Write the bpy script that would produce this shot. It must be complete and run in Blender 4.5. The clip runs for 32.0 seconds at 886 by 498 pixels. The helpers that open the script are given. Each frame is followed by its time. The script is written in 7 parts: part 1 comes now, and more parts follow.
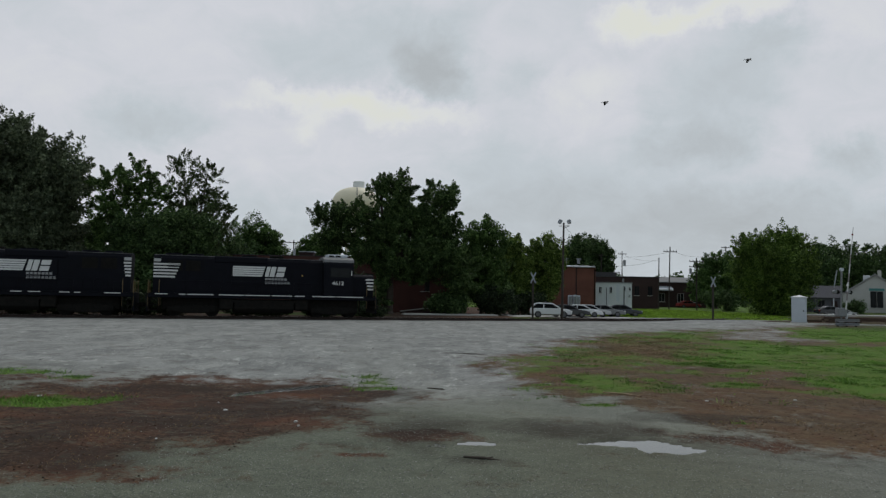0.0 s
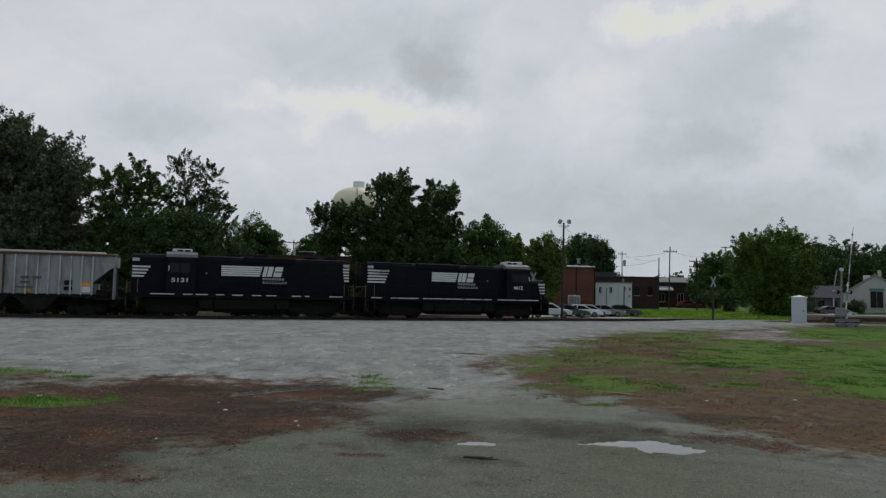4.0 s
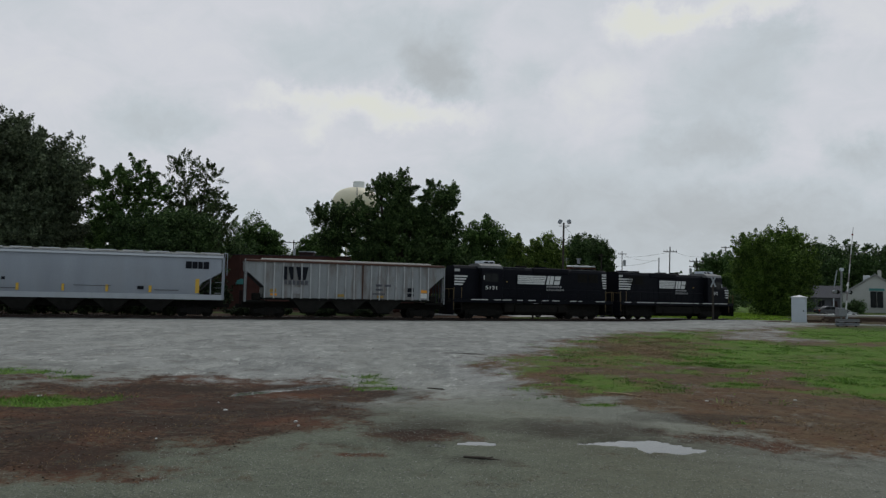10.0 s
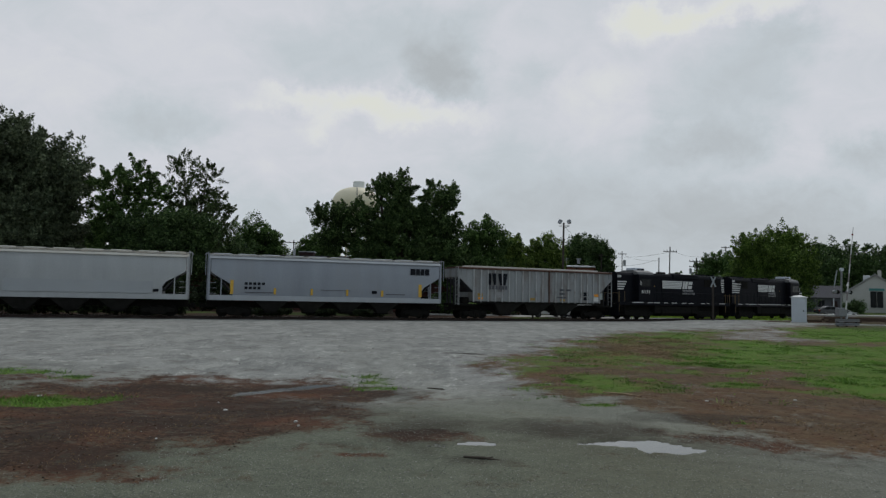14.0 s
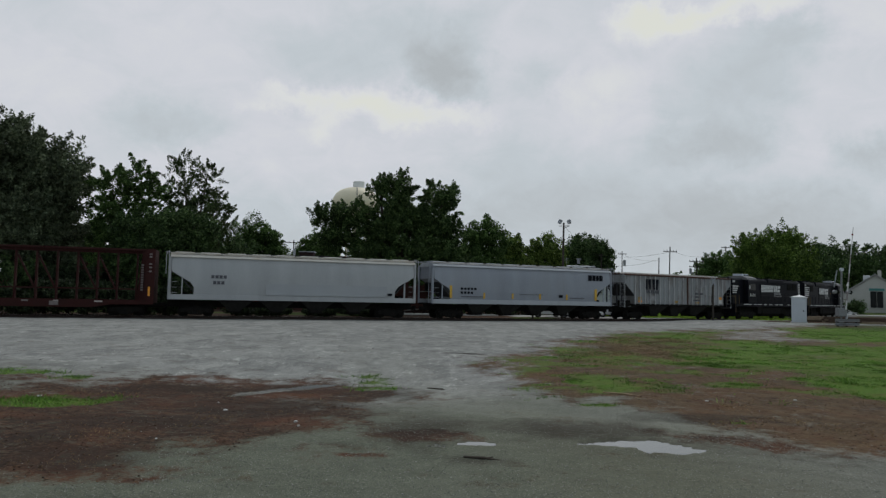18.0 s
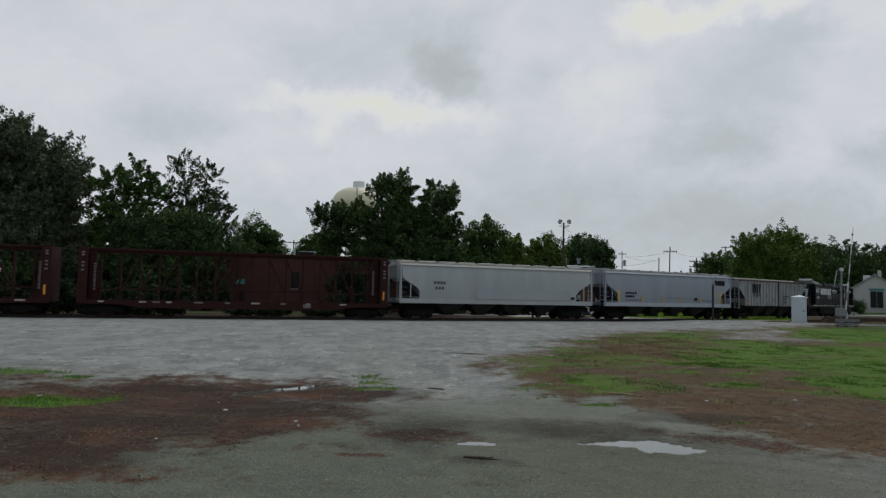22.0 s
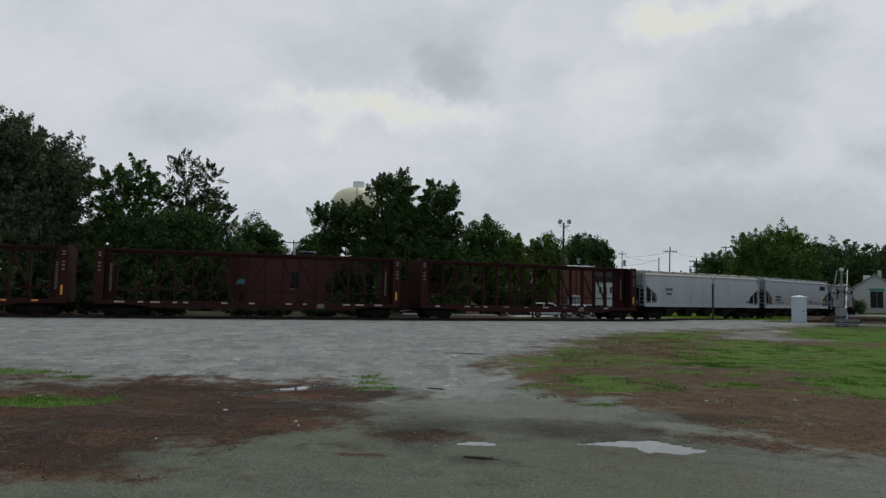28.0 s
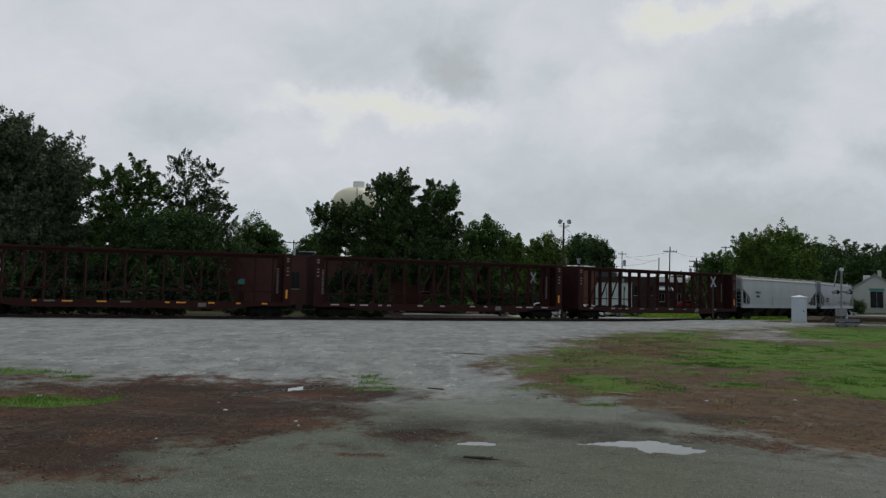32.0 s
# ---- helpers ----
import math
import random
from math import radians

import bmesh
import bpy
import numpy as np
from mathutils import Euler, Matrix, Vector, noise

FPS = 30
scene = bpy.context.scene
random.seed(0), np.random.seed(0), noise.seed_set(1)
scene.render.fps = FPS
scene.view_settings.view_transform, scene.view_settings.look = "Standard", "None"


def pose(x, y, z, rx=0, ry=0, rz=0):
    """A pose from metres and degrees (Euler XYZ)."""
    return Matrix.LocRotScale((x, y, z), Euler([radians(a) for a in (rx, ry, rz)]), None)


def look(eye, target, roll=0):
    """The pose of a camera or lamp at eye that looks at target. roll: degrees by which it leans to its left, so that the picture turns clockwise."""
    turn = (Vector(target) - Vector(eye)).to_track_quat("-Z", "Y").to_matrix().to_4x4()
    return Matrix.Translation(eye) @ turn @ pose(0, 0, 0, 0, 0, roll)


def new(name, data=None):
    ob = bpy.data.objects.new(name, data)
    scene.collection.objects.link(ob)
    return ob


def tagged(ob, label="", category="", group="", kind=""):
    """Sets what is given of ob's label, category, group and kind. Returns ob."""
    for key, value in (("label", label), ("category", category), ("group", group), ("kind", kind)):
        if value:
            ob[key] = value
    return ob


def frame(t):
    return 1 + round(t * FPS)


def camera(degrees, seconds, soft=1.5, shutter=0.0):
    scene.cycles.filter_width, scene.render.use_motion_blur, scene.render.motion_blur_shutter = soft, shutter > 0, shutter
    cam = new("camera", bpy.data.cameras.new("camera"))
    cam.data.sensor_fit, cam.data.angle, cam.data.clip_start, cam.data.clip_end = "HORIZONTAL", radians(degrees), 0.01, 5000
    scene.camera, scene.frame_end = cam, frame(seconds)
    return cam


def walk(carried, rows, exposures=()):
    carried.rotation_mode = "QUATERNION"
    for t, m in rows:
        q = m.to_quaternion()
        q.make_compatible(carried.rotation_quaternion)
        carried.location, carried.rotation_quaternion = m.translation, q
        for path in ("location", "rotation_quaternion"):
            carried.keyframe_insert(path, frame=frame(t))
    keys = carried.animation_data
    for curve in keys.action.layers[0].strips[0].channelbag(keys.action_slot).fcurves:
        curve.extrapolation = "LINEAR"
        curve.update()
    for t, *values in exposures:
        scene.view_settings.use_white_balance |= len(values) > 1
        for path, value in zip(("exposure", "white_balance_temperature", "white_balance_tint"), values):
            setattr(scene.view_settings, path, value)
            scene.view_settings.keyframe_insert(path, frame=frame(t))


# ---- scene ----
FOV = 64.16
cam = camera(FOV, 32.0, soft=1.35)
VIEW = look((0, 0, 1.6), (0, 10, 1.6 + 10 * 0.0677), 1.111)
walk(cam, [(0, VIEW), (32, VIEW)], [(0, 0.0), (32, 0.0)])

# ---- world, sun ----
RAIL = -0.27      # height of the rail heads
LOT = -0.43       # height of the gravel lot
world = bpy.data.worlds.new("overcast")
scene.world = world
world.use_nodes = True
wn = world.node_tree.nodes
wl = world.node_tree.links
wn.clear()
w_out = wn.new("ShaderNodeOutputWorld")
w_add = wn.new("ShaderNodeAddShader")
w_sky = wn.new("ShaderNodeTexSky")
w_sky.sky_type = "NISHITA"
w_sky.sun_disc = False
w_sky.sun_elevation = radians(52)
w_sky.sun_rotation = radians(22)
w_bg = wn.new("ShaderNodeBackground")
w_bg.inputs["Strength"].default_value = 0.05
w_grey = wn.new("ShaderNodeBackground")
w_grey.inputs["Color"].default_value = (0.545, 0.590, 0.575, 1)
w_grey.inputs["Strength"].default_value = 0.56
wl.new(w_sky.outputs["Color"], w_bg.inputs["Color"])
wl.new(w_bg.outputs[0], w_add.inputs[0])
wl.new(w_grey.outputs[0], w_add.inputs[1])
wl.new(w_add.outputs[0], w_out.inputs["Surface"])
sun_data = bpy.data.lights.new("sun", "SUN")
sun_data.energy = 0.85
sun_data.angle = radians(18)
sun_data.color = (1.0, 0.98, 0.93)
sun = new("sun", sun_data)
sun.matrix_world = look((25, 60, 90), (0, 0, 0))


# ---- materials ----
def material(name, color, rough=0.8, metal=0.0, vary=0.25, scale=3.0, fine=40.0, bump=0.2, dirt=None, dirt_amount=0.5,
             streak=False, spread=0.0, spec=0.4, bump_dist=0.02):
    """A node material: base colour with coarse and fine variation, optional stains in a second colour, fine relief."""
    m = bpy.data.materials.new(name)
    m.use_nodes = True
    nt = m.node_tree
    n, l = nt.nodes, nt.links
    b = n["Principled BSDF"]
    b.inputs["Roughness"].default_value = rough
    b.inputs["Metallic"].default_value = metal
    b.inputs["Specular IOR Level"].default_value = spec
    tc = n.new("ShaderNodeTexCoord")
    mp = n.new("ShaderNodeMapping")
    mp.inputs["Scale"].default_value = (1, 1, 0.18) if streak else (1, 1, 1)
    l.new(tc.outputs["Object"], mp.inputs["Vector"])
    n1 = n.new("ShaderNodeTexNoise")
    n1.inputs["Scale"].default_value = scale
    n1.inputs["Detail"].default_value = 5
    n2 = n.new("ShaderNodeTexNoise")
    n2.inputs["Scale"].default_value = fine
    n2.inputs["Detail"].default_value = 3
    l.new(mp.outputs[0], n1.inputs["Vector"])
    l.new(tc.outputs["Object"], n2.inputs["Vector"])
    add = n.new("ShaderNodeMath")
    add.operation = "ADD"
    l.new(n1.outputs[0], add.inputs[0])
    l.new(n2.outputs[0], add.inputs[1])
    rng = n.new("ShaderNodeMapRange")
    rng.inputs["From Min"].default_value = 0.6
    rng.inputs["From Max"].default_value = 1.4
    rng.inputs["To Min"].default_value = 1 - vary
    rng.inputs["To Max"].default_value = 1 + vary
    l.new(add.outputs[0], rng.inputs["Value"])
    value = rng.outputs[0]
    if spread:
        info = n.new("ShaderNodeNewGeometry")
        r2 = n.new("ShaderNodeMapRange")
        r2.inputs["To Min"].default_value = 1 - spread
        r2.inputs["To Max"].default_value = 1 + spread
        l.new(info.outputs["Random Per Island"], r2.inputs["Value"])
        mu = n.new("ShaderNodeMath")
        mu.operation = "MULTIPLY"
        l.new(value, mu.inputs[0])
        l.new(r2.outputs[0], mu.inputs[1])
        value = mu.outputs[0]
    sc = n.new("ShaderNodeVectorMath")
    sc.operation = "SCALE"
    sc.inputs[0].default_value = color
    l.new(value, sc.inputs["Scale"])
    col = sc.outputs[0]
    if dirt:
        mx = n.new("ShaderNodeMix")
        mx.data_type = "RGBA"
        mr = n.new("ShaderNodeMapRange")
        mr.inputs["From Min"].default_value = 0.5
        mr.inputs["From Max"].default_value = 0.72
        mr.inputs["To Max"].default_value = dirt_amount
        n3 = n.new("ShaderNodeTexNoise")
        n3.inputs["Scale"].default_value = scale * 0.6
        n3.inputs["Detail"].default_value = 7
        n3.inputs["Roughness"].default_value = 0.65
        l.new(mp.outputs[0], n3.inputs["Vector"])
        l.new(n3.outputs[0], mr.inputs["Value"])
        l.new(mr.outputs[0], mx.inputs["Factor"])
        l.new(col, mx.inputs["A"])
        mx.inputs["B"].default_value = (*dirt, 1)
        col = mx.outputs["Result"]
    l.new(col, b.inputs["Base Color"])
    if bump:
        bp = n.new("ShaderNodeBump")
        bp.inputs["Strength"].default_value = bump
        bp.inputs["Distance"].default_value = bump_dist
        l.new(n2.outputs[0], bp.inputs["Height"])
        l.new(bp.outputs[0], b.inputs["Normal"])
    return m


def leaf_material(name, color, tip, low=0.6, high=1.35):
    """Foliage: each leaf clump its own green, a little light through it."""
    m = bpy.data.materials.new(name)
    m.use_nodes = True
    n, l = m.node_tree.nodes, m.node_tree.links
    b = n["Principled BSDF"]
    b.inputs["Roughness"].default_value = 0.6
    b.inputs["Specular IOR Level"].default_value = 0.12
    geo = n.new("ShaderNodeNewGeometry")
    mx = n.new("ShaderNodeMix")
    mx.data_type = "RGBA"
    mx.inputs["A"].default_value = (*color, 1)
    mx.inputs["B"].default_value = (*[1.45 * q for q in tip], 1)
    few = n.new("ShaderNodeMath")
    few.operation = "POWER"
    few.inputs[1].default_value = 2.2
    l.new(geo.outputs["Random Per Island"], few.inputs[0])
    l.new(few.outputs[0], mx.inputs["Factor"])
    tc = n.new("ShaderNodeTexCoord")
    nz = n.new("ShaderNodeTexNoise")
    nz.inputs["Scale"].default_value = 0.5
    l.new(tc.outputs["Object"], nz.inputs["Vector"])
    rg = n.new("ShaderNodeMapRange")
    rg.inputs["From Min"].default_value = 0.3
    rg.inputs["From Max"].default_value = 0.7
    rg.inputs["To Min"].default_value = low
    rg.inputs["To Max"].default_value = high
    l.new(nz.outputs[0], rg.inputs["Value"])
    sc = n.new("ShaderNodeVectorMath")
    sc.operation = "SCALE"
    l.new(mx.outputs["Result"], sc.inputs[0])
    l.new(rg.outputs[0], sc.inputs["Scale"])
    l.new(sc.outputs[0], b.inputs["Base Color"])
    tr = n.new("ShaderNodeBsdfTranslucent")
    l.new(sc.outputs[0], tr.inputs["Color"])
    ms = n.new("ShaderNodeMixShader")
    ms.inputs[0].default_value = 0.22
    l.new(b.outputs[0], ms.inputs[1])
    l.new(tr.outputs[0], ms.inputs[2])
    l.new(ms.outputs[0], n["Material Output"].inputs["Surface"])
    return m


M_BLACK = material("locomotive_black", (0.0065, 0.007, 0.0105), 0.5, 0, 0.3, 1.5, 30, 0.05, (0.010, 0.010, 0.011), 0.35, spec=0.06)
M_UNDER = material("undercarriage_grime", (0.011, 0.0105, 0.0095), 0.9, 0, 0.4, 4, 40, 0.3, (0.022, 0.017, 0.013), 0.5, spec=0.1)
M_STEEL = material("worn_steel", (0.25, 0.24, 0.23), 0.4, 0.8, 0.3, 5, 60, 0.1, (0.12, 0.06, 0.035), 0.5)
M_RAILSIDE = material("rusty_rail", (0.03, 0.019, 0.015), 0.8, 0.2, 0.3, 5, 60, 0.2)
M_WHITE = material("white_marking", (0.60, 0.60, 0.59), 0.6, 0, 0.12, 3, 50, 0.03)
M_OCHRE = material("faded_ochre_tag", (0.34, 0.22, 0.06), 0.7, 0, 0.3, 5, 50, 0.0)
M_CABGREY = material("cab_roof_grey", (0.13, 0.13, 0.132), 0.6, 0, 0.2, 3, 40, 0.05)
M_YELLOW = material("yellow_marking", (0.60, 0.36, 0.05), 0.6, 0, 0.15, 4, 50, 0.03)
M_ORANGE = material("orange_reflector", (0.75, 0.3, 0.03), 0.45, 0, 0.15, 4, 50, 0.0)
M_HOPPER_PALE = material("hopper_lighter_grey", (0.37, 0.39, 0.42), 0.55, 0, 0.1, 0.9, 25, 0.04, (0.27, 0.27, 0.27), 0.4)
# stained old grey paint, lightened for the light that the outside posts catch
M_NW_POST = material("old_grey_paint_lit", (0.38, 0.385, 0.39), 0.65, 0, 0.2, 1.5, 25, 0.06, (0.12, 0.07, 0.05), 0.6)
M_HOPPER = material("hopper_grey_paint", (0.265, 0.285, 0.325), 0.5, 0, 0.16, 1.1, 25, 0.04, (0.27, 0.27, 0.27), 0.35, True)
M_HOPPER_ROOF = material("hopper_roof_dust", (0.50, 0.48, 0.44), 0.7, 0, 0.14, 1.5, 25, 0.06, (0.42, 0.34, 0.25), 0.6)
M_HOPPER_BEIGE = material("hopper_beige_paint", (0.37, 0.38, 0.39), 0.55, 0, 0.16, 1.1, 25, 0.04, (0.30, 0.31, 0.33), 0.4, True)
M_NW = material("old_grey_paint", (0.255, 0.265, 0.272), 0.65, 0, 0.25, 1.6, 25, 0.06, (0.12, 0.085, 0.065), 0.95, True)
M_RUST = material("rust_stained_steel", (0.070, 0.034, 0.024), 0.85, 0, 0.35, 2.5, 30, 0.1, (0.05, 0.03, 0.022), 0.5)
M_BEAM = material("oxide_red_paint", (0.036, 0.0105, 0.0095), 0.75, 0, 0.3, 2.0, 30, 0.08, (0.022, 0.011, 0.009), 0.6, spec=0.15)
M_GLASS = material("dark_glass", (0.010, 0.012, 0.014), 0.2, 0, 0.1, 2, 20, 0.0, spec=0.15)
M_LETTER_DARK = material("dark_lettering", (0.012, 0.013, 0.018), 0.7, 0, 0.15, 4, 40, 0.0, spec=0.08)
M_GREYLETTER = material("faded_lettering", (0.10, 0.10, 0.115), 0.7, 0, 0.25, 6, 50, 0.0, spec=0.1)
M_BRICK = material("red_brick_wall", (0.088, 0.035, 0.028), 0.9, 0, 0.3, 0.5, 18, 0.3, (0.055, 0.026, 0.022), 0.7)
M_BRICK_DARK = material("dark_brick_wall", (0.036, 0.019, 0.017), 0.9, 0, 0.25, 0.5, 18, 0.3, (0.045, 0.027, 0.023), 0.5)
M_WHITEWALL = material("whitewashed_wall", (0.58, 0.60, 0.62), 0.8, 0, 0.12, 0.6, 12, 0.15, (0.33, 0.34, 0.34), 0.5, True)
M_ROOFWHITE = material("white_roof_metal", (0.45, 0.47, 0.5), 0.5, 0.1, 0.12, 0.6, 12, 0.1)
M_ROOFDARK = material("dark_roof", (0.05, 0.048, 0.05), 0.85, 0, 0.25, 0.8, 15, 0.2)
M_CONCRETE = material("pale_concrete", (0.42, 0.41, 0.39), 0.85, 0, 0.15, 0.8, 20, 0.15, (0.25, 0.24, 0.22), 0.5)
M_WOODPOLE = material("weathered_pole_wood", (0.042, 0.034, 0.028), 0.9, 0, 0.3, 3, 30, 0.3, None, 0, True)
M_BARK = material("bark", (0.06, 0.048, 0.038), 0.95, 0, 0.35, 3, 25, 0.5)
M_TIE = material("creosote_tie", (0.03, 0.024, 0.02), 0.9, 0, 0.35, 3, 30, 0.3)
M_BALLAST = material("ballast_stone", (0.055, 0.05, 0.046), 0.95, 0, 0.4, 1.2, 45, 0.9, (0.025, 0.021, 0.018), 0.7)
M_CAPWHITE = material("white_tank_cap", (0.78, 0.79, 0.8), 0.6, 0, 0.06, 0.5, 6, 0.02)
M_CREAM = material("cream_tank_paint", (0.78, 0.70, 0.52), 0.5, 0, 0.08, 0.15, 6, 0.03, (0.45, 0.40, 0.30), 0.4, True)
M_ALU = material("galvanised_metal", (0.21, 0.215, 0.225), 0.5, 0.3, 0.12, 2, 30, 0.08)
M_CABINET = material("pale_grey_cabinet", (0.50, 0.53, 0.58), 0.5, 0, 0.07, 1.5, 30, 0.03)
M_RUBBER = material("tyre_rubber", (0.02, 0.02, 0.02), 0.85, 0, 0.2, 6, 40, 0.1)
M_CARGLASS = material("tinted_car_glass", (0.008, 0.009, 0.010), 0.3, 0, 0.1, 2, 20, 0.0, spec=0.04)
M_WHEEL = material("wheel_alloy", (0.12, 0.12, 0.125), 0.5, 0.3, 0.1, 6, 40, 0.0)
M_TEAL = material("teal_paint", (0.05, 0.2, 0.19), 0.6, 0, 0.15, 3, 30, 0.0)
M_RED = material("red_car_paint", (0.22, 0.02, 0.02), 0.3, 0, 0.1, 1, 30, 0.0)
M_TREE = leaf_material("leaf_green", (0.0346, 0.0672, 0.0186), (0.1102, 0.1747, 0.0527))
M_TREE_DARK = leaf_material("leaf_dark_green", (0.0270, 0.0509, 0.0186), (0.0972, 0.1488, 0.0527))
M_TREE_YELLOW = leaf_material("leaf_yellow_green", (0.047, 0.0820, 0.0170), (0.178, 0.2401, 0.0558))
M_TREE_BROWN = leaf_material("leaf_olive_brown", (0.0281, 0.0480, 0.0170), (0.0864, 0.1133, 0.0434))
M_OAK = leaf_material("leaf_oak_green", (0.0259, 0.0509, 0.0170), (0.1037, 0.1555, 0.0527))
# leaf green darkened to paint in the shade under the trees
M_SHRUB_SHADED = leaf_material("undergrowth_shaded_green", (0.0108, 0.0192, 0.0093), (0.0432, 0.0614, 0.0279))
M_FIELD = leaf_material("field_grass", (0.12, 0.21, 0.018), (0.25, 0.37, 0.045))
M_TREE_HAZY = leaf_material("leaf_dull_green", (0.0632, 0.0824, 0.0484), (0.1404, 0.1685, 0.0967))
M_GRASS = leaf_material("grass_green", (0.050, 0.125, 0.016), (0.155, 0.262, 0.050), 0.45, 1.5)
M_DRYGRASS = leaf_material("dry_grass", (0.12, 0.080, 0.040), (0.32, 0.235, 0.115), 0.45, 1.5)
M_DEADWEED = leaf_material("dead_weed", (0.15, 0.11, 0.06), (0.32, 0.24, 0.14))


# ---- mesh helpers ----
def part(name, bm, mat, parent=None, label="", smooth=False):
    me = bpy.data.meshes.new(name)
    bm.to_mesh(me)
    bm.free()
    me.materials.append(mat)
    if smooth:
        for f in me.polygons:
            f.use_smooth = True
    ob = new(name, me)
    if parent:
        ob.parent = parent
    if label:
        ob["label"] = label
    return ob


def again(ob, m, parent=None):
    """Another part on the same mesh."""
    o = new(ob.name.split(".")[0], ob.data)
    o.parent = parent or ob.parent
    o.matrix_basis = m
    return o


def empty(name, x=0, y=0, z=0, rz=0):
    e = new(name)
    e.empty_display_size = 0.3
    e.matrix_basis = pose(x, y, z, 0, 0, rz)
    return e


def boxes(*spans, bevel=0.0):
    """A bmesh of boxes, each (x0, x1, y0, y1, z0, z1)."""
    bm = bmesh.new()
    for x0, x1, y0, y1, z0, z1 in spans:
        m = Matrix.Translation(((x0 + x1) / 2, (y0 + y1) / 2, (z0 + z1) / 2)) @ Matrix.Diagonal((abs(x1 - x0), abs(y1 - y0), abs(z1 - z0), 1))
        bmesh.ops.create_cube(bm, size=1, matrix=m)
    if bevel:
        bmesh.ops.bevel(bm, geom=bm.edges[:], offset=bevel, segments=1, affect="EDGES")
    return bm


def rod(bm, a, b, r, n=8, r2=None):
    """A round bar from a to b."""
    a, b = Vector(a), Vector(b)
    d = b - a
    m = Matrix.Translation((a + b) / 2) @ d.to_track_quat("Z", "Y").to_matrix().to_4x4()
    bmesh.ops.create_cone(bm, cap_ends=True, segments=n, radius1=r, radius2=r if r2 is None else r2, depth=d.length, matrix=m)
    return bm


def rods(*spans, n=8):
    bm = bmesh.new()
    for a, b, r in spans:
        rod(bm, a, b, r, n)
    return bm


def bar(bm, a, b, w, h):
    """A square bar from a to b."""
    a, b = Vector(a), Vector(b)
    d = b - a
    m = Matrix.Translation((a + b) / 2) @ d.to_track_quat("Z", "Y").to_matrix().to_4x4() @ Matrix.Diagonal((w, h, d.length, 1))
    bmesh.ops.create_cube(bm, size=1, matrix=m)
    return bm


def prism(outline, axis, lo, hi, bevel=0.0):
    """An outline of (u, v) points swept along an axis: 'x': (y, z), 'y': (x, z), 'z': (x, y)."""
    bm = bmesh.new()
    def at(u, v, w):
        return {"x": (w, u, v), "y": (u, w, v), "z": (u, v, w)}[axis]
    a = [bm.verts.new(at(u, v, lo)) for u, v in outline]
    b = [bm.verts.new(at(u, v, hi)) for u, v in outline]
    k = len(outline)
    for i in range(k):
        bm.faces.new((a[i], a[(i + 1) % k], b[(i + 1) % k], b[i]))
    bm.faces.new(a[::-1])
    bm.faces.new(b)
    bmesh.ops.recalc_face_normals(bm, faces=bm.faces[:])
    if bevel:
        bmesh.ops.bevel(bm, geom=bm.edges[:], offset=bevel, segments=1, affect="EDGES")
    return bm


def words(name, text, size, mat, parent, x, y, z, stretch=1.0, bold=0.0):
    """Lettering on a wall that faces -y, its lower left corner at x, z."""
    cu = bpy.data.curves.new(name, "FONT")
    cu.body, cu.size, cu.extrude, cu.offset = text, size, 0.006, bold
    tmp = bpy.data.objects.new(name, cu)
    scene.collection.objects.link(tmp)
    me = bpy.data.meshes.new_from_object(tmp.evaluated_get(bpy.context.evaluated_depsgraph_get()))
    bpy.data.objects.remove(tmp)
    bpy.data.curves.remove(cu)
    me.materials.clear()
    me.materials.append(mat)
    ob = new(name, me)
    ob.parent = parent
    ob.matrix_basis = pose(x, y, z, 90, 0, 0) @ Matrix.Diagonal((stretch, 1, 1, 1))
    return ob
# ---- the railway's line: heading and place by distance along it ----
S_GRID = np.arange(-190, 215, 0.25)
BEND = np.interp(S_GRID, [-60, -10, 25, 60, 95, 150], [0.002, 0.00257, 0.00718, 0.00627, 0.0150, 0.006])
_turn = np.cumsum(BEND) * 0.25
_zero = int(round(190 / 0.25))
HEADING = _turn - _turn[_zero] + 0.37299
LINE_X = np.cumsum(np.cos(HEADING)) * 0.25
LINE_Y = np.cumsum(np.sin(HEADING)) * 0.25
LINE_X += -4.592 - LINE_X[_zero]
LINE_Y += 61.082 - LINE_Y[_zero]


def line(s):
    """Place and heading of the track's middle, s metres along it."""
    return float(np.interp(s, S_GRID, LINE_X)), float(np.interp(s, S_GRID, LINE_Y)), float(np.interp(s, S_GRID, HEADING))


def gone(t):
    """How far the train has rolled at t seconds."""
    u = t - 16
    return 4.54616 * t + 0.00415 * u * u - 0.7922 * (u / 10) ** 3 - 0.16875 * (u / 10) ** 4


def smooth(lo, hi, v):
    w = np.clip((v - lo) / (hi - lo), 0, 1)
    return w * w * (3 - 2 * w)


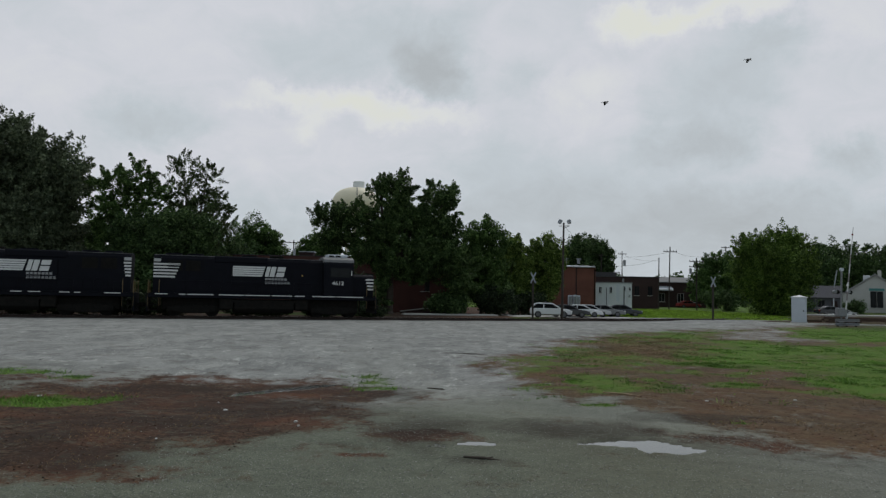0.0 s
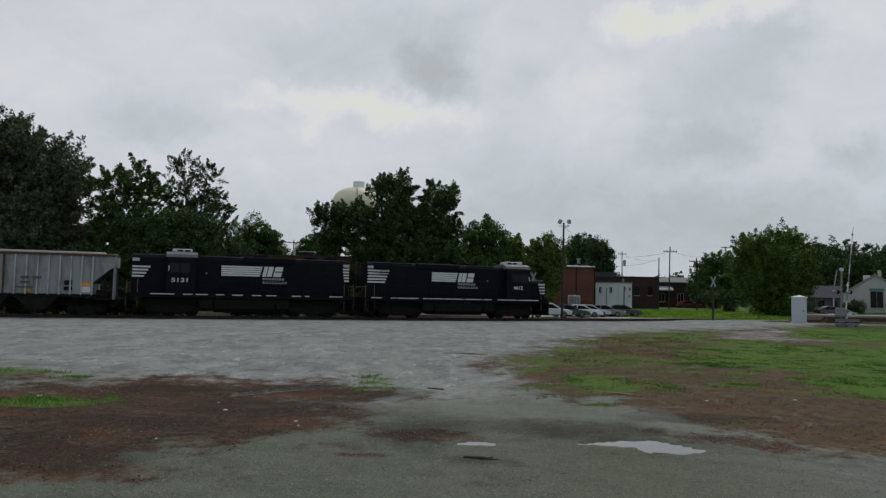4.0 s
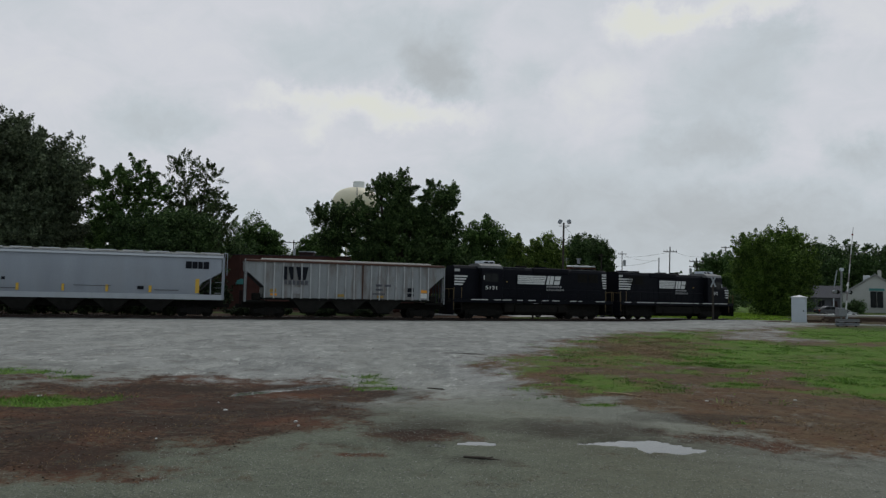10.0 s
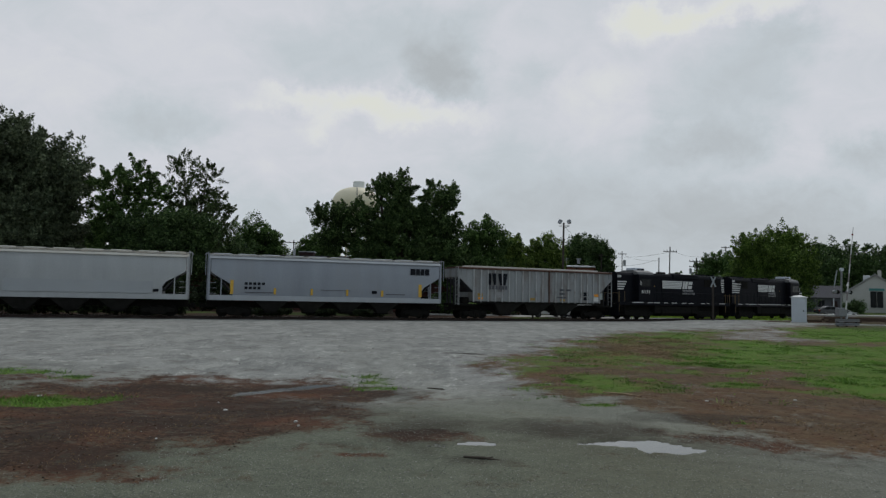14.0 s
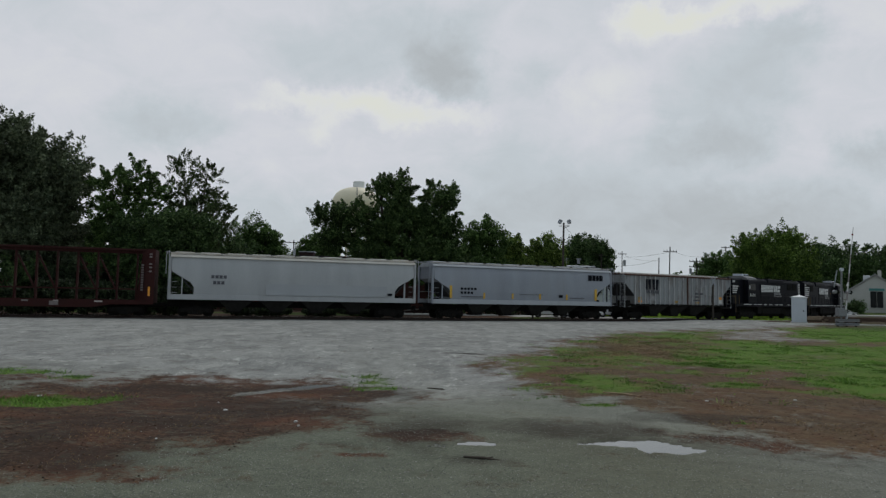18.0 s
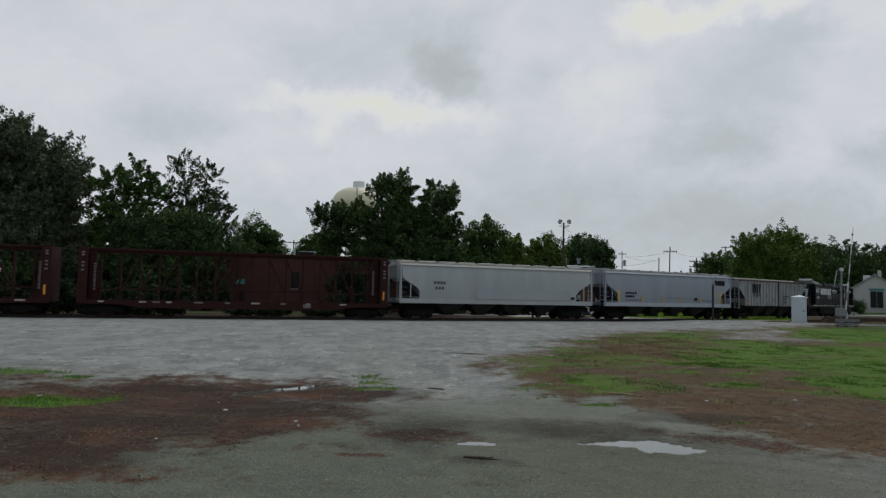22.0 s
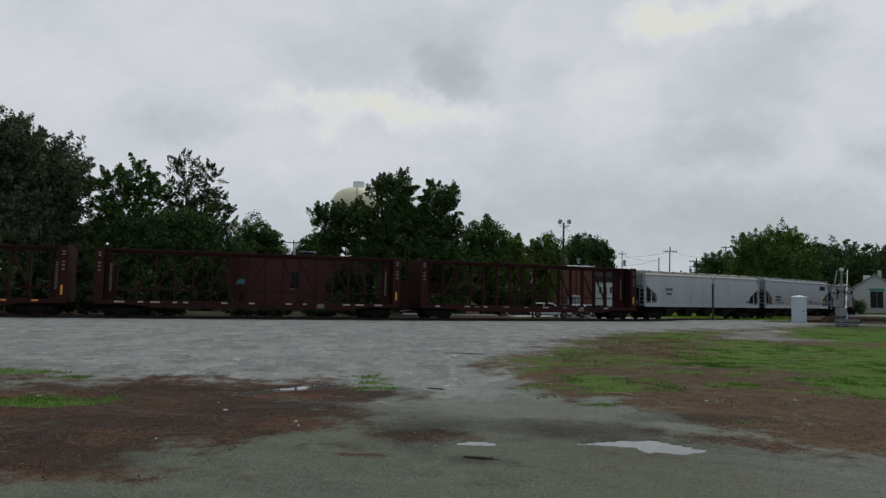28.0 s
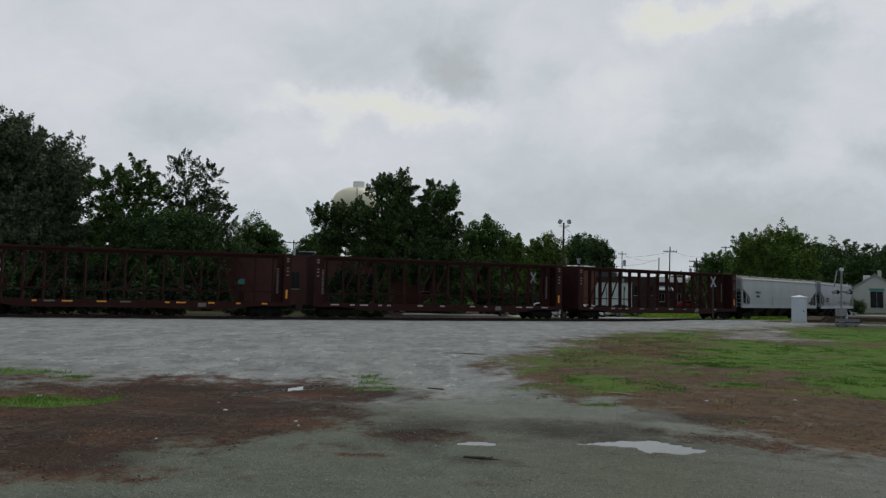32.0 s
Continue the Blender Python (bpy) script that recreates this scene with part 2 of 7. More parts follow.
def wobble(x, y, scale, seed=0):
    """Layered value noise, about -1 to 1."""
    v = np.zeros_like(x)
    gain, total = 1.0, 0.0
    for k in range(4):
        f = 1.6 * 2.03 ** k / scale
        u, w = x * f + 17.3 * seed + 5.1 * k, y * f - 9.7 * seed + 3.3 * k
        iu, iw = np.floor(u), np.floor(w)
        fu, fw = u - iu, w - iw
        fu, fw = fu * fu * (3 - 2 * fu), fw * fw * (3 - 2 * fw)

        def cell(a, b):
            h = np.sin(a * 127.1 + b * 311.7 + seed * 74.7 + k * 13.1) * 43758.5453
            return 2 * (h - np.floor(h)) - 1
        top = cell(iu, iw) * (1 - fu) + cell(iu + 1, iw) * fu
        bot = cell(iu, iw + 1) * (1 - fu) + cell(iu + 1, iw + 1) * fu
        v = v + gain * (top * (1 - fw) + bot * fw)
        total += gain
        gain *= 0.55
    return np.clip(1.9 * v / total, -1.3, 1.3)


def dip(x, y):
    """The shallow hollow round the strip of water."""
    u, v = (x + 4.03) * 0.7 + (y - 18.45) * 0.714, -(x + 4.03) * 0.714 + (y - 18.45) * 0.7
    return 0.45 * (1 - smooth(0.1, 1.0, np.sqrt((u / 9.5) ** 2 + (v / 8.5) ** 2)))


def level(x, y):
    """Carries a place in the hollow to the level plan on which the outlines are drawn."""
    k = 2.03 / (2.03 + dip(x, y))
    return x * k, y * k


def blob(x, y, cx, cy, rx, ry, turn=0.0):
    """Distance-like field: below 1 inside an ellipse."""
    c, s = math.cos(radians(turn)), math.sin(radians(turn))
    u, v = (x - cx) * c + (y - cy) * s, -(x - cx) * s + (y - cy) * c
    return np.sqrt((u / rx) ** 2 + (v / ry) ** 2)


def patch(x, y, spots, soft=0.25, rough=0.35, scale=1.5, seed=1):
    x, y = level(x, y)
    d = np.full_like(x, 99.0)
    for q in spots:
        d = np.minimum(d, blob(x, y, *q))
    d = d + rough * wobble(x, y, scale, seed) * 0.6 + rough * wobble(x, y, scale / 4, seed + 7) * 0.35
    return 1 - smooth(1 - soft, 1 + soft, d)


def area(x, y, outline, soft=0.03, rough=0.05, scale=2.0, seed=1):
    """Mask of a ragged patch with a soft edge; both widen with distance from the lot's near end."""
    x, y = level(x, y)
    d = np.full_like(x, 1e9)
    inside = np.zeros(x.shape, bool)
    k = len(outline)
    for i in range(k):
        (ax, ay), (bx, by) = outline[i], outline[(i + 1) % k]
        ex, ey = bx - ax, by - ay
        u = np.clip(((x - ax) * ex + (y - ay) * ey) / (ex * ex + ey * ey + 1e-9), 0, 1)
        d = np.minimum(d, np.hypot(x - ax - u * ex, y - ay - u * ey))
        inside ^= ((ay > y) != (by > y)) & (x < ex * (y - ay) / (ey if ey else 1e-9) + ax)
    d = np.where(inside, d, -d) / np.maximum(y, 4.0)
    d = d + rough * (0.6 * wobble(x, y, scale, seed) + 0.4 * wobble(x, y, scale / 4, seed + 7))
    return smooth(-soft, soft, d)


# brown bare earth beside the drive, the grassy island, its greener parts, green tufts
EARTH_LEFT = [(-13, 15.8), (-9.8, 15.9), (-7.9, 15.9), (-6.1, 17), (-4.8, 17), (-2.9, 16.6), (-1.7, 15.6), (-0.9, 14.5), (-1.6, 12.1), (-1.8, 10.7), (-2.7, 10), (-3.3, 9.5), (-3.8, 9.1), (-3.8, 8), (-4.3, 7.6), (-8, 7), (-13, 8)]
ISLAND = [(1.4, 20.9), (2.3, 24.4), (3.7, 25.9), (5.6, 32), (8.6, 38.8), (11.2, 44), (15.4, 48.6), (21.9, 53), (29, 59), (58, 76), (40, 30), (6.9, 8.8), (6.1, 9.8), (5.6, 9.9), (5.1, 10.5), (4.9, 11.3), (4.5, 11.9), (4.3, 12.8), (3.6, 14.3), (2.7, 14.7), (2.2, 16), (2, 17.9)]
GREEN_MAIN = [(7.5, 23), (12.6, 35.7), (17, 39), (17.6, 34.6), (29.2, 37.9), (26, 22), (11.1, 14.5), (9.6, 15.2), (9.0, 16.0), (9.3, 17.6), (10.3, 20.5), (10.2, 21.4), (8.2, 20.3), (8.1, 22.2)]
GREEN_TIP = [(1.8, 22.4), (3.4, 25.6), (5.7, 31.3), (7.0, 31.6), (7.0, 23.9), (5.4, 21.9), (3.8, 21.6), (2.0, 20.5)]
GREEN_NEAR = [(2.2, 16), (3.1, 17.6), (4.8, 19.7), (5.6, 18.5), (5, 16.4), (3.3, 14.9), (2.4, 14.8)]
GREEN_FAR = [(20.5, 42.3), (27.7, 55.4), (55, 72), (31.5, 40.9), (21.7, 38)]
GREEN_EDGE = [(8.4, 35.7), (10.4, 42.4), (20.9, 51.7), (17.1, 42.3), (12.5, 37.5)]
PALE_GRAVEL = [(15.5, 39.5), (20.2, 48.9), (25.5, 52.7), (21.4, 43.8), (22.3, 40.1), (18.7, 38)]
TUFTS = [(-10.6, 17.4, 1.3, 0.6, 0), (-8.55, 16.7, 0.5, 0.28, 0), (-7.15, 12.9, 0.85, 0.55, 10), (-8.2, 12.5, 0.5, 0.4, 0), (-1.9, 17.7, 0.5, 0.5, 0), (-1.3, 15.5, 0.6, 0.45, 0), (3.1, 13.9, 0.35, 0.14, 0), (5.0, 12.0, 0.28, 0.08, 0), (-1.6, 16.6, 0.35, 0.5, 0)]
# standing water, as outlines on the lot
PONDS = [[(1.86, 10.12), (2.2, 10.30), (2.6, 10.48), (3.1, 10.52), (3.35, 10.25), (3.68, 9.80), (3.3, 9.66), (2.84, 9.68), (2.7, 9.90), (2.4, 10.04)],
         [(0.28, 9.99), (0.42, 10.1), (0.6, 10.1), (0.76, 10.02), (0.6, 9.93), (0.42, 9.92)],
         [(-0.15, 9.83), (-0.02, 9.9), (0.12, 9.88), (0.05, 9.81)],
         [(-4.36, 13.90), (-4.05, 14.62), (-3.46, 15.30), (-2.86, 15.98), (-2.15, 16.38), (-2.32, 16.08), (-2.66, 15.64), (-3.2, 14.98), (-3.84, 14.26)]]
# the way that wheels take round the island
SWEEP = [(-6.0, 44), (-3.2, 29), (-1.5, 20), (-0.45, 15.6), (0.5, 13.2), (1.6, 12.1), (3.0, 11.45), (4.6, 10.7), (6.2, 9.7), (8.0, 8.4), (11, 6.2)]
DAMP = [(-3.3, 15.3, 1.1, 0.16, 40), (-4.4, 8.67, 0.99, 0.75, 0),
        (-5.65, 10.01, 0.52, 0.54, 0),
        (-3.0, 12.75, 1.89, 1.0, 0),
        (-4.68, 11.24, 1.37, 0.68, 0),
        (-0.28, 10.76, 0.64, 1.26, 0),
        (-2.64, 15.26, 1.43, 0.81, 0),
        (-5.61, 14.82, 1.35, 0.77, 0),
        (2.05, 11.23, 1.19, 0.78, 0),
        (4.43, 12.42, 1.24, 0.59, 0),
        (-0.91, 14.64, 0.69, 0.83, 0),
        (0.52, 8.99, 0.43, 0.31, 0)]
FIELD = [(33, 100, 15, 21, 0), (24, 96, 6, 10, 0)]
GRASS_VERGE = [(-14, 74, 9, 5.5, 12), (-32, 70, 12, 5, 12), (9.5, 74.0, 3.0, 1.6, 25)]


def track_gap(x, y):
    """Distance of each place from the track's middle."""
    d = np.full(x.shape, 1e9)
    for s in np.arange(-150, 130, 4.0):
        px, py, _ = line(s)
        d = np.minimum(d, (x - px) ** 2 + (y - py) ** 2)
    return np.sqrt(d)


def greens(x, y):
    """Where the island's grass grows, and how thickly."""
    g = area(x, y, GREEN_MAIN, 0.04, 0.06, 3.0, 11) * np.clip(0.82 + 0.35 * wobble(x, y, 3.5, 78), 0, 1)
    g = np.maximum(g, area(x, y, GREEN_FAR, 0.02, 0.03, 3.0, 14))
    g = np.maximum(g, 0.8 * area(x, y, GREEN_EDGE, 0.03, 0.05, 3.0, 15) * np.clip(0.7 + 0.5 * wobble(x, y, 3, 75), 0, 1))
    g = np.maximum(g, 0.8 * area(x, y, GREEN_TIP, 0.04, 0.08, 2.5, 12) * np.clip(0.6 + 0.6 * wobble(x, y, 2.5, 76), 0, 1))
    g = np.maximum(g, 0.75 * area(x, y, GREEN_NEAR, 0.04, 0.08, 2.0, 16) * np.clip(0.55 + 0.7 * wobble(x, y, 1.6, 77), 0, 1))
    loose = area(x, y, ISLAND, 0.02, 0.03, 3.0, 5) * np.clip(0.9 * wobble(x, y, 2.4, 74) + 0.02, 0, 0.55) * smooth(13, 17, y)
    return np.maximum(g, loose)


def ponds(x, y, soft=0.005):
    """Where water stands."""
    m = np.zeros_like(x)
    at = (y > 8.5) & (y < 21.5) & (x > -6.6) & (x < 4.8)
    if at.any():
        for k, outline in enumerate(PONDS):
            m[at] = np.maximum(m[at], area(x[at], y[at], outline, soft, 0.006, 0.5, 31 + k))
    return m


def along_sweep(x, y):
    """Distance to the side of the wheels' way (positive towards the island) and distance along it."""
    best, side, run = np.full_like(x, 1e9), np.zeros_like(x), np.zeros_like(x)
    gone_by = 0.0
    for (ax, ay), (bx, by) in zip(SWEEP, SWEEP[1:]):
        ex, ey = bx - ax, by - ay
        ln = math.hypot(ex, ey)
        u = np.clip(((x - ax) * ex + (y - ay) * ey) / (ln * ln), 0, 1)
        d = np.hypot(x - ax - u * ex, y - ay - u * ey)
        closer = d < best
        best = np.where(closer, d, best)
        side = np.where(closer, np.where(ex * (y - ay) - ey * (x - ax) > 0, d, -d), side)
        run = np.where(closer, gone_by + u * ln, run)
        gone_by += ln
    return side, run


def wear(x, y):
    """Marks of traffic: dry pale gravel, dark damp ruts, straw on the island, muddy drive."""
    side, run = along_sweep(x, y)
    n1, n2 = wobble(side * 3.0, run * 0.22, 2.0, 61), wobble(side * 1.1, run * 0.12, 2.0, 63)
    near = 1 - smooth(17, 32, y)
    pale = np.exp(-((side - 0.25) / (0.75 + 0.02 * run)) ** 2) * smooth(8, 26, run) * np.clip(0.8 + 0.4 * n2, 0, 1.2)
    pale = pale * (1 - 0.8 * smooth(38, 44, run))
    lanes = smooth(-3.6, -0.6, side) * (1 - smooth(-0.3, 0.3, side)) * smooth(28, 36, run)
    dark = lanes * np.clip(0.35 + 0.75 * n1, 0, 1) + 0.75 * np.exp(-((side + 1.0) / 0.42) ** 2) * smooth(29, 34, run)
    dark = np.maximum(dark, 0.9 * np.exp(-((side + 1.9) / 0.16) ** 2) * smooth(32, 35, run) * (1 - smooth(38, 41, run)) * np.clip(0.6 + n1, 0, 1))
    pale = np.maximum(pale, 0.9 * near * lanes * np.clip(n1 - 0.1, 0, 1))
    island = area(x, y, ISLAND, 0.04, 0.045, 3.0, 5)
    mud = smooth(-0.5, 3.0, x + 0.6 * wobble(x, y, 2.5, 65)) * (1 - smooth(11.0, 13.5, y)) * np.clip(0.75 + 0.4 * n2, 0, 1)
    return np.clip(pale, 0, 1), np.clip(dark, 0, 1), island, np.clip(mud, 0, 1)


def zones(x, y):
    """Masks of the ground: earth, grass, dampness with painted tree shade, dark drive."""
    puddle = ponds(x, y, 0.012)
    pale = area(x, y, PALE_GRAVEL, 0.02, 0.03, 3.0, 19)
    earth = np.maximum(area(x, y, EARTH_LEFT, 0.13, 0.12, 2.4, 3), area(x, y, ISLAND, 0.08, 0.06, 3.0, 5))
    earth = np.maximum(earth, 0.75 * patch(x, y, [(-0.4, 10.6, 0.9, 0.5, 0), (5.0, 10.4, 2.0, 0.5, -14), (-1.0, 9.2, 0.35, 0.12, 0)], 0.5, 0.5, 0.8, 9))
    grass = np.maximum(greens(x, y), 0.7 * patch(x, y, TUFTS, 0.5, 1.0, 0.9, 13))
    earth, grass = earth * (1 - 0.6 * pale), grass * (1 - 0.8 * pale)
    grass = np.maximum(grass, patch(x, y, FIELD + GRASS_VERGE, 0.12, 0.2, 6.0, 17))
    grass = np.maximum(grass, smooth(108, 125, y))
    beyond = smooth(0.0, 4.0, y - np.interp(x, LINE_X[:1100], LINE_Y[:1100]) - 2) * smooth(24, 32, x)
    grass = np.maximum(grass, beyond * (0.55 + 0.4 * wobble(x, y, 7, 33)))
    verge = area(x, y, [(34.5, 66.6), (60, 66.2), (140, 66), (140, 140), (66, 140), (50, 97), (38, 79)], 0.01, 0.015, 4.0, 23)
    verge = np.maximum(verge, patch(x, y, [(48, 66, 13, 4.6, 4), (58, 84, 15, 14, 0), (36.5, 60, 5, 5.5, 0), (38, 73, 5.5, 4, 0)], 0.15, 0.3, 4.0, 23))
    earth = np.maximum(earth, np.maximum(verge, beyond))
    grass = np.maximum(grass, verge * (0.35 + 0.5 * wobble(x, y, 5, 29)))
    behind = smooth(0.0, 3.0, y - np.interp(x, LINE_X[:1100], LINE_Y[:1100]) - 3)
    earth = np.maximum(earth, behind * (1 - smooth(12, 26, x)))
    gap = track_gap(x, y)
    grass *= smooth(2.2, 3.2, gap)
    dark = 1 - smooth(10.0, 19.5, y + 1.0 * wobble(x, y, 3, 21) - 0.22 * np.abs(x - 0.8))
    dark = dark * (1 - 0.4 * smooth(2.5, 6, x))
    # tree shade painted on the ground behind the track; verge and track edge darkened too
    tree_shade_dark_soil = np.maximum(behind * (1 - smooth(-4, 6, x)), 0.8 * verge)
    tree_shade_dark_soil = np.maximum(tree_shade_dark_soil, 1 - smooth(2.6, 3.6, gap))
    damp_and_shade = np.maximum(patch(x, y, DAMP, 0.7, 0.5, 1.2, 37), tree_shade_dark_soil)
    return earth * (1 - 0.5 * puddle), grass * (1 - puddle), np.clip(np.maximum(0.8 * puddle, damp_and_shade), 0, 1), dark


def height(x, y):
    """The lie of the land."""
    far = smooth(78, 145, y)
    z = LOT + 0.75 * far
    cross = smooth(20, 27, x) * (1 - smooth(44, 50, x)) * smooth(52, 62, y) * (1 - smooth(84, 95, y))
    z = z + 0.14 * cross
    gap = track_gap(x, y)
    bed = 1 - smooth(1.4, 2.6, gap)
    z = np.where(bed > 0, z * (1 - bed) + (RAIL - 0.20) * bed, z)
    near = 1 - smooth(30, 60, y)
    z = z + near * (0.018 * wobble(x, y, 2.5, 41) + 0.008 * wobble(x, y, 0.6, 43))
    if np.any(y < 30):
        rim, hollow = ponds(x, y, 0.03), dip(x, y)
        hollow = np.where((rim > 0) & (hollow > 0.3), hollow * (1 - rim) + 0.45 * rim, hollow)
        z = z * (1 - rim) + (LOT + 0.006) * rim - 0.06 * ponds(x, y, 0.003) - hollow
    return z


def ground_material():
    m = bpy.data.materials.new("ground_gravel_earth_grass")
    m.use_nodes = True
    n, l = m.node_tree.nodes, m.node_tree.links
    b = n["Principled BSDF"]
    tc = n.new("ShaderNodeTexCoord")
    zone = n.new("ShaderNodeVertexColor")
    zone.layer_name = "zone"
    sep = n.new("ShaderNodeSeparateColor")
    l.new(zone.outputs["Color"], sep.inputs[0])

    def noise_of(scale, detail=4, rough=0.55):
        q = n.new("ShaderNodeTexNoise")
        q.inputs["Scale"].default_value, q.inputs["Detail"].default_value, q.inputs["Roughness"].default_value = scale, detail, rough
        l.new(tc.outputs["Object"], q.inputs["Vector"])
        return q.outputs[0]

    def ramp(src, a, b_, lo=0.0, hi=1.0):
        q = n.new("ShaderNodeMapRange")
        for key, v in (("From Min", a), ("From Max", b_), ("To Min", lo), ("To Max", hi)):
            q.inputs[key].default_value = v
        l.new(src, q.inputs["Value"])
        return q.outputs[0]

    def mix(f, a, b_):
        q = n.new("ShaderNodeMix")
        q.data_type = "RGBA"
        for sock, v in (("Factor", f), ("A", a), ("B", b_)):
            if isinstance(v, tuple):
                q.inputs[sock].default_value = (*v, 1)
            elif isinstance(v, float):
                q.inputs[sock].default_value = v
            else:
                l.new(v, q.inputs[sock])
        return q.outputs["Result"]

    def math_of(op, a, b_):
        q = n.new("ShaderNodeMath")
        q.operation = op
        for i, v in enumerate((a, b_)):
            if isinstance(v, float):
                q.inputs[i].default_value = v
            else:
                l.new(v, q.inputs[i])
        return q.outputs[0]

    use = n.new("ShaderNodeVertexColor")
    use.layer_name = "wear"
    worn = n.new("ShaderNodeSeparateColor")
    l.new(use.outputs["Color"], worn.inputs[0])
    pale, rut, island, mud = worn.outputs["Red"], worn.outputs["Green"], worn.outputs["Blue"], use.outputs["Alpha"]

    def stretched(sx, sy, turn, scale, detail, rough):
        mp = n.new("ShaderNodeMapping")
        mp.inputs["Scale"].default_value = (sx, sy, 1)
        mp.inputs["Rotation"].default_value = (0, 0, radians(turn))
        l.new(tc.outputs["Object"], mp.inputs["Vector"])
        q = n.new("ShaderNodeTexNoise")
        q.inputs["Scale"].default_value, q.inputs["Detail"].default_value, q.inputs["Roughness"].default_value = scale, detail, rough
        l.new(mp.outputs[0], q.inputs["Vector"])
        return q.outputs[0]

    fine, mid, wide, patchy = noise_of(60, 5, 0.75), noise_of(6, 7, 0.7), noise_of(0.45, 6, 0.6), noise_of(1.3, 7, 0.65)
    grit, clod = noise_of(24, 6, 0.8), noise_of(11, 8, 0.8)
    stone = n.new("ShaderNodeTexVoronoi")
    stone.inputs["Scale"].default_value = 55
    l.new(tc.outputs["Object"], stone.inputs["Vector"])
    # the open lot: grey crushed stone, scraped pale and stained dark along the way that it is driven
    lump, broad = noise_of(2.4, 5, 0.6), stretched(1.0, 0.7, -20, 0.5, 8, 0.7)
    gravel = mix(ramp(grit, 0.41, 0.59), (0.165, 0.168, 0.160), (0.300, 0.302, 0.284))
    gravel = mix(ramp(lump, 0.45, 0.57, 0.0, 0.55), gravel, (0.150, 0.153, 0.150))
    gravel = mix(ramp(broad, 0.46, 0.58, 0.0, 0.5), gravel, (0.335, 0.337, 0.314))
    gravel = mix(ramp(stretched(1.0, 0.6, -25, 0.9, 10, 0.8), 0.52, 0.60, 0.0, 0.5), gravel, (0.42, 0.422, 0.392))
    gravel = mix(ramp(stretched(1.1, 0.5, 18, 1.1, 10, 0.8), 0.52, 0.60, 0.0, 0.6), gravel, (0.135, 0.138, 0.134))
    gravel = mix(ramp(stretched(1.1, 0.6, -14, 1.7, 10, 0.85), 0.57, 0.63, 0.0, 0.85), gravel, (0.55, 0.55, 0.507))
    gravel = mix(ramp(mid, 0.55, 0.66, 0.0, 0.5), gravel, (0.38, 0.382, 0.357))
    gravel = mix(ramp(clod, 0.55, 0.66, 0.0, 0.55), gravel, (0.110, 0.113, 0.106))
    # the near drive: dark damp grit
    drive = mix(ramp(fine, 0.38, 0.62), (0.048, 0.055, 0.042), (0.215, 0.226, 0.170))
    drive = mix(ramp(noise_of(2.2, 8, 0.7), 0.42, 0.62, 0.0, 0.45), drive, (0.070, 0.078, 0.058))
    drive = mix(ramp(noise_of(0.9, 8, 0.7), 0.46, 0.62, 0.0, 0.4), drive, (0.150, 0.158, 0.120))
    drive = mix(math_of("MULTIPLY", mud, 0.6), drive, mix(ramp(grit, 0.35, 0.65), (0.092, 0.090, 0.062), (0.172, 0.169, 0.118)))
    base = mix(sep.outputs["Blue"], gravel, drive)
    pale_soft = math_of("MULTIPLY", pale, ramp(clod, 0.36, 0.58, 0.35, 1.0))
    base = mix(math_of("MULTIPLY", pale_soft, 0.45), base, mix(ramp(fine, 0.35, 0.65), (0.19, 0.194, 0.164), (0.35, 0.355, 0.299)))
    rut_soft = math_of("MULTIPLY", rut, ramp(mid, 0.36, 0.6, 0.4, 1.0))
    base = mix(math_of("MULTIPLY", rut_soft, 0.62), base, (0.062, 0.058, 0.044))
    base = mix(ramp(stone.outputs["Color"], 0.80, 0.97, 0.0, 0.35), base, (0.40, 0.40, 0.345))
    # bare earth: clotted dark and red-brown crumbs
    earth = mix(ramp(clod, 0.42, 0.58), (0.018, 0.0115, 0.008), (0.112, 0.066, 0.042))
    earth = mix(ramp(noise_of(1.7, 8, 0.75), 0.46, 0.6, 0.0, 0.7), earth, (0.032, 0.018, 0.013))
    earth = mix(ramp(stretched(0.45, 1.5, -6, 3.0, 8, 0.8), 0.55, 0.65, 0.0, 0.7), earth, (0.020, 0.013, 0.010))
    earth = mix(ramp(wide, 0.46, 0.62, 0.0, 0.6), earth, (0.118, 0.048, 0.026))
    earth = mix(ramp(noise_of(3.3, 8, 0.8), 0.54, 0.64, 0.0, 0.65), earth, (0.105, 0.10, 0.081))
    earth = mix(ramp(fine, 0.60, 0.75, 0.0, 0.5), earth, (0.20, 0.145, 0.092))
    straw = math_of("MULTIPLY", island, ramp(noise_of(3.1, 9, 0.8), 0.40, 0.6, 0.05, 0.7))
    earth = mix(straw, earth, mix(ramp(fine, 0.35, 0.65), (0.080, 0.055, 0.031), (0.200, 0.145, 0.078)))
    ragged = math_of("ADD", math_of("MULTIPLY", math_of("SUBTRACT", mid, 0.5), 1.3), math_of("MULTIPLY", math_of("SUBTRACT", patchy, 0.5), 1.8))
    ragged = math_of("ADD", ragged, math_of("MULTIPLY", math_of("SUBTRACT", grit, 0.5), 0.9))
    e_mask = ramp(math_of("ADD", sep.outputs["Red"], math_of("MULTIPLY", ragged, 1.15)), 0.2, 0.8)
    base = mix(e_mask, base, earth)
    grass = mix(ramp(fine, 0.36, 0.64), (0.040, 0.085, 0.012), (0.115, 0.205, 0.026))
    grass = mix(ramp(patchy, 0.52, 0.64, 0.0, 0.5), grass, (0.13, 0.105, 0.04))
    grass = mix(ramp(mid, 0.52, 0.7, 0.0, 0.55), grass, (0.062, 0.052, 0.026))
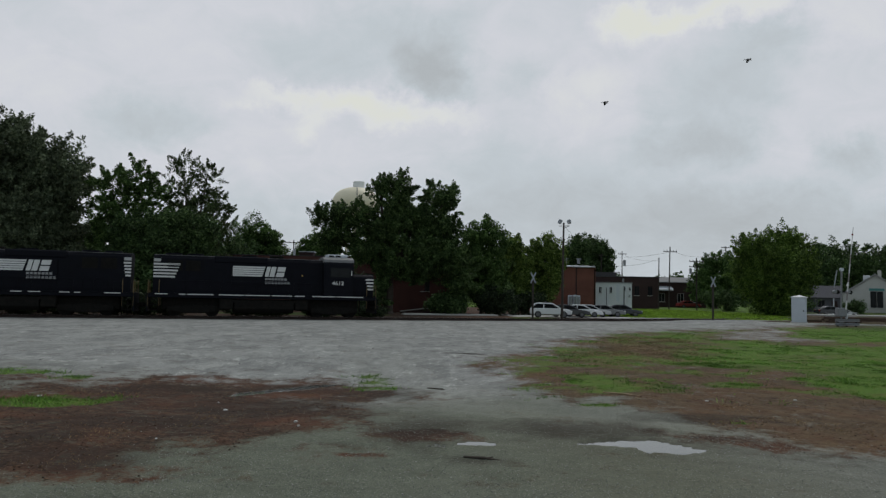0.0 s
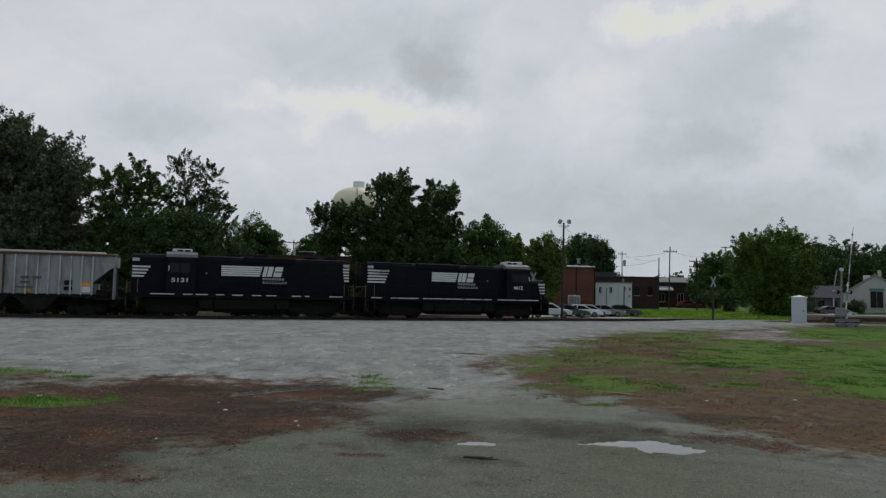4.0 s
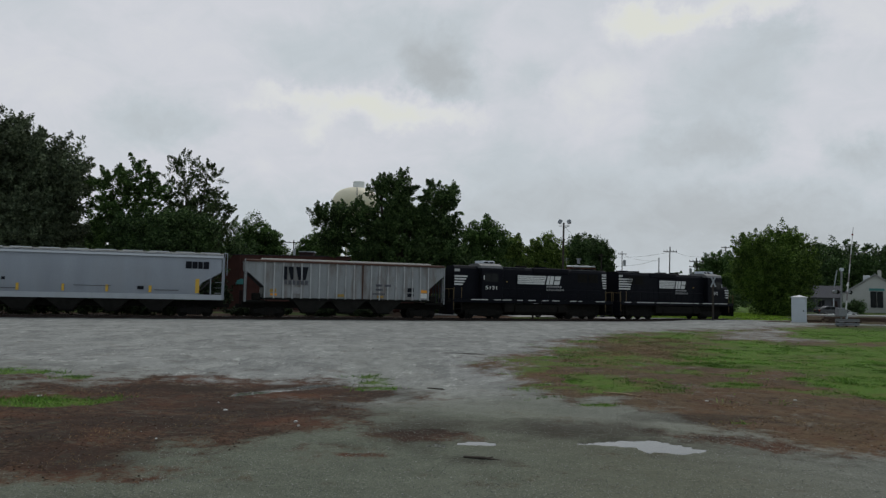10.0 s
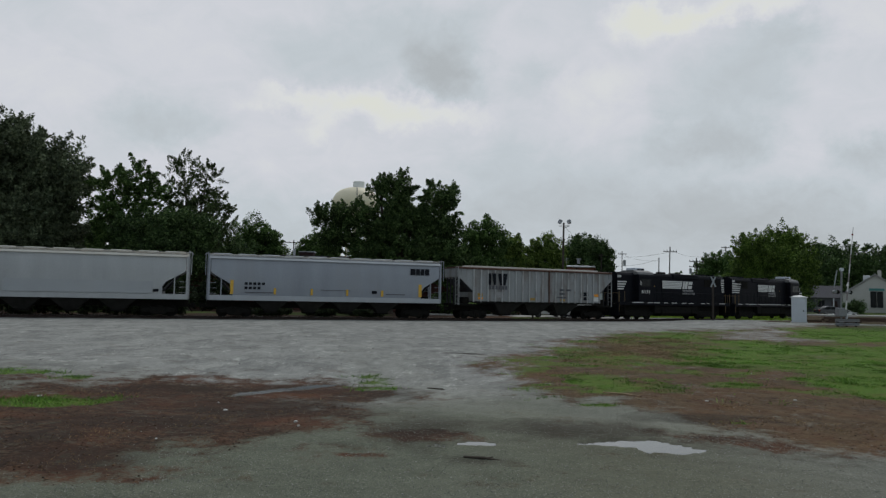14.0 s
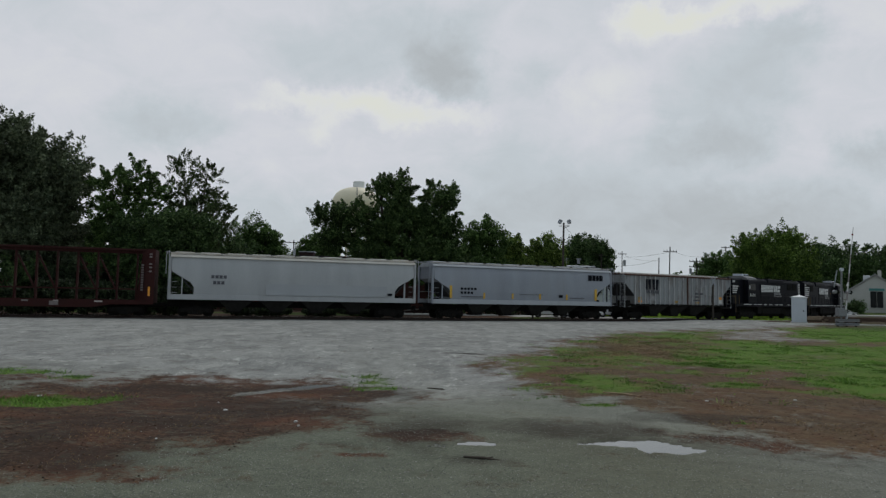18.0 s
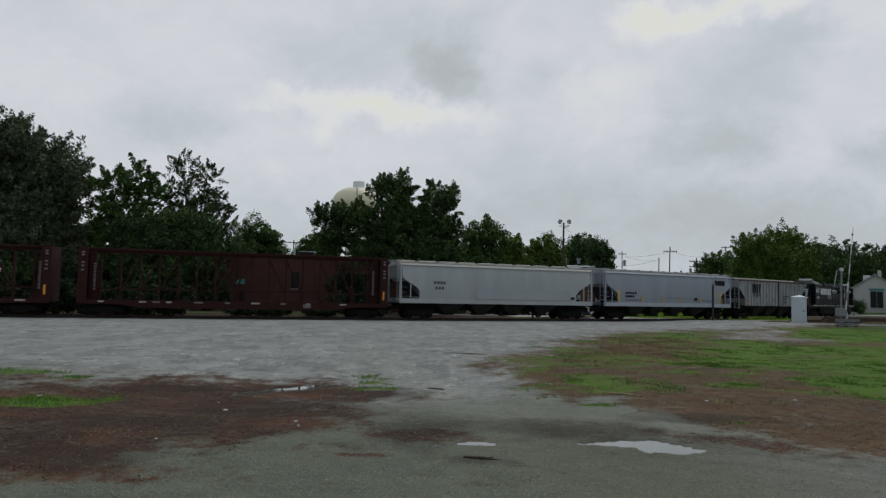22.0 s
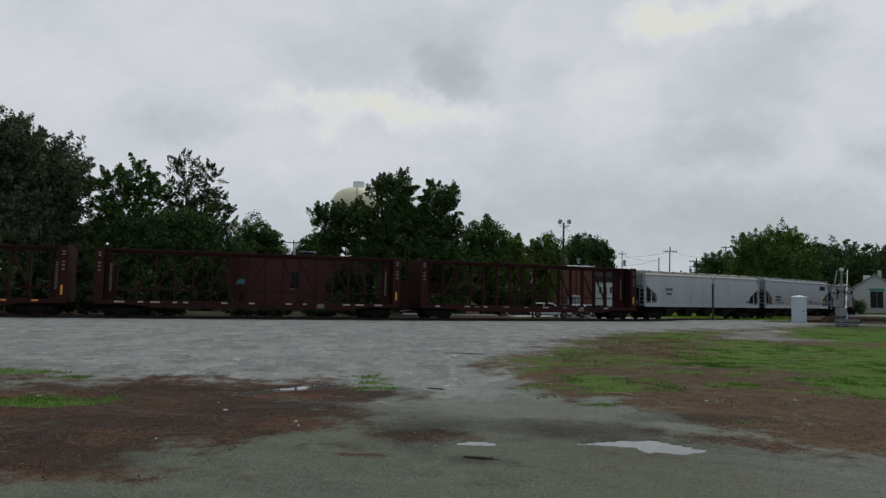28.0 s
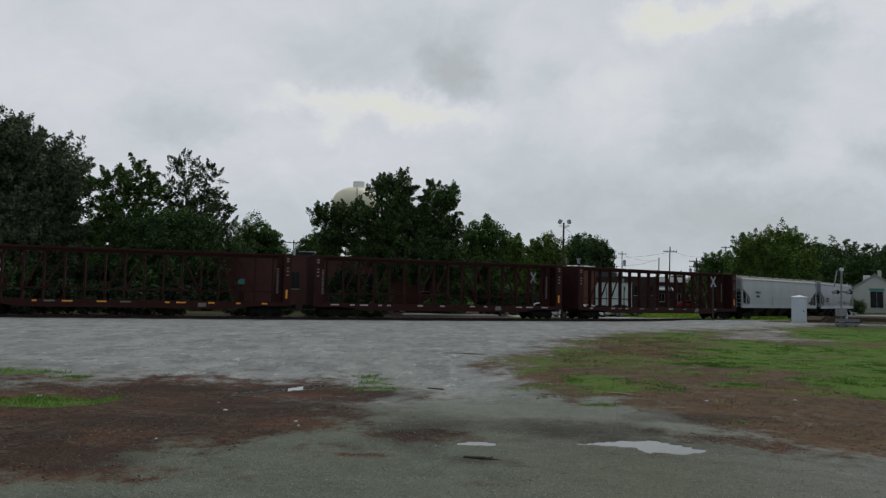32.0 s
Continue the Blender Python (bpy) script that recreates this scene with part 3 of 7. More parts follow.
    g_mask = ramp(math_of("ADD", sep.outputs["Green"], math_of("MULTIPLY", ragged, 0.6)), 0.2, 0.75)
    base = mix(g_mask, base, grass)
    # darkens both the wet soil and the painted tree shade
    damp_and_shade = ramp(math_of("ADD", zone.outputs["Alpha"], math_of("MULTIPLY", math_of("SUBTRACT", patchy, 0.5), 0.8)), 0.15, 1.0, 0.0, 0.62)
    base = mix(damp_and_shade, base, (0.030, 0.023, 0.018))
    l.new(base, b.inputs["Base Color"])
    b.inputs["Roughness"].default_value = 0.92
    b.inputs["Specular IOR Level"].default_value = 0.08
    h = math_of("ADD", math_of("MULTIPLY", fine, 0.5), math_of("MULTIPLY", clod, 0.9))
    bp = n.new("ShaderNodeBump")
    bp.inputs["Distance"].default_value = 0.03
    bp.inputs["Strength"].default_value = 0.45
    l.new(h, bp.inputs["Height"])
    l.new(bp.outputs[0], b.inputs["Normal"])
    return m


def build_ground():
    az = np.concatenate([np.arange(-44, 44.01, 0.16), np.arange(48, 316, 6.0)]) * math.pi / 180
    r = np.concatenate([[0.01, 1.0, 2.0, 4.0], np.geomspace(5.2, 130, 330), np.geomspace(140, 4500, 26)])
    A, R = np.meshgrid(az, r)
    x, y = R * np.sin(A), R * np.cos(A) - 0.7
    x, y = x.ravel(), y.ravel()
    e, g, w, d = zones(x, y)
    z = height(x, y)
    na, nr = len(az), len(r)
    i = np.arange(nr - 1)[:, None] * na + np.arange(na)[None, :]
    j = np.arange(nr - 1)[:, None] * na + (np.arange(na)[None, :] + 1) % na
    quads = np.stack([i, i + na, j + na, j], -1).reshape(-1, 4)
    me = bpy.data.meshes.new("ground")
    me.vertices.add(len(x))
    me.vertices.foreach_set("co", np.stack([x, y, z], -1).ravel())
    me.loops.add(quads.size)
    me.loops.foreach_set("vertex_index", quads.ravel())
    me.polygons.add(len(quads))
    me.polygons.foreach_set("loop_start", np.arange(0, quads.size, 4))
    me.polygons.foreach_set("use_smooth", np.ones(len(quads), bool))
    me.update()
    me.validate()
    col = me.color_attributes.new("zone", "FLOAT_COLOR", "POINT")
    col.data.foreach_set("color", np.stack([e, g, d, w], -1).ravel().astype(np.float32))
    use = me.color_attributes.new("wear", "FLOAT_COLOR", "POINT")
    use.data.foreach_set("color", np.stack(wear(x, y), -1).ravel().astype(np.float32))
    me.materials.append(ground_material())
    return tagged(new("ground", me), "grey gravel lot with brown earth, grass patches and puddles", "ground", "", "structure")


build_ground()


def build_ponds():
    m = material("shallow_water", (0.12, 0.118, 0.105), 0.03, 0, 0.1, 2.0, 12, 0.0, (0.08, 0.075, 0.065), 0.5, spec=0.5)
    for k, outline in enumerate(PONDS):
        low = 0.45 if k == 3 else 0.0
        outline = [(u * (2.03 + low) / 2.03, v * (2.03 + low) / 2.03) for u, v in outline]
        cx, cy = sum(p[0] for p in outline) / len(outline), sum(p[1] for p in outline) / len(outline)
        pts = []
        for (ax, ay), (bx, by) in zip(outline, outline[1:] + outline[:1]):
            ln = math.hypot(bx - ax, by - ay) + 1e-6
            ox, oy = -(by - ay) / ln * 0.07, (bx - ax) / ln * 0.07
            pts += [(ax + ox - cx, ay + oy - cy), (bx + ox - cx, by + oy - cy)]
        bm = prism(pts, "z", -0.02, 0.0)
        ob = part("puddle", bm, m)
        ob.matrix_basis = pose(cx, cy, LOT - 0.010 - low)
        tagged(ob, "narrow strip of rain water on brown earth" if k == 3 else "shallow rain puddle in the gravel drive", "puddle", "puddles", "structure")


build_ponds()


# ---- sky ----
CLOUD_MASSES = [(-60, 1331, 400, 300, -0.270),
                (-333, 1488, 653, 309, -0.145),
                (125, 1588, 413, 206, -0.085),
                (1504, 1203, 516, 516, -0.170),
                (1447, 892, 516, 189, -0.187),
                (1773, 1423, 344, 172, -0.136),
                (2089, 799, 309, 155, -0.187),
                (483, 1256, 275, 189, -0.102),
                (-499, 1119, 619, 179, 0.310),
                (-1042, 1138, 413, 110, 0.186),
                (-794, 943, 241, 172, 0.186),
                (-29, 1080, 378, 96, 0.112),
                (1026, 1558, 275, 155, 0.211),
                (1403, 1599, 722, 124, 0.260),
                (858, 1184, 344, 241, 0.124),
                (1984, 1480, 447, 241, 0.074),
                (-1665, 951, 550, 213, -0.170),
                (-2128, 1052, 516, 275, 0.050),
                (-1433, 1416, 653, 258, 0.037),
                (-1202, 812, 516, 206, 0.037),
                (723, 623, 1444, 378, -0.136),
                (1711, 584, 1134, 275, -0.085),
                (280, 889, 516, 275, -0.102),
                (1738, 962, 309, 206, 0.062),
                (-880, 1349, 481, 241, -0.085),
                (-2091, 1401, 481, 206, -0.051),
                (1053, 305, 2750, 447, -0.160),
                (1972, 330, 1444, 413, -0.160),
                (-1111, 395, 1444, 344, -0.120),
                (-16, 431, 1031, 275, -0.060)]


def sky_material():
    m = bpy.data.materials.new("cloud_cover")
    m.use_nodes = True
    n, l = m.node_tree.nodes, m.node_tree.links
    n.clear()
    out = n.new("ShaderNodeOutputMaterial")
    em = n.new("ShaderNodeEmission")
    tc = n.new("ShaderNodeTexCoord")
    sep = n.new("ShaderNodeSeparateXYZ")
    l.new(tc.outputs["Object"], sep.inputs[0])
    # lay the clouds out as a flat deck seen from below
    low = n.new("ShaderNodeMath")
    low.operation = "ADD"
    low.inputs[1].default_value = 2600
    l.new(sep.outputs["Z"], low.inputs[0])
    dv = n.new("ShaderNodeVectorMath")
    dv.operation = "DIVIDE"
    cmb = n.new("ShaderNodeCombineXYZ")
    for k in "XYZ":
        l.new(low.outputs[0], cmb.inputs[k])
    l.new(tc.outputs["Object"], dv.inputs[0])
    l.new(cmb.outputs[0], dv.inputs[1])
    def cloud_noise(scale, detail, rough, twist):
        q = n.new("ShaderNodeTexNoise")
        q.inputs["Scale"].default_value, q.inputs["Detail"].default_value, q.inputs["Roughness"].default_value = scale, detail, rough
        q.inputs["Distortion"].default_value = twist
        l.new(dv.outputs[0], q.inputs["Vector"])
        return q.outputs[0]

    def calc(op, a, b_, c=None):
        q = n.new("ShaderNodeMath")
        q.operation = op
        for i_, v in enumerate((a, b_, c)):
            if v is None:
                continue
            if isinstance(v, float):
                q.inputs[i_].default_value = v
            else:
                l.new(v, q.inputs[i_])
        return q.outputs[0]

    total = calc("MULTIPLY_ADD", cloud_noise(11.0, 12, 0.62, 0.9), 0.30, calc("MULTIPLY_ADD", cloud_noise(3.0, 5, 0.5, 0.3), 0.20, 0.34))
    warp = n.new("ShaderNodeTexNoise")
    warp.inputs["Scale"].default_value, warp.inputs["Detail"].default_value, warp.inputs["Roughness"].default_value = 0.0020, 12, 0.66
    l.new(tc.outputs["Object"], warp.inputs["Vector"])
    wv = n.new("ShaderNodeVectorMath")
    wv.operation = "MULTIPLY_ADD"
    wv.inputs[1].default_value = (760, 700, 560)
    l.new(warp.outputs["Color"], wv.inputs[0])
    l.new(tc.outputs["Object"], wv.inputs[2])
    for cx, cz, rx, rz, gain in CLOUD_MASSES:
        d = n.new("ShaderNodeVectorMath")
        d.operation = "SUBTRACT"
        d.inputs[1].default_value = (cx + 380, 0, cz + 280)
        l.new(wv.outputs[0], d.inputs[0])
        e_ = n.new("ShaderNodeVectorMath")
        e_.operation = "MULTIPLY"
        e_.inputs[1].default_value = (1 / rx, 0, 1 / rz)
        l.new(d.outputs[0], e_.inputs[0])
        ln = n.new("ShaderNodeVectorMath")
        ln.operation = "LENGTH"
        l.new(e_.outputs[0], ln.inputs[0])
        fall = n.new("ShaderNodeMapRange")
        fall.interpolation_type = "SMOOTHSTEP"
        for key, v in (("From Min", 0.0), ("From Max", 1.0), ("To Min", 1.35 * gain), ("To Max", 0.0)):
            fall.inputs[key].default_value = v
        l.new(ln.outputs["Value"], fall.inputs["Value"])
        total = calc("ADD", total, fall.outputs[0])
    cr = n.new("ShaderNodeValToRGB")
    e = cr.color_ramp.elements
    e[0].position, e[0].color = 0.18, (0.432, 0.465, 0.489, 1)
    e[1].position, e[1].color = 0.98, (0.700, 0.715, 0.661, 1)
    for at_, tone in ((0.44, (0.525, 0.575, 0.615, 1)), (0.62, (0.618, 0.637, 0.686, 1)), (0.80, (0.686, 0.703, 0.708, 1))):
        cr.color_ramp.elements.new(at_).color = tone
    l.new(total, cr.inputs[0])
    l.new(cr.outputs[0], em.inputs["Color"])
    em.inputs["Strength"].default_value = 1.0
    l.new(em.outputs[0], out.inputs["Surface"])
    m.cycles.emission_sampling = "NONE"
    return m


def build_sky():
    az, el, rad = np.radians(np.linspace(-75, 75, 61)), np.radians(np.linspace(-1.5, 38, 23)), 4300
    A, E = np.meshgrid(az, el)
    v = np.stack([rad * np.sin(A) * np.cos(E), rad * np.cos(A) * np.cos(E), rad * np.sin(E)], -1).reshape(-1, 3)
    na, ne = len(az), len(el)
    f = [(k * na + i, k * na + i + 1, (k + 1) * na + i + 1, (k + 1) * na + i) for k in range(ne - 1) for i in range(na - 1)]
    me = bpy.data.meshes.new("sky_backdrop")
    me.from_pydata(v.tolist(), [], f)
    for q in me.polygons:
        q.use_smooth = True
    me.materials.append(sky_material())
    return tagged(new("sky_backdrop", me), "drifting grey overcast cloud cover", "sky", "", "structure")


SKY = build_sky()


# ---- the track ----
def build_track():
    top = tagged(empty("railway_track", *line(0)[:2], RAIL), "rusty rails on dark wooden ties in ballast", "railway track", "", "structure")
    ox, oy, _ = line(0)

    def sweep(name, profile, mat, ss, closed=True):
        bm = bmesh.new()
        rings = []
        for s in ss:
            x, y, h = line(s)
            nx, ny = -math.sin(h), math.cos(h)
            rings.append([bm.verts.new((x - ox + nx * u, y - oy + ny * u, w)) for u, w in profile])
        k = len(profile)
        for a, b in zip(rings, rings[1:]):
            for i in range(k if closed else k - 1):
                bm.faces.new((a[i], a[(i + 1) % k], b[(i + 1) % k], b[i]))
        bmesh.ops.recalc_face_normals(bm, faces=bm.faces[:])
        return part(name, bm, mat, top)
    ss = np.arange(-150, 150.1, 2.0)
    for side in (-0.7535, 0.7535):
        web = [(-0.07, -0.17), (0.07, -0.17), (0.07, -0.155), (0.012, -0.14), (0.012, -0.045), (0.036, -0.035), (0.036, 0), (-0.036, 0), (-0.036, -0.035), (-0.012, -0.045), (-0.012, -0.14), (-0.07, -0.155)]
        sweep("rail", [(u + side, w) for u, w in web], M_RAILSIDE, ss)
        sweep("rail_head", [(u + side, w) for u, w in ((-0.03, 0.003), (0.03, 0.003), (0.03, -0.004), (-0.03, -0.004))], M_STEEL, ss)
    sweep("ballast_bed", [(-2.3, -0.26), (-1.6, -0.19), (1.6, -0.19), (2.6, -0.26)], M_BALLAST, ss, False)
    tie = None
    for k in range(260):
        s = -60 + 0.55 * k
        x, y, h = line(s)
        m = pose(x - ox, y - oy, -0.245, 0, 0, math.degrees(h))
        if tie is None:
            tie = part("tie", boxes((-0.115, 0.115, -1.3, 1.3, -0.09, 0.075), bevel=0.01), M_TIE, top)
            tie.matrix_basis = m
        else:
            again(tie, m)
    return top


build_track()
# ---- the train: x runs forward, -y faces the lot, z = 0 at the rail heads ----
def wheelset_mesh(radius):
    bm = bmesh.new()
    for y in (-0.755, 0.755):
        s = 1 if y > 0 else -1
        rod(bm, (0, y - 0.06, 0), (0, y + 0.06, 0), radius, 20)
        rod(bm, (0, y - 0.10 * s, 0), (0, y - 0.06 * s, 0), radius + 0.03, 20)
        rod(bm, (0, y + 0.05 * s, 0), (0, y + 0.16 * s, 0), 0.13, 10)
        for k in range(4):
            a = k * math.pi / 2
            bar(bm, (0, y + 0.068 * s, 0), (radius * 0.75 * math.cos(a), y + 0.068 * s, radius * 0.75 * math.sin(a)), 0.05, 0.02)
    rod(bm, (0, -0.95, 0), (0, 0.95, 0), 0.08, 8)
    return bm


WHEEL_SPIN = []   # (wheelset, pose on its truck, radius)
TRUCK_TURN = []   # (truck, car's place in the train, offset on the car, height)


def truck(car, place, x, radius, base, wide=1.05, heavy=False):
    """A two-axle truck under a car."""
    h = base / 2
    r = radius
    if heavy:
        side = [(-h - 0.55, r + 0.25), (-h - 0.55, r - 0.12), (-h + 0.3, r - 0.2), (-0.55, r - 0.28), (0.55, r - 0.28), (h - 0.3, r - 0.2), (h + 0.55, r - 0.12), (h + 0.55, r + 0.25), (h * 0.5, r + 0.36), (-h * 0.5, r + 0.36)]
    else:
        side = [(-h - 0.26, r + 0.14), (-h - 0.26, r - 0.1), (-h + 0.2, r - 0.06), (-0.42, r - 0.3), (0.42, r - 0.3), (h - 0.2, r - 0.06), (h + 0.26, r - 0.1), (h + 0.26, r + 0.14), (0.4, r + 0.30), (-0.4, r + 0.30)]
    bm = prism(side, "y", -wide - 0.07, -wide + 0.07, 0.02)
    for extra in (prism(side, "y", wide - 0.07, wide + 0.07, 0.02),
                  boxes((-0.2, 0.2, -wide - 0.05, wide + 0.05, r - 0.12, r + 0.36), (-h - 0.2, -h + 0.2, -wide - 0.11, -wide + 0.11, r - 0.14, r + 0.14),
                        (h - 0.2, h + 0.2, -wide - 0.11, -wide + 0.11, r - 0.14, r + 0.14), bevel=0.02),
                  rods(*[((q, -wide - 0.02, r - 0.24), (q, -wide - 0.02, r + 0.12), 0.07) for q in (-0.26, -0.1, 0.1, 0.26)], n=8)):
        me = bpy.data.meshes.new("tmp")
        extra.to_mesh(me)
        extra.free()
        bm.from_mesh(me)
        bpy.data.meshes.remove(me)
    t = part("truck", bm, M_UNDER, car)
    t.matrix_basis = pose(x, 0, 0)
    TRUCK_TURN.append((t, place, x))
    first = None
    for q in (-h, h):
        if first is None:
            w = first = part("wheelset", wheelset_mesh(r), M_UNDER, t)
        else:
            w = again(first, Matrix(), t)
        w.matrix_basis = pose(q, 0, r)
        WHEEL_SPIN.append((w, q, r))
    return t


def coupler(car, x, way):
    bm = boxes((x - 0.45 * way, x + 0.25 * way, -0.11, 0.11, 0.74, 0.96), (x + 0.2 * way, x + 0.46 * way, -0.2, 0.16, 0.68, 1.02), bevel=0.03)
    rod(bm, (x, -0.35, 0.8), (x + 0.3 * way, -0.3, 0.35), 0.035)
    return part("coupler", bm, M_UNDER, car)


def bars(name, car, mat, y, spans, label=""):
    """Flat markings on the near side: (x0, x1, z0, z1) each a mesh."""
    for x0, x1, z0, z1 in spans:
        part(name, boxes((x0, x1, y - 0.008, y, z0, z1)), mat, car, label)


def slanted(car, mat, y, quads, name="emblem"):
    for q in quads:
        part(name, prism(q, "y", y - 0.01, y), mat, car)


def locomotive(name, place, high_nose, label):
    """A four-axle hood locomotive; its cab stands at +x, or at -x when turned round."""
    car = empty(name)
    tagged(car, label, "locomotive", "locomotives at the head of the train")
    f = -1 if high_nose else 1          # +1: cab towards +x
    front = 8.6 if high_nose else 9.0   # length before the middle

    def X(*v):
        return sorted(f * q for q in v)

    def bx(*spans, bevel=0.0):
        return boxes(*[(*X(a, b), c, d, e, g) for a, b, c, d, e, g in spans], bevel=bevel)
    part("underframe", bx((-8.6, front, -1.5, 1.5, 1.42, 1.72), bevel=0.03), M_BLACK, car)
    part("walkway", bx((-8.55, front - 0.05, -1.52, 1.52, 1.722, 1.78)), M_BLACK, car)
    # the long hood with its rounded roof edges
    sec = [(-0.92, 1.78), (-0.92, 4.45), (-0.75, 4.66), (-0.45, 4.72), (0.45, 4.72), (0.75, 4.66), (0.92, 4.45), (0.92, 1.78)]
    part("long_hood", prism(sec, "x", *X(-8.3, 4.7)), M_BLACK, car)
    for k in range(13):
        x = -7.6 + 0.86 * k
        part("hood_door", bx((x, x + 0.8, -0.945, -0.918, 1.95, 3.15), bevel=0.008), M_BLACK, car)
    for x in (-7.3, -6.0):
        part("radiator_grille", bx((x, x + 1.1, -0.95, -0.915, 3.5, 4.3), *[(x + 0.05, x + 1.05, -0.965, -0.95, 3.56 + 0.1 * k, 3.6 + 0.1 * k) for k in range(7)]), M_UNDER, car)
    for x in (-6.9, -5.3, -1.2):
        part("roof_fan", rods(((f * x, 0, 4.7), (f * x, 0, 4.86), 0.62), n=20), M_BLACK, car)
    part("exhaust_stack", bx((0.4, 1.5, -0.2, 0.2, 4.7, 4.92), bevel=0.03), M_UNDER, car)
    part("dynamic_brake_blister", bx((-3.9, 0.2, -1.0, 1.0, 4.2, 4.74), bevel=0.08), M_BLACK, car)
    # thin grey strips stand in for the highlight along the hood's roof edge
    for a_, b_ in ((-7.9, -4.3), (-3.8, -0.6), (0.9, 3.6)):
        part("roof_edge", bx((a_, b_, -0.80, -0.70, 4.665, 4.70)), M_CABGREY, car)
    # cab
    cab_sec = [(-1.5, 1.78), (-1.5, 4.35), (-1.3, 4.72), (-0.7, 4.92), (0.7, 4.92), (1.3, 4.72), (1.5, 4.35), (1.5, 1.78)]
    a, b = (3.7, 5.85) if high_nose else (4.65, 7.05)
    cab = part("cab", prism(cab_sec, "x", *X(a, b), bevel=0.02), M_BLACK, car)
    part("cab_roof", prism([(-1.42, 4.52), (-1.30, 4.74), (-0.7, 4.945), (0.7, 4.945), (1.30, 4.74), (1.42, 4.52), (1.30, 4.5), (-1.30, 4.5)], "x", *X(a - 0.05, b + 0.05)), M_CABGREY, car, "faded grey cab roof")
    ac = part("air_conditioner", bx((a + 0.35, b - 0.35, -0.6, 0.6, 4.93, 5.2), bevel=0.05), M_CABINET, car, "white roof air conditioner")
    for u in (a + 0.5, a + 1.05):
        part("vent", bx((u, u + 0.4, -0.612, -0.59, 4.99, 5.12)), M_UNDER, ac)
    part("window", bx((a + 0.5, a + 1.15, -1.512, -1.497, 3.3, 4.05)), M_GLASS, cab)
    part("window", bx((a + 1.22, b - 0.25, -1.512, -1.497, 3.3, 4.05)), M_GLASS, cab)
    for y in (-0.95, 0.95):
        part("windscreen", bx((b, b + 0.012, y - 0.35, y + 0.35, 3.5, 4.1)), M_GLASS, cab)
    part("mirror", bx((b - 0.2, b - 0.15, -1.62, -1.55, 3.45, 3.85)), M_WHITE, cab)
    if high_nose:
        part("short_hood", prism(sec, "x", *X(b, 8.3)), M_BLACK, car)
    else:
        nose = [(-0.92, 1.78), (-0.92, 3.35), (-0.7, 3.58), (0.7, 3.58), (0.92, 3.35), (0.92, 1.78)]
        part("short_hood", prism(nose, "x", *X(b, front - 0.1), bevel=0.05), M_BLACK, car)
    # fuel tank, air tanks, pilots, steps and rails
    part("fuel_tank", prism([(-1.35, 1.3), (-1.35, 0.62), (-1.05, 0.32), (1.05, 0.32), (1.35, 0.62), (1.35, 1.3)], "x", -2.3, 2.3, bevel=0.04), M_UNDER, car)
    for e in (-1, 1):
        part("traction_gear", boxes((*sorted((e * 2.6, e * 7.6)), -0.8, 0.8, 0.5, 1.42), bevel=0.05), M_UNDER, car)
        part("equipment_box", boxes((*sorted((e * 2.4, e * 3.4)), -1.35, 1.35, 0.6, 1.42), bevel=0.03), M_UNDER, car)
    for q in (-1.2, 1.2):
        part("air_tank", rods(((-2.6, q, 1.2), (2.6, q, 1.2), 0.17), n=10), M_UNDER, car)
    for e in (-1, 1):
        end = 0.2 if high_nose or e < 0 else 0.6
        part("pilot", boxes((e * (8.42 + end) - 0.06, e * (8.42 + end) + 0.06, -1.45, 1.45, 0.35, 1.72), bevel=0.02), M_BLACK, car)
        coupler(car, e * (8.5 + end), e)
        for y in (-1.36, 1.36):
            part("step", boxes(*[(e * (8.0 + end) - 0.35, e * (8.0 + end) + 0.35, y - 0.16, y + 0.16, z, z + 0.04) for z in (0.45, 0.85, 1.25)],
                               (e * (8.0 + end) - 0.37, e * (8.0 + end) - 0.33, y - 0.16, y + 0.16, 0.45, 1.5), (e * (8.0 + end) + 0.33, e * (8.0 + end) + 0.37, y - 0.16, y + 0.16, 0.45, 1.5)), M_UNDER, car)
            part("grab_rail", rods(((e * (7.62 + end), y * 1.07, 0.75), (e * (7.62 + end), y * 1.07, 2.75), 0.025), ((e * (8.38 + end), y * 1.07, 0.75), (e * (8.38 + end), y * 1.07, 2.75), 0.025)), M_GRAB, car, "dull yellow grab rails")
        part("end_rail", rods(((e * (8.4 + end), -1.4, 2.6), (e * (8.4 + end), 1.4, 2.6), 0.025), *[((e * (8.4 + end), y, 1.75), (e * (8.4 + end), y, 2.6), 0.022) for y in (-1.4, -0.5, 0.5, 1.4)]), M_GRAB, car)
    posts = [((x, -1.48, 1.75), (x, -1.48, 2.75), 0.018) for x in np.arange(-7.2, 3.7, 1.35) * f]
    part("handrail", rods(*posts, ((posts[0][0][0], -1.48, 2.75), (posts[-1][0][0], -1.48, 2.75), 0.02), n=6), M_BLACK, car)
    truck(car, place, -5.3, 0.51, 2.74, 1.0, True)
    truck(car, place, 5.3 if high_nose else 5.6, 0.51, 2.74, 1.0, True)
    # markings: dashed sill line, end stripes, banner with slanted emblem, two bars of lettering
    dashes = [(-8.1, -7.2), (-6.4, -5.9), (-5.8, -3.9), (-3.5, -1.6), (-1.5, 0.35), (0.5, 2.1), (2.3, 3.1), (3.7, 5.6), (5.7, 7.9)] if not high_nose else \
        [(-6.9, -5.2), (-4.6, -3.9), (-3.7, -2.8), (-2.2, -1.6), (-1.0, -0.2), (0.5, 1.2), (1.6, 2.4), (3.6, 4.3), (4.6, 5.0), (6.6, 7.7)]
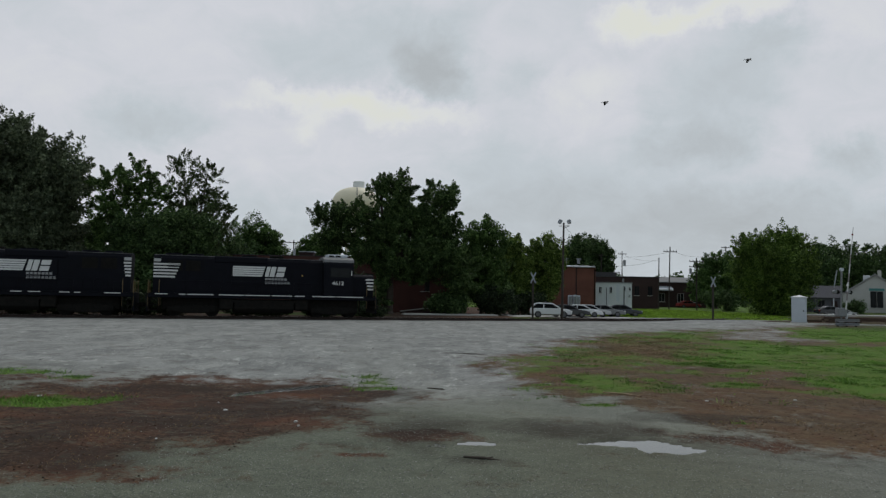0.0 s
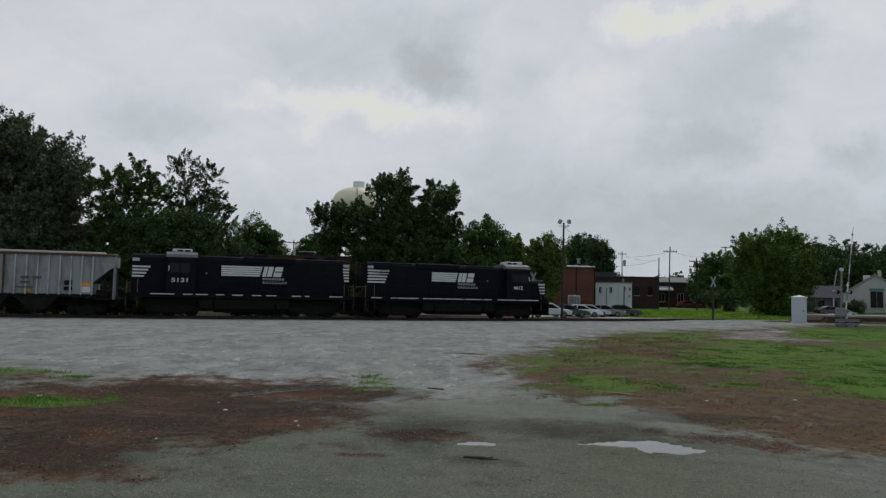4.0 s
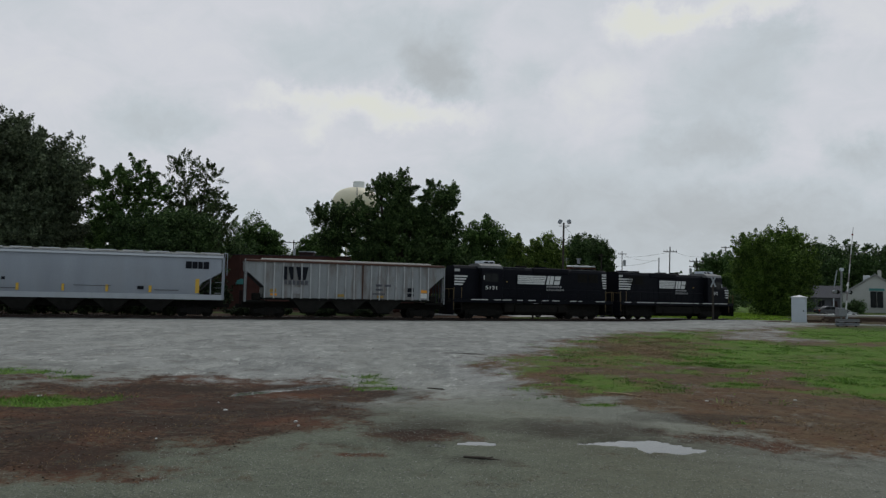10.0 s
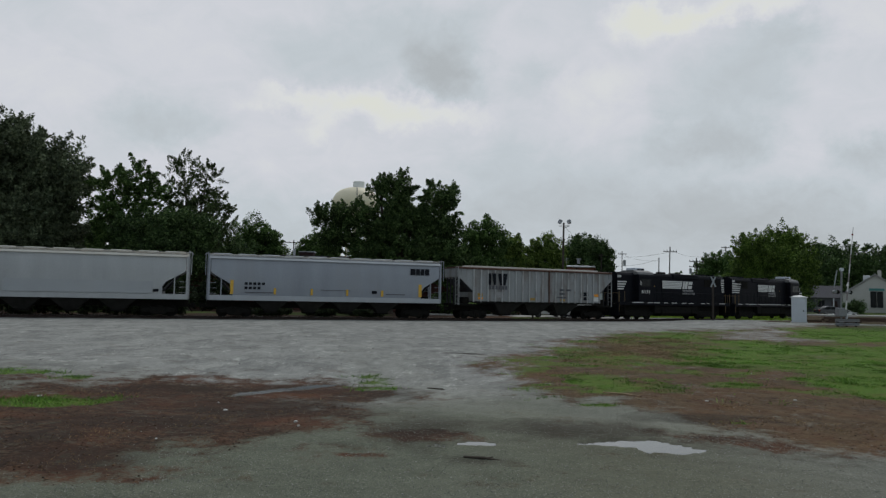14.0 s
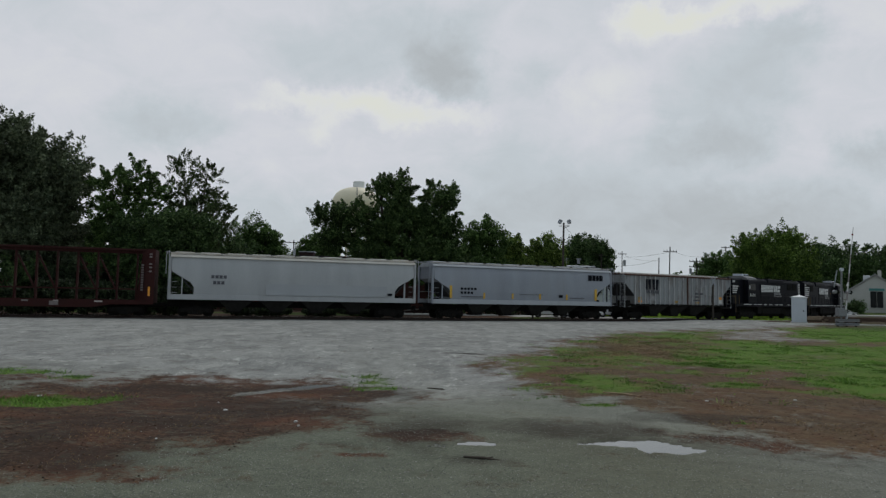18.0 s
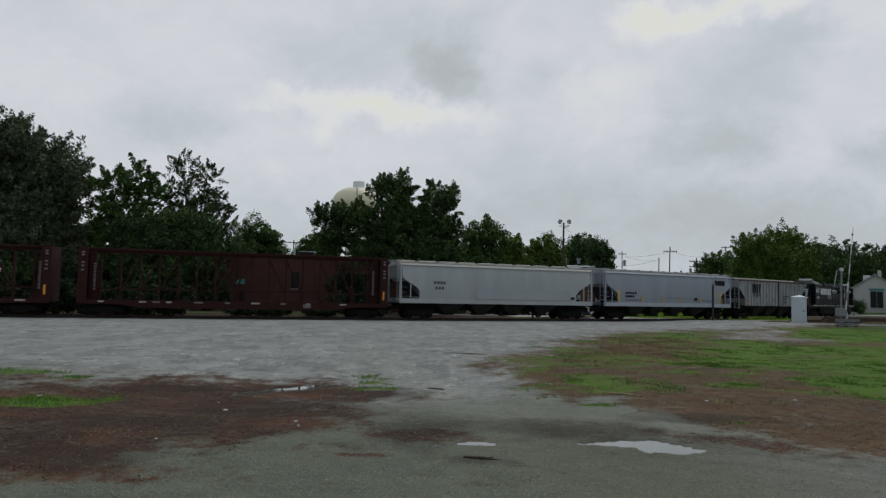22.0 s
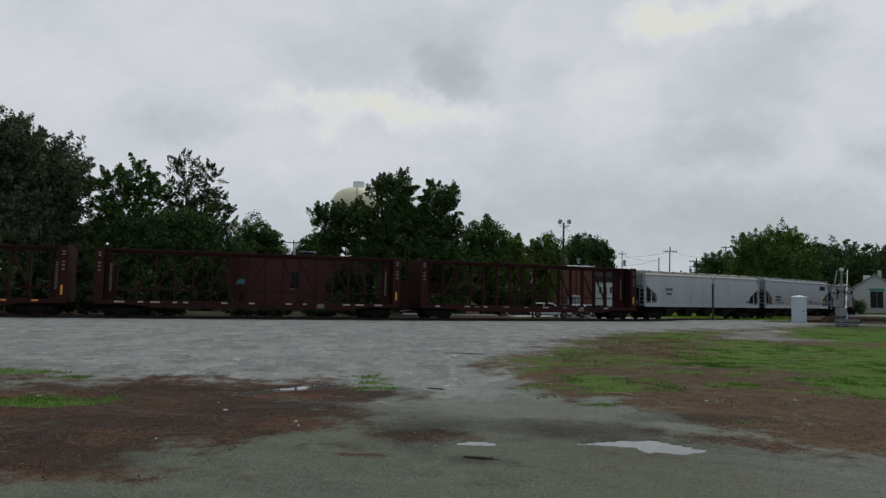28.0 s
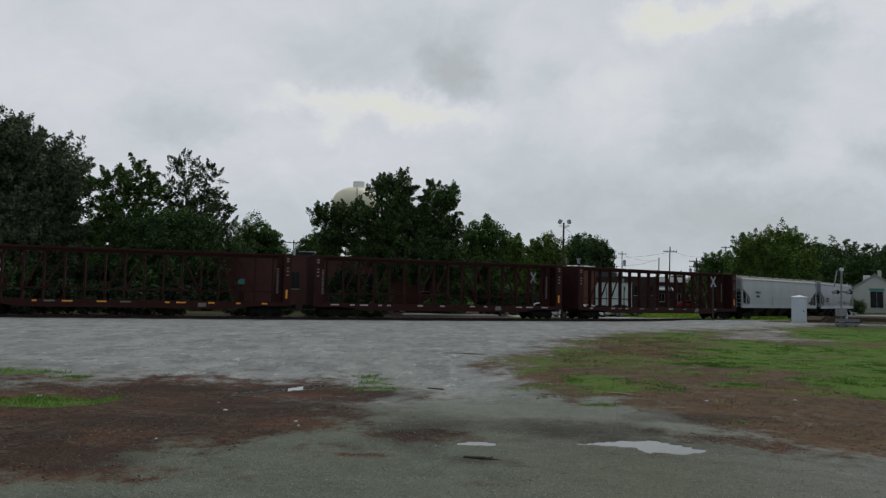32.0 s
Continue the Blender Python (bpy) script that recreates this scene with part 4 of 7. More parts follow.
    bars("sill_stripe", car, M_WHITE, -1.521, [(p, q, 1.66, 1.725) for p, q in dashes])
    # long-hood end and short-hood end stripes
    z0 = 2.95
    for e in (-1, 1):
        low = (not high_nose and e == 1)
        zz, top, edge = (2.3, 4, front - 0.11) if low else (z0, 5 if e * f < 0 else 4, 8.29)
        for k in range(top):
            if low:
                ln = 0.5 + 0.06 * k
            elif high_nose:
                ln = 0.38 + 0.04 * k if e > 0 else 0.85 + 0.14 * k
            else:
                ln = 1.55 + 0.09 * k
            z = zz + (0.24 if not low else 0.27) * k
            xs = sorted((e * edge, e * (edge - ln)))
            part("end_stripe", boxes((xs[0], xs[1], -0.955, -0.922, z, z + 0.13)), M_WHITE, car)
        if not low:
            xs = sorted((e * edge, e * (edge - 0.5)))
            part("number_board", boxes((xs[0], xs[1], -0.96, -0.925, 4.15, 4.38)), M_GREYBOARD, car, "pale number board")
    bx0, run = (-2.0, 1.95) if not high_nose else (-1.35, 2.6)   # where the banner begins, and its length
    for k in range(5):
        z = 3.2 + 0.165 * k
        part("banner_stripe", prism([(bx0 - 0.5, z), (bx0 + run - 0.05 * (4 - k), z), (bx0 + run + 0.05 - 0.05 * (4 - k), z + 0.13), (bx0 - 0.5, z + 0.13)], "y", -1.012, -1.0), M_WHITE, car)
    part("banner_panel", boxes((bx0 - 0.55, bx0 + run + 2.05, -1.0, -0.9, 2.55, 4.1)), M_BLACK, car)
    e0 = bx0 + run
    slanted(car, M_WHITE, -1.0, [[(e0 + 0.86 * (u - e0), v) for u, v in q] for q in [[(e0, 3.2), (e0 + 0.34, 3.2), (e0 + 0.56, 4.0), (e0 + 0.22, 4.0)], [(e0 + 0.42, 3.2), (e0 + 0.86, 3.2), (e0 + 1.08, 4.0), (e0 + 0.64, 4.0)],
                                 [(e0 + 1.0, 3.2), (e0 + 1.72, 3.2), (e0 + 1.82, 3.56), (e0 + 1.1, 3.56)], [(e0 + 1.12, 3.64), (e0 + 1.84, 3.64), (e0 + 1.94, 4.0), (e0 + 1.22, 4.0)]]])
    bars("lettering_bar", car, M_WHITE_DULL, -1.0, [(e0 + 0.05 + 0.25 * k, e0 + 0.24 + 0.25 * k, 2.93, 3.1) for k in range(7)] + [(e0 + 0.05 + 0.25 * k, e0 + 0.24 + 0.25 * k, 2.64, 2.82) for k in range(8)])
    if high_nose:
        for y in (-1.05, 1.05):
            lamp = part("ditch_light", boxes((-8.76, -8.68, y - 0.14, y + 0.14, 1.42, 1.68), (-8.98, -8.76, y - 0.14, y - 0.12, 1.42, 1.68), (-8.98, -8.76, y + 0.12, y + 0.14, 1.42, 1.68), (-8.98, -8.76, y - 0.14, y + 0.14, 1.66, 1.68)), M_UNDER, car)
            part("lens", rods(((-8.80, y, 1.55), (-8.78, y, 1.55), 0.09), n=12), M_LAMP, lamp, "clear lamp lens")
        words("road_number", "5131", 0.44, M_WHITE, car, -5.5, -1.508, 2.62, 1.5, 0.006)
    else:
        words("road_number", "4612", 0.44, M_WHITE, car, 5.3, -1.508, 2.66, 1.1, 0.006)
    part("marker_light", boxes((2.9 * f, 3.0 * f, -0.95, -0.92, 3.3, 3.42)), M_OCHRE, car)
    return car


M_LAMP = material("clear_lamp_lens", (0.55, 0.55, 0.52), 0.15, 0, 0.1, 5, 40, 0.0, spec=0.7)
M_GRAB = material("dull_yellow_rail", (0.13, 0.09, 0.035), 0.6, 0, 0.2, 5, 40, 0.0)
M_GREYBOARD = material("number_board_white", (0.4, 0.4, 0.4), 0.5, 0, 0.2, 5, 40, 0.0)
M_WHITE_DULL = material("dull_white_lettering", (0.26, 0.26, 0.265), 0.6, 0, 0.2, 5, 40, 0.0)


def covered_hopper(name, place, half, paint, roof_paint, label, slope=1.75, sill_paint=None):
    """A smooth-sided covered hopper with sloped ends, roof hatches and four bays."""
    car = empty(name)
    tagged(car, label, "covered hopper", "covered hopper cars")
    h = half
    out = [(-h + 0.12, 4.55), (h - 0.12, 4.55), (h - 0.12, 3.45), (h - 0.5, 3.2), (h - slope + 0.25, 2.62), (h - slope, 2.25), (h - slope, 1.64), (-h + slope, 1.64), (-h + slope, 2.25), (-h + slope - 0.25, 2.62), (-h + 0.5, 3.2), (-h + 0.12, 3.45)]
    bm = prism(out, "y", -1.52, 1.52)
    # round the sides: drawn in towards roof and sill
    for z in (2.0, 2.4, 2.8, 3.2, 3.6, 3.9, 4.15, 4.35):
        bmesh.ops.bisect_plane(bm, geom=bm.verts[:] + bm.edges[:] + bm.faces[:], plane_co=(0, 0, z), plane_no=(0, 0, 1))
    for v in bm.verts:
        s = 1 if v.co.y > 0 else -1
        q = (v.co.z - 3.1) / 1.45
        v.co.y = s * (1.585 - 0.17 * abs(q) ** 2.4 * (1.0 if q > 0 else 0.55))
    bm.normal_update()
    for fc in bm.faces:
        fc.smooth = abs(fc.normal.y) > 0.6
    for ed in bm.edges:
        ed.smooth = all(fc.smooth for fc in ed.link_faces)
    part("body", bm, paint, car)
    roof = [(-1.42, 4.5), (-1.58, 4.53), (-1.50, 4.64), (-0.95, 4.82), (0, 4.88), (0.95, 4.82), (1.50, 4.64), (1.58, 4.53), (1.42, 4.5)]
    part("roof", prism(roof, "x", -h, h), roof_paint, car)
    n = 10
    for k in range(n):
        x = -h + 1.0 + (2 * h - 2.0) * k / (n - 1)
        hatch = part("roof_hatch", boxes((x - 0.72, x + 0.72, -0.42, 0.42, 4.86, 4.99), bevel=0.04), roof_paint, car)
        part("hatch_latch", boxes((x + 0.78, x + 0.88, -0.62, 0.62, 4.84, 5.0)), M_UNDER, hatch)
    for y in (-1.15, 1.15):
        part("running_board", boxes((-h, h, y - 0.16, y + 0.16, 4.84, 4.89)), M_HOPPER_ROOF, car)
    part("side_sill", boxes((-h, h, -1.55, -1.47, 1.29, 1.68), (-h, h, 1.47, 1.55, 1.29, 1.68), bevel=0.01), sill_paint or paint, car)
    part("center_sill", boxes((-h - 0.1, h + 0.1, -0.3, 0.3, 0.72, 1.2)), M_UNDER, car)
    for e in (-1, 1):
        part("end_platform", boxes((e * h - 0.02 if e < 0 else h - slope - 0.2, e * h + 0.02 if e > 0 else -h + slope + 0.2, -1.45, 1.45, 1.2, 1.34)), M_UNDER, car)
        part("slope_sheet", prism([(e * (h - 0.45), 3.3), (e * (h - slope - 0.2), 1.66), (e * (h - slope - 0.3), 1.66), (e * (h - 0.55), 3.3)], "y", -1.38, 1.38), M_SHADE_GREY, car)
        for y in (-1.51, 1.51):
            part("corner_post", boxes((e * h - 0.07, e * h + 0.07, y - 0.06, y + 0.06, 1.3, 4.55)), paint, car)
        part("end_brace", boxes((e * (h - 0.9) - 0.04, e * (h - 0.9) + 0.04, -1.55, -1.48, 1.6, 3.0)), paint, car)
        lad = [((e * (h - 0.02), -1.56, z), (e * (h - 0.55), -1.56, z), 0.013) for z in np.arange(1.8, 3.0, 0.42)]
        part("side_ladder", rods(*lad, n=6), paint, car)
        lad = [((e * (h + 0.10), -1.4, z), (e * (h + 0.10), -0.9, z), 0.02) for z in np.arange(1.5, 4.8, 0.4)]
        part("end_ladder", rods(*lad, ((e * (h + 0.10), -1.42, 1.3), (e * (h + 0.10), -1.42, 5.0), 0.03), ((e * (h + 0.10), -0.88, 1.3), (e * (h + 0.10), -0.88, 5.0), 0.03), n=6), paint, car)
        part("end_cage", rods(((e * h, -1.5, 4.88), (e * (h + 0.28), -1.5, 4.9), 0.03), ((e * (h + 0.28), -1.5, 4.9), (e * (h + 0.28), -1.5, 3.2), 0.03), ((e * (h + 0.28), 1.5, 4.9), (e * (h + 0.28), -1.5, 4.9), 0.03), n=6), paint, car)
        part("brake_gear", boxes((e * (h - 1.1) - 0.25, e * (h - 1.1) + 0.25, -0.9, 0.2, 1.36, 1.85), bevel=0.05), M_UNDER, car)
        coupler(car, e * (h + 0.1), e)
    for k in range(4):
        x = (k - 1.5) * (2 * h - 6.6) / 4
        w = (2 * h - 6.6) / 8
        bm = bmesh.new()
        lo = [bm.verts.new((x + a * 0.38, b * 0.45, 0.42)) for a, b in ((-1, -1), (1, -1), (1, 1), (-1, 1))]
        hi = [bm.verts.new((x + a * w, b * 1.4, 1.5)) for a, b in ((-1, -1), (1, -1), (1, 1), (-1, 1))]
        for i in range(4):
            bm.faces.new((lo[i], lo[(i + 1) % 4], hi[(i + 1) % 4], hi[i]))
        bm.faces.new(lo[::-1])
        bm.faces.new(hi)
        bmesh.ops.recalc_face_normals(bm, faces=bm.faces[:])
        bay = part("discharge_bay", bm, M_BAY, car)
        part("outlet_gate", boxes((x - 0.5, x + 0.5, -0.6, 0.6, 0.3, 0.43), bevel=0.02), M_UNDER, bay)
    for e in (-1, 1):
        truck(car, place, e * (h - 2.0), 0.42, 1.78)
    return car


M_BAY = material("grimy_bay_grey", (0.035, 0.034, 0.032), 0.9, 0, 0.3, 2, 30, 0.2, (0.018, 0.016, 0.014), 0.6, spec=0.1)
# grimy car grey, darkened to paint the shade under the sloped ends
M_SHADE_GREY = material("shaded_end_sheet_grey", (0.055, 0.055, 0.06), 0.85, 0, 0.25, 2, 30, 0.1, (0.03, 0.025, 0.02), 0.6, spec=0.1)
M_BLOTCH = material("repainted_grey_patch", (0.352, 0.366, 0.386), 0.6, 0, 0.12, 0.5, 25, 0.04, (0.37, 0.38, 0.39), 0.9)


def ribbed_hopper(name, place, half, label):
    """An older covered hopper with outside posts and straight slope sheets."""
    car = empty(name)
    tagged(car, label, "covered hopper", "covered hopper cars")
    h = half
    cut = h - 1.45
    out = [(-h + 0.05, 4.42), (h - 0.05, 4.42), (h - 0.05, 3.65), (cut, 2.45), (cut, 1.55), (-cut, 1.55), (-cut, 2.45), (-h + 0.05, 3.65)]
    part("body", prism(out, "y", -1.45, 1.45), M_NW, car)
    xs = [-cut + 0.04 + (2 * cut - 0.08) * k / 19 for k in range(20)]
    for k, x in enumerate(xs):
        for y in (-1.5, 1.5):
            part("side_post", boxes((x - 0.05, x + 0.05, y - 0.06, y + 0.06, 1.5, 4.42)), M_RUST if k == 11 and y < 0 else M_NW_POST, car)
    for e in (-1, 1):
        part("side_post", boxes((e * (h - 0.35) - 0.04, e * (h - 0.35) + 0.04, -1.52, -1.44, 3.85, 4.42)), M_NW, car)
    part("top_chord", boxes((-h, h, -1.57, -1.43, 4.36, 4.50), (-h, h, 1.43, 1.57, 4.36, 4.50)), M_RUST, car, "rust-stained top chord")
    part("roof", prism([(-1.45, 4.45), (-0.9, 4.58), (0.9, 4.58), (1.45, 4.45)], "x", -h, h), M_RUST, car, "rust-stained roof")
    part("roof_trough", boxes((-h + 1.3, h - 0.9, -0.5, 0.5, 4.55, 4.72), bevel=0.04), M_HOPPER_ROOF, car)
    part("bottom_chord", boxes((-cut, cut, -1.55, -1.40, 1.38, 1.56), (-cut, cut, 1.40, 1.55, 1.38, 1.56)), M_UNDER, car)
    part("center_sill", boxes((-h - 0.1, h + 0.1, -0.3, 0.3, 0.72, 1.25)), M_UNDER, car)
    for e in (-1, 1):
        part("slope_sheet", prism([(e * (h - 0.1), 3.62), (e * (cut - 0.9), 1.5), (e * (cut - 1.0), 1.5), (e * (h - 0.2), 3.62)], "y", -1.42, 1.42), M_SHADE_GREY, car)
        part("end_platform", boxes((min(e * h, e * (cut - 0.3)), max(e * h, e * (cut - 0.3)), -1.4, 1.4, 1.15, 1.32)), M_UNDER, car)
        part("end_ladder", rods(*[((e * (h + 0.02), -1.45, z), (e * (h + 0.02), -0.95, z), 0.02) for z in np.arange(1.3, 4.6, 0.4)], ((e * (h + 0.02), -1.46, 1.2), (e * (h + 0.02), -1.46, 4.6), 0.03), ((e * (h + 0.02), -0.94, 1.2), (e * (h + 0.02), -0.94, 4.6), 0.03),
                                ((e * (h - 0.05), -1.5, 1.2), (e * (h - 0.05), -1.5, 4.4), 0.035), n=6), M_NW, car)
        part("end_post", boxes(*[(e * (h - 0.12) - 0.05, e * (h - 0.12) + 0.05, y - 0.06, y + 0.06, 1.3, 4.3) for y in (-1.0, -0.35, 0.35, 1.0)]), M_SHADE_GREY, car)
        part("brake_gear", boxes((e * (cut + 0.5) - 0.3, e * (cut + 0.5) + 0.3, -1.1, 0.1, 1.33, 1.9), bevel=0.05), M_UNDER, car)
        coupler(car, e * (h + 0.1), e)
    for k in range(3):
        x = (k - 1) * 3.15
        bm = bmesh.new()
        lo = [bm.verts.new((x + a * 0.5, b * 0.6, 0.40)) for a, b in ((-1, -1), (1, -1), (1, 1), (-1, 1))]
        hi = [bm.verts.new((x + a * 1.55, b * 1.38, 1.5)) for a, b in ((-1, -1), (1, -1), (1, 1), (-1, 1))]
        for i in range(4):
            bm.faces.new((lo[i], lo[(i + 1) % 4], hi[(i + 1) % 4], hi[i]))
        bm.faces.new(lo[::-1])
        bm.faces.new(hi)
        bmesh.ops.recalc_face_normals(bm, faces=bm.faces[:])
        bay = part("discharge_bay", bm, M_BAY, car)
        part("outlet_gate", boxes((x - 0.55, x + 0.55, -0.7, 0.7, 0.3, 0.42), bevel=0.02), M_UNDER, bay)
    for e in (-1, 1):
        truck(car, place, e * (h - 1.9), 0.42, 1.78)
    y = -1.452
    # the dark two-block emblem, a row of number bars, lettering bars, notices
    x0 = -5.4
    slanted(car, M_LETTER_DARK, -1.565, [[(x0 + 0.66 * (u - x0), v - 0.2) for u, v in q] for q in ([(x0, 3.2), (x0 + 0.4, 3.2), (x0 + 0.4, 4.25), (x0, 4.25)], [(x0 + 0.5, 4.25), (x0 + 1.15, 4.25), (x0 + 1.15, 3.2), (x0 + 0.85, 3.2)],
                                      [(x0 + 1.45, 4.25), (x0 + 2.05, 4.25), (x0 + 2.1, 3.2), (x0 + 1.75, 3.2)], [(x0 + 2.25, 4.25), (x0 + 2.95, 4.25), (x0 + 2.65, 3.2), (x0 + 2.3, 3.2)])])
    bars("lettering_bar", car, M_GREYLETTER, -1.565, [(x0 + 0.05 + 0.33 * k, x0 + 0.27 + 0.33 * k, 2.62, 2.95) for k in range(6)])
    bars("notice", car, M_WHITE_DULL, -1.565, [(x0 + 0.75, x0 + 1.4, 1.9, 2.4)])
    bars("lettering_bar", car, M_GREYLETTER, -1.565, [(2.2, 2.75, 2.62, 2.8), (2.95, 3.5, 2.62, 2.8), (2.2, 2.8, 2.28, 2.44), (1.9, 3.0, 1.95, 2.05)])
    bars("data_panel", car, M_LETTER_DARK, -1.5, [(5.0, 5.55, 2.2, 2.55), (5.0, 5.55, 1.8, 2.1)])
    bars("yellow_tag", car, M_OCHRE, -1.5, [(-6.45, -5.95, 1.98, 2.25), (-1.0, -0.45, 1.7, 1.92), (2.35, 2.9, 1.68, 1.86)])
    bars("orange_tag", car, M_ORANGE, -1.5, [(6.2, 6.75, 2.15, 2.4), (-6.4, -5.9, 1.72, 1.9)])
    bars("white_tag", car, M_WHITE, -1.5, [(6.2, 6.75, 1.7, 2.1)])
    return car


def centerbeam_car(name, place, half, label, tag_mat):
    """A lumber flat car: deck, end bulkheads, and a tall open truss along its middle."""
    car = empty(name)
    tagged(car, label, "flat car", "red centerbeam flat cars")
    h = half
    part("deck", boxes((-h, h, -1.40, 1.40, 0.98, 1.12)), M_BEAM, car)
    for y in (-1.45, 1.45):
        part("side_sill", prism([(-h, 1.18), (h, 1.18), (h, 0.88), (h - 3.0, 0.84), (h - 4.2, 0.62), (-h + 4.2, 0.62), (-h + 3.0, 0.84), (-h, 0.88)], "y", y - 0.05, y + 0.05), M_BEAM, car)
    part("center_sill", boxes((-h - 0.1, h + 0.1, -0.3, 0.3, 0.66, 1.0)), M_UNDER, car)
    part("top_chord", boxes((-h, h, -0.36, 0.36, 4.93, 5.08), (-h + 0.3, h - 0.3, -0.12, 0.12, 4.72, 4.94), bevel=0.01), M_BEAM, car)
    n = 17
    for k in range(1, n):
        x = -h + 2 * h * k / n
        part("truss_post", prism([(x - 0.06, 1.1), (x + 0.06, 1.1), (x + 0.06, 4.75), (x - 0.06, 4.75)], "y", -0.18, 0.18), M_BEAM, car)
    for k in range(2, n - 2):
        x0, x1 = -h + 2 * h * k / n + 0.1, -h + 2 * h * (k + 1) / n - 0.1
        if k in (5, 6, 9, 12):
            continue
        a, b = ((x0, 0, 2.0), (x1, 0, 4.4)) if k < n / 2 else ((x0, 0, 4.4), (x1, 0, 2.0))
        part("truss_diagonal", bar(bmesh.new(), a, b, 0.1, 0.12), M_BEAM, car)
    part("truss_rail", boxes((-h + 1.0, h - 1.0, -0.1, 0.1, 1.95, 2.05)), M_BEAM, car)
    for e in (-1, 1):
        x0, x1 = sorted((e * h, e * (h - 0.16)))
        b = part("bulkhead", boxes((x0, x1, -1.4, 1.4, 1.1, 5.02), bevel=0.02), M_BEAM, car)
        for z in np.arange(1.4, 4.9, 0.55):
            part("bulkhead_rib", boxes((*sorted((e * (h - 0.16), e * (h - 0.30))), -1.38, 1.38, z, z + 0.16)), M_BEAM, b)
        for y in (-1.38, 1.38):
            part("bulkhead_post", boxes((*sorted((e * (h + 0.01), e * (h - 0.62))), y - 0.07, y + 0.07, 1.1, 5.05)), M_BEAM, b)
        part("bulkhead_gusset", prism([(e * (h - 0.6), 1.12), (e * (h - 1.35), 1.12), (e * (h - 1.0), 4.9), (e * (h - 0.6), 4.9)], "y", -0.28, 0.28), M_BEAM, b)
        for z in np.arange(1.3, 4.9, 0.45):
            part("ladder_rung", rods(((e * (h + 0.05), -1.2, z), (e * (h + 0.05), -0.7, z), 0.02), n=6), M_BEAM, b)
        coupler(car, e * (h + 0.1), e)
        truck(car, place, e * (h - 1.95), 0.42, 1.78)
        bars("lettering_bar", car, M_GREYLETTER_LIGHT, -0.282, [(e * (h - 0.98) - 0.09, e * (h - 0.98) + 0.09, z, z + 0.13) for z in np.arange(1.9, 3.9, 0.19)])
        bars("lettering_bar", car, M_GREYLETTER_LIGHT, -1.452, [(e * (h - 0.30) - 0.1, e * (h - 0.30) + 0.1, z, z + 0.12) for z in (3.3, 3.6, 3.85, 4.4, 4.6)])
    bars("end_reflector", car, M_ORANGE, -1.456, [(h - 0.42, h - 0.27, 1.5, 2.2)])
    rs = random.Random(int(half * 10 + place))
    x = -h + 1.4
    while x < h - 1.5:
        w = rs.uniform(0.3, 0.75)
        part("sill_tag", boxes((x, x + w, -1.508, -1.5, 1.0, 1.12)), tag_mat if rs.random() < 0.75 else M_GREYLETTER_LIGHT, car)
        x += w + rs.choice((0.45, 0.9, 1.6, 2.4))
    part("data_plate", boxes((h - 7.0, h - 6.4, -1.51, -1.5, 0.75, 1.05), (h - 6.95, h - 6.45, -1.512, -1.508, 0.8, 1.0)), M_GREYLETTER_LIGHT, car)
    return car


M_GREYLETTER_LIGHT = material("chalky_lettering", (0.17, 0.145, 0.14), 0.7, 0, 0.3, 6, 50, 0.0)
M_TAG_PALE = material("pale_tag", (0.38, 0.33, 0.31), 0.6, 0, 0.3, 6, 50, 0.0)

TRAIN = []   # (car, place in the train, half distance between its trucks)
lead = locomotive("locomotive", -13.75, False, "black diesel locomotive with white stripes and low nose, leading the train")
TRAIN.append((lead, -13.75, 5.2))
second = locomotive("locomotive", -31.85, True, "black diesel locomotive with high nose, coupled cab to the rear")
TRAIN.append((second, -31.85, 5.2))
ribbed = ribbed_hopper("ribbed_hopper_car", -49.55, 8.35, "weathered grey ribbed covered hopper with rust-stained roof")
TRAIN.append((ribbed, -49.55, 6.45))
# the sill's lighter grey paints in the light on its upright face
grey_hopper = covered_hopper("covered_hopper_car", -69.0, 9.5, M_HOPPER, M_HOPPER_PALE, "smooth pale grey covered hopper with yellow marks", 1.75, M_HOPPER_PALE)
TRAIN.append((grey_hopper, -69.0, 7.5))
bars("yellow_mark", grey_hopper, M_YELLOW, -1.60, [(-7.92, -7.68, 1.79, 2.87), (7.5, 7.78, 1.79, 2.87), (-4.6, -4.42, 1.79, 2.3), (-1.67, -1.5, 1.79, 2.3), (1.24, 1.42, 1.79, 2.3), (4.2, 4.4, 1.79, 2.3)])
bars("emblem_block", grey_hopper, M_LETTER_DARK, -1.60, [(6.75, 7.18, 3.66, 4.2), (7.24, 7.6, 3.66, 4.2), (7.66, 7.98, 3.66, 4.2), (8.04, 8.44, 3.66, 4.2)])
bars("data_panel", grey_hopper, M_LETTER_DARK, -1.60, [(3.4, 3.85, 2.0, 2.25)])
for row, z in enumerate((2.52, 2.18)):
    bars("lettering_bar", grey_hopper, M_LETTER_DARK, -1.60, [(-6.85 + 0.33 * k, -6.62 + 0.33 * k, z, z + 0.2) for k in range(5 - row)])
bars("lettering_bar", grey_hopper, M_GREYLETTER, -1.60, [(-6.8, -4.6, 1.9, 1.96), (4.6, 6.3, 1.95, 2.01), (-0.9, 1.6, 2.2, 2.24)])
beige_hopper = covered_hopper("covered_hopper_car", -89.75, 9.75, M_HOPPER_BEIGE, M_HOPPER_ROOF, "smooth off-white covered hopper with dusty roof and repainted grey patch")
TRAIN.append((beige_hopper, -89.75, 7.75))
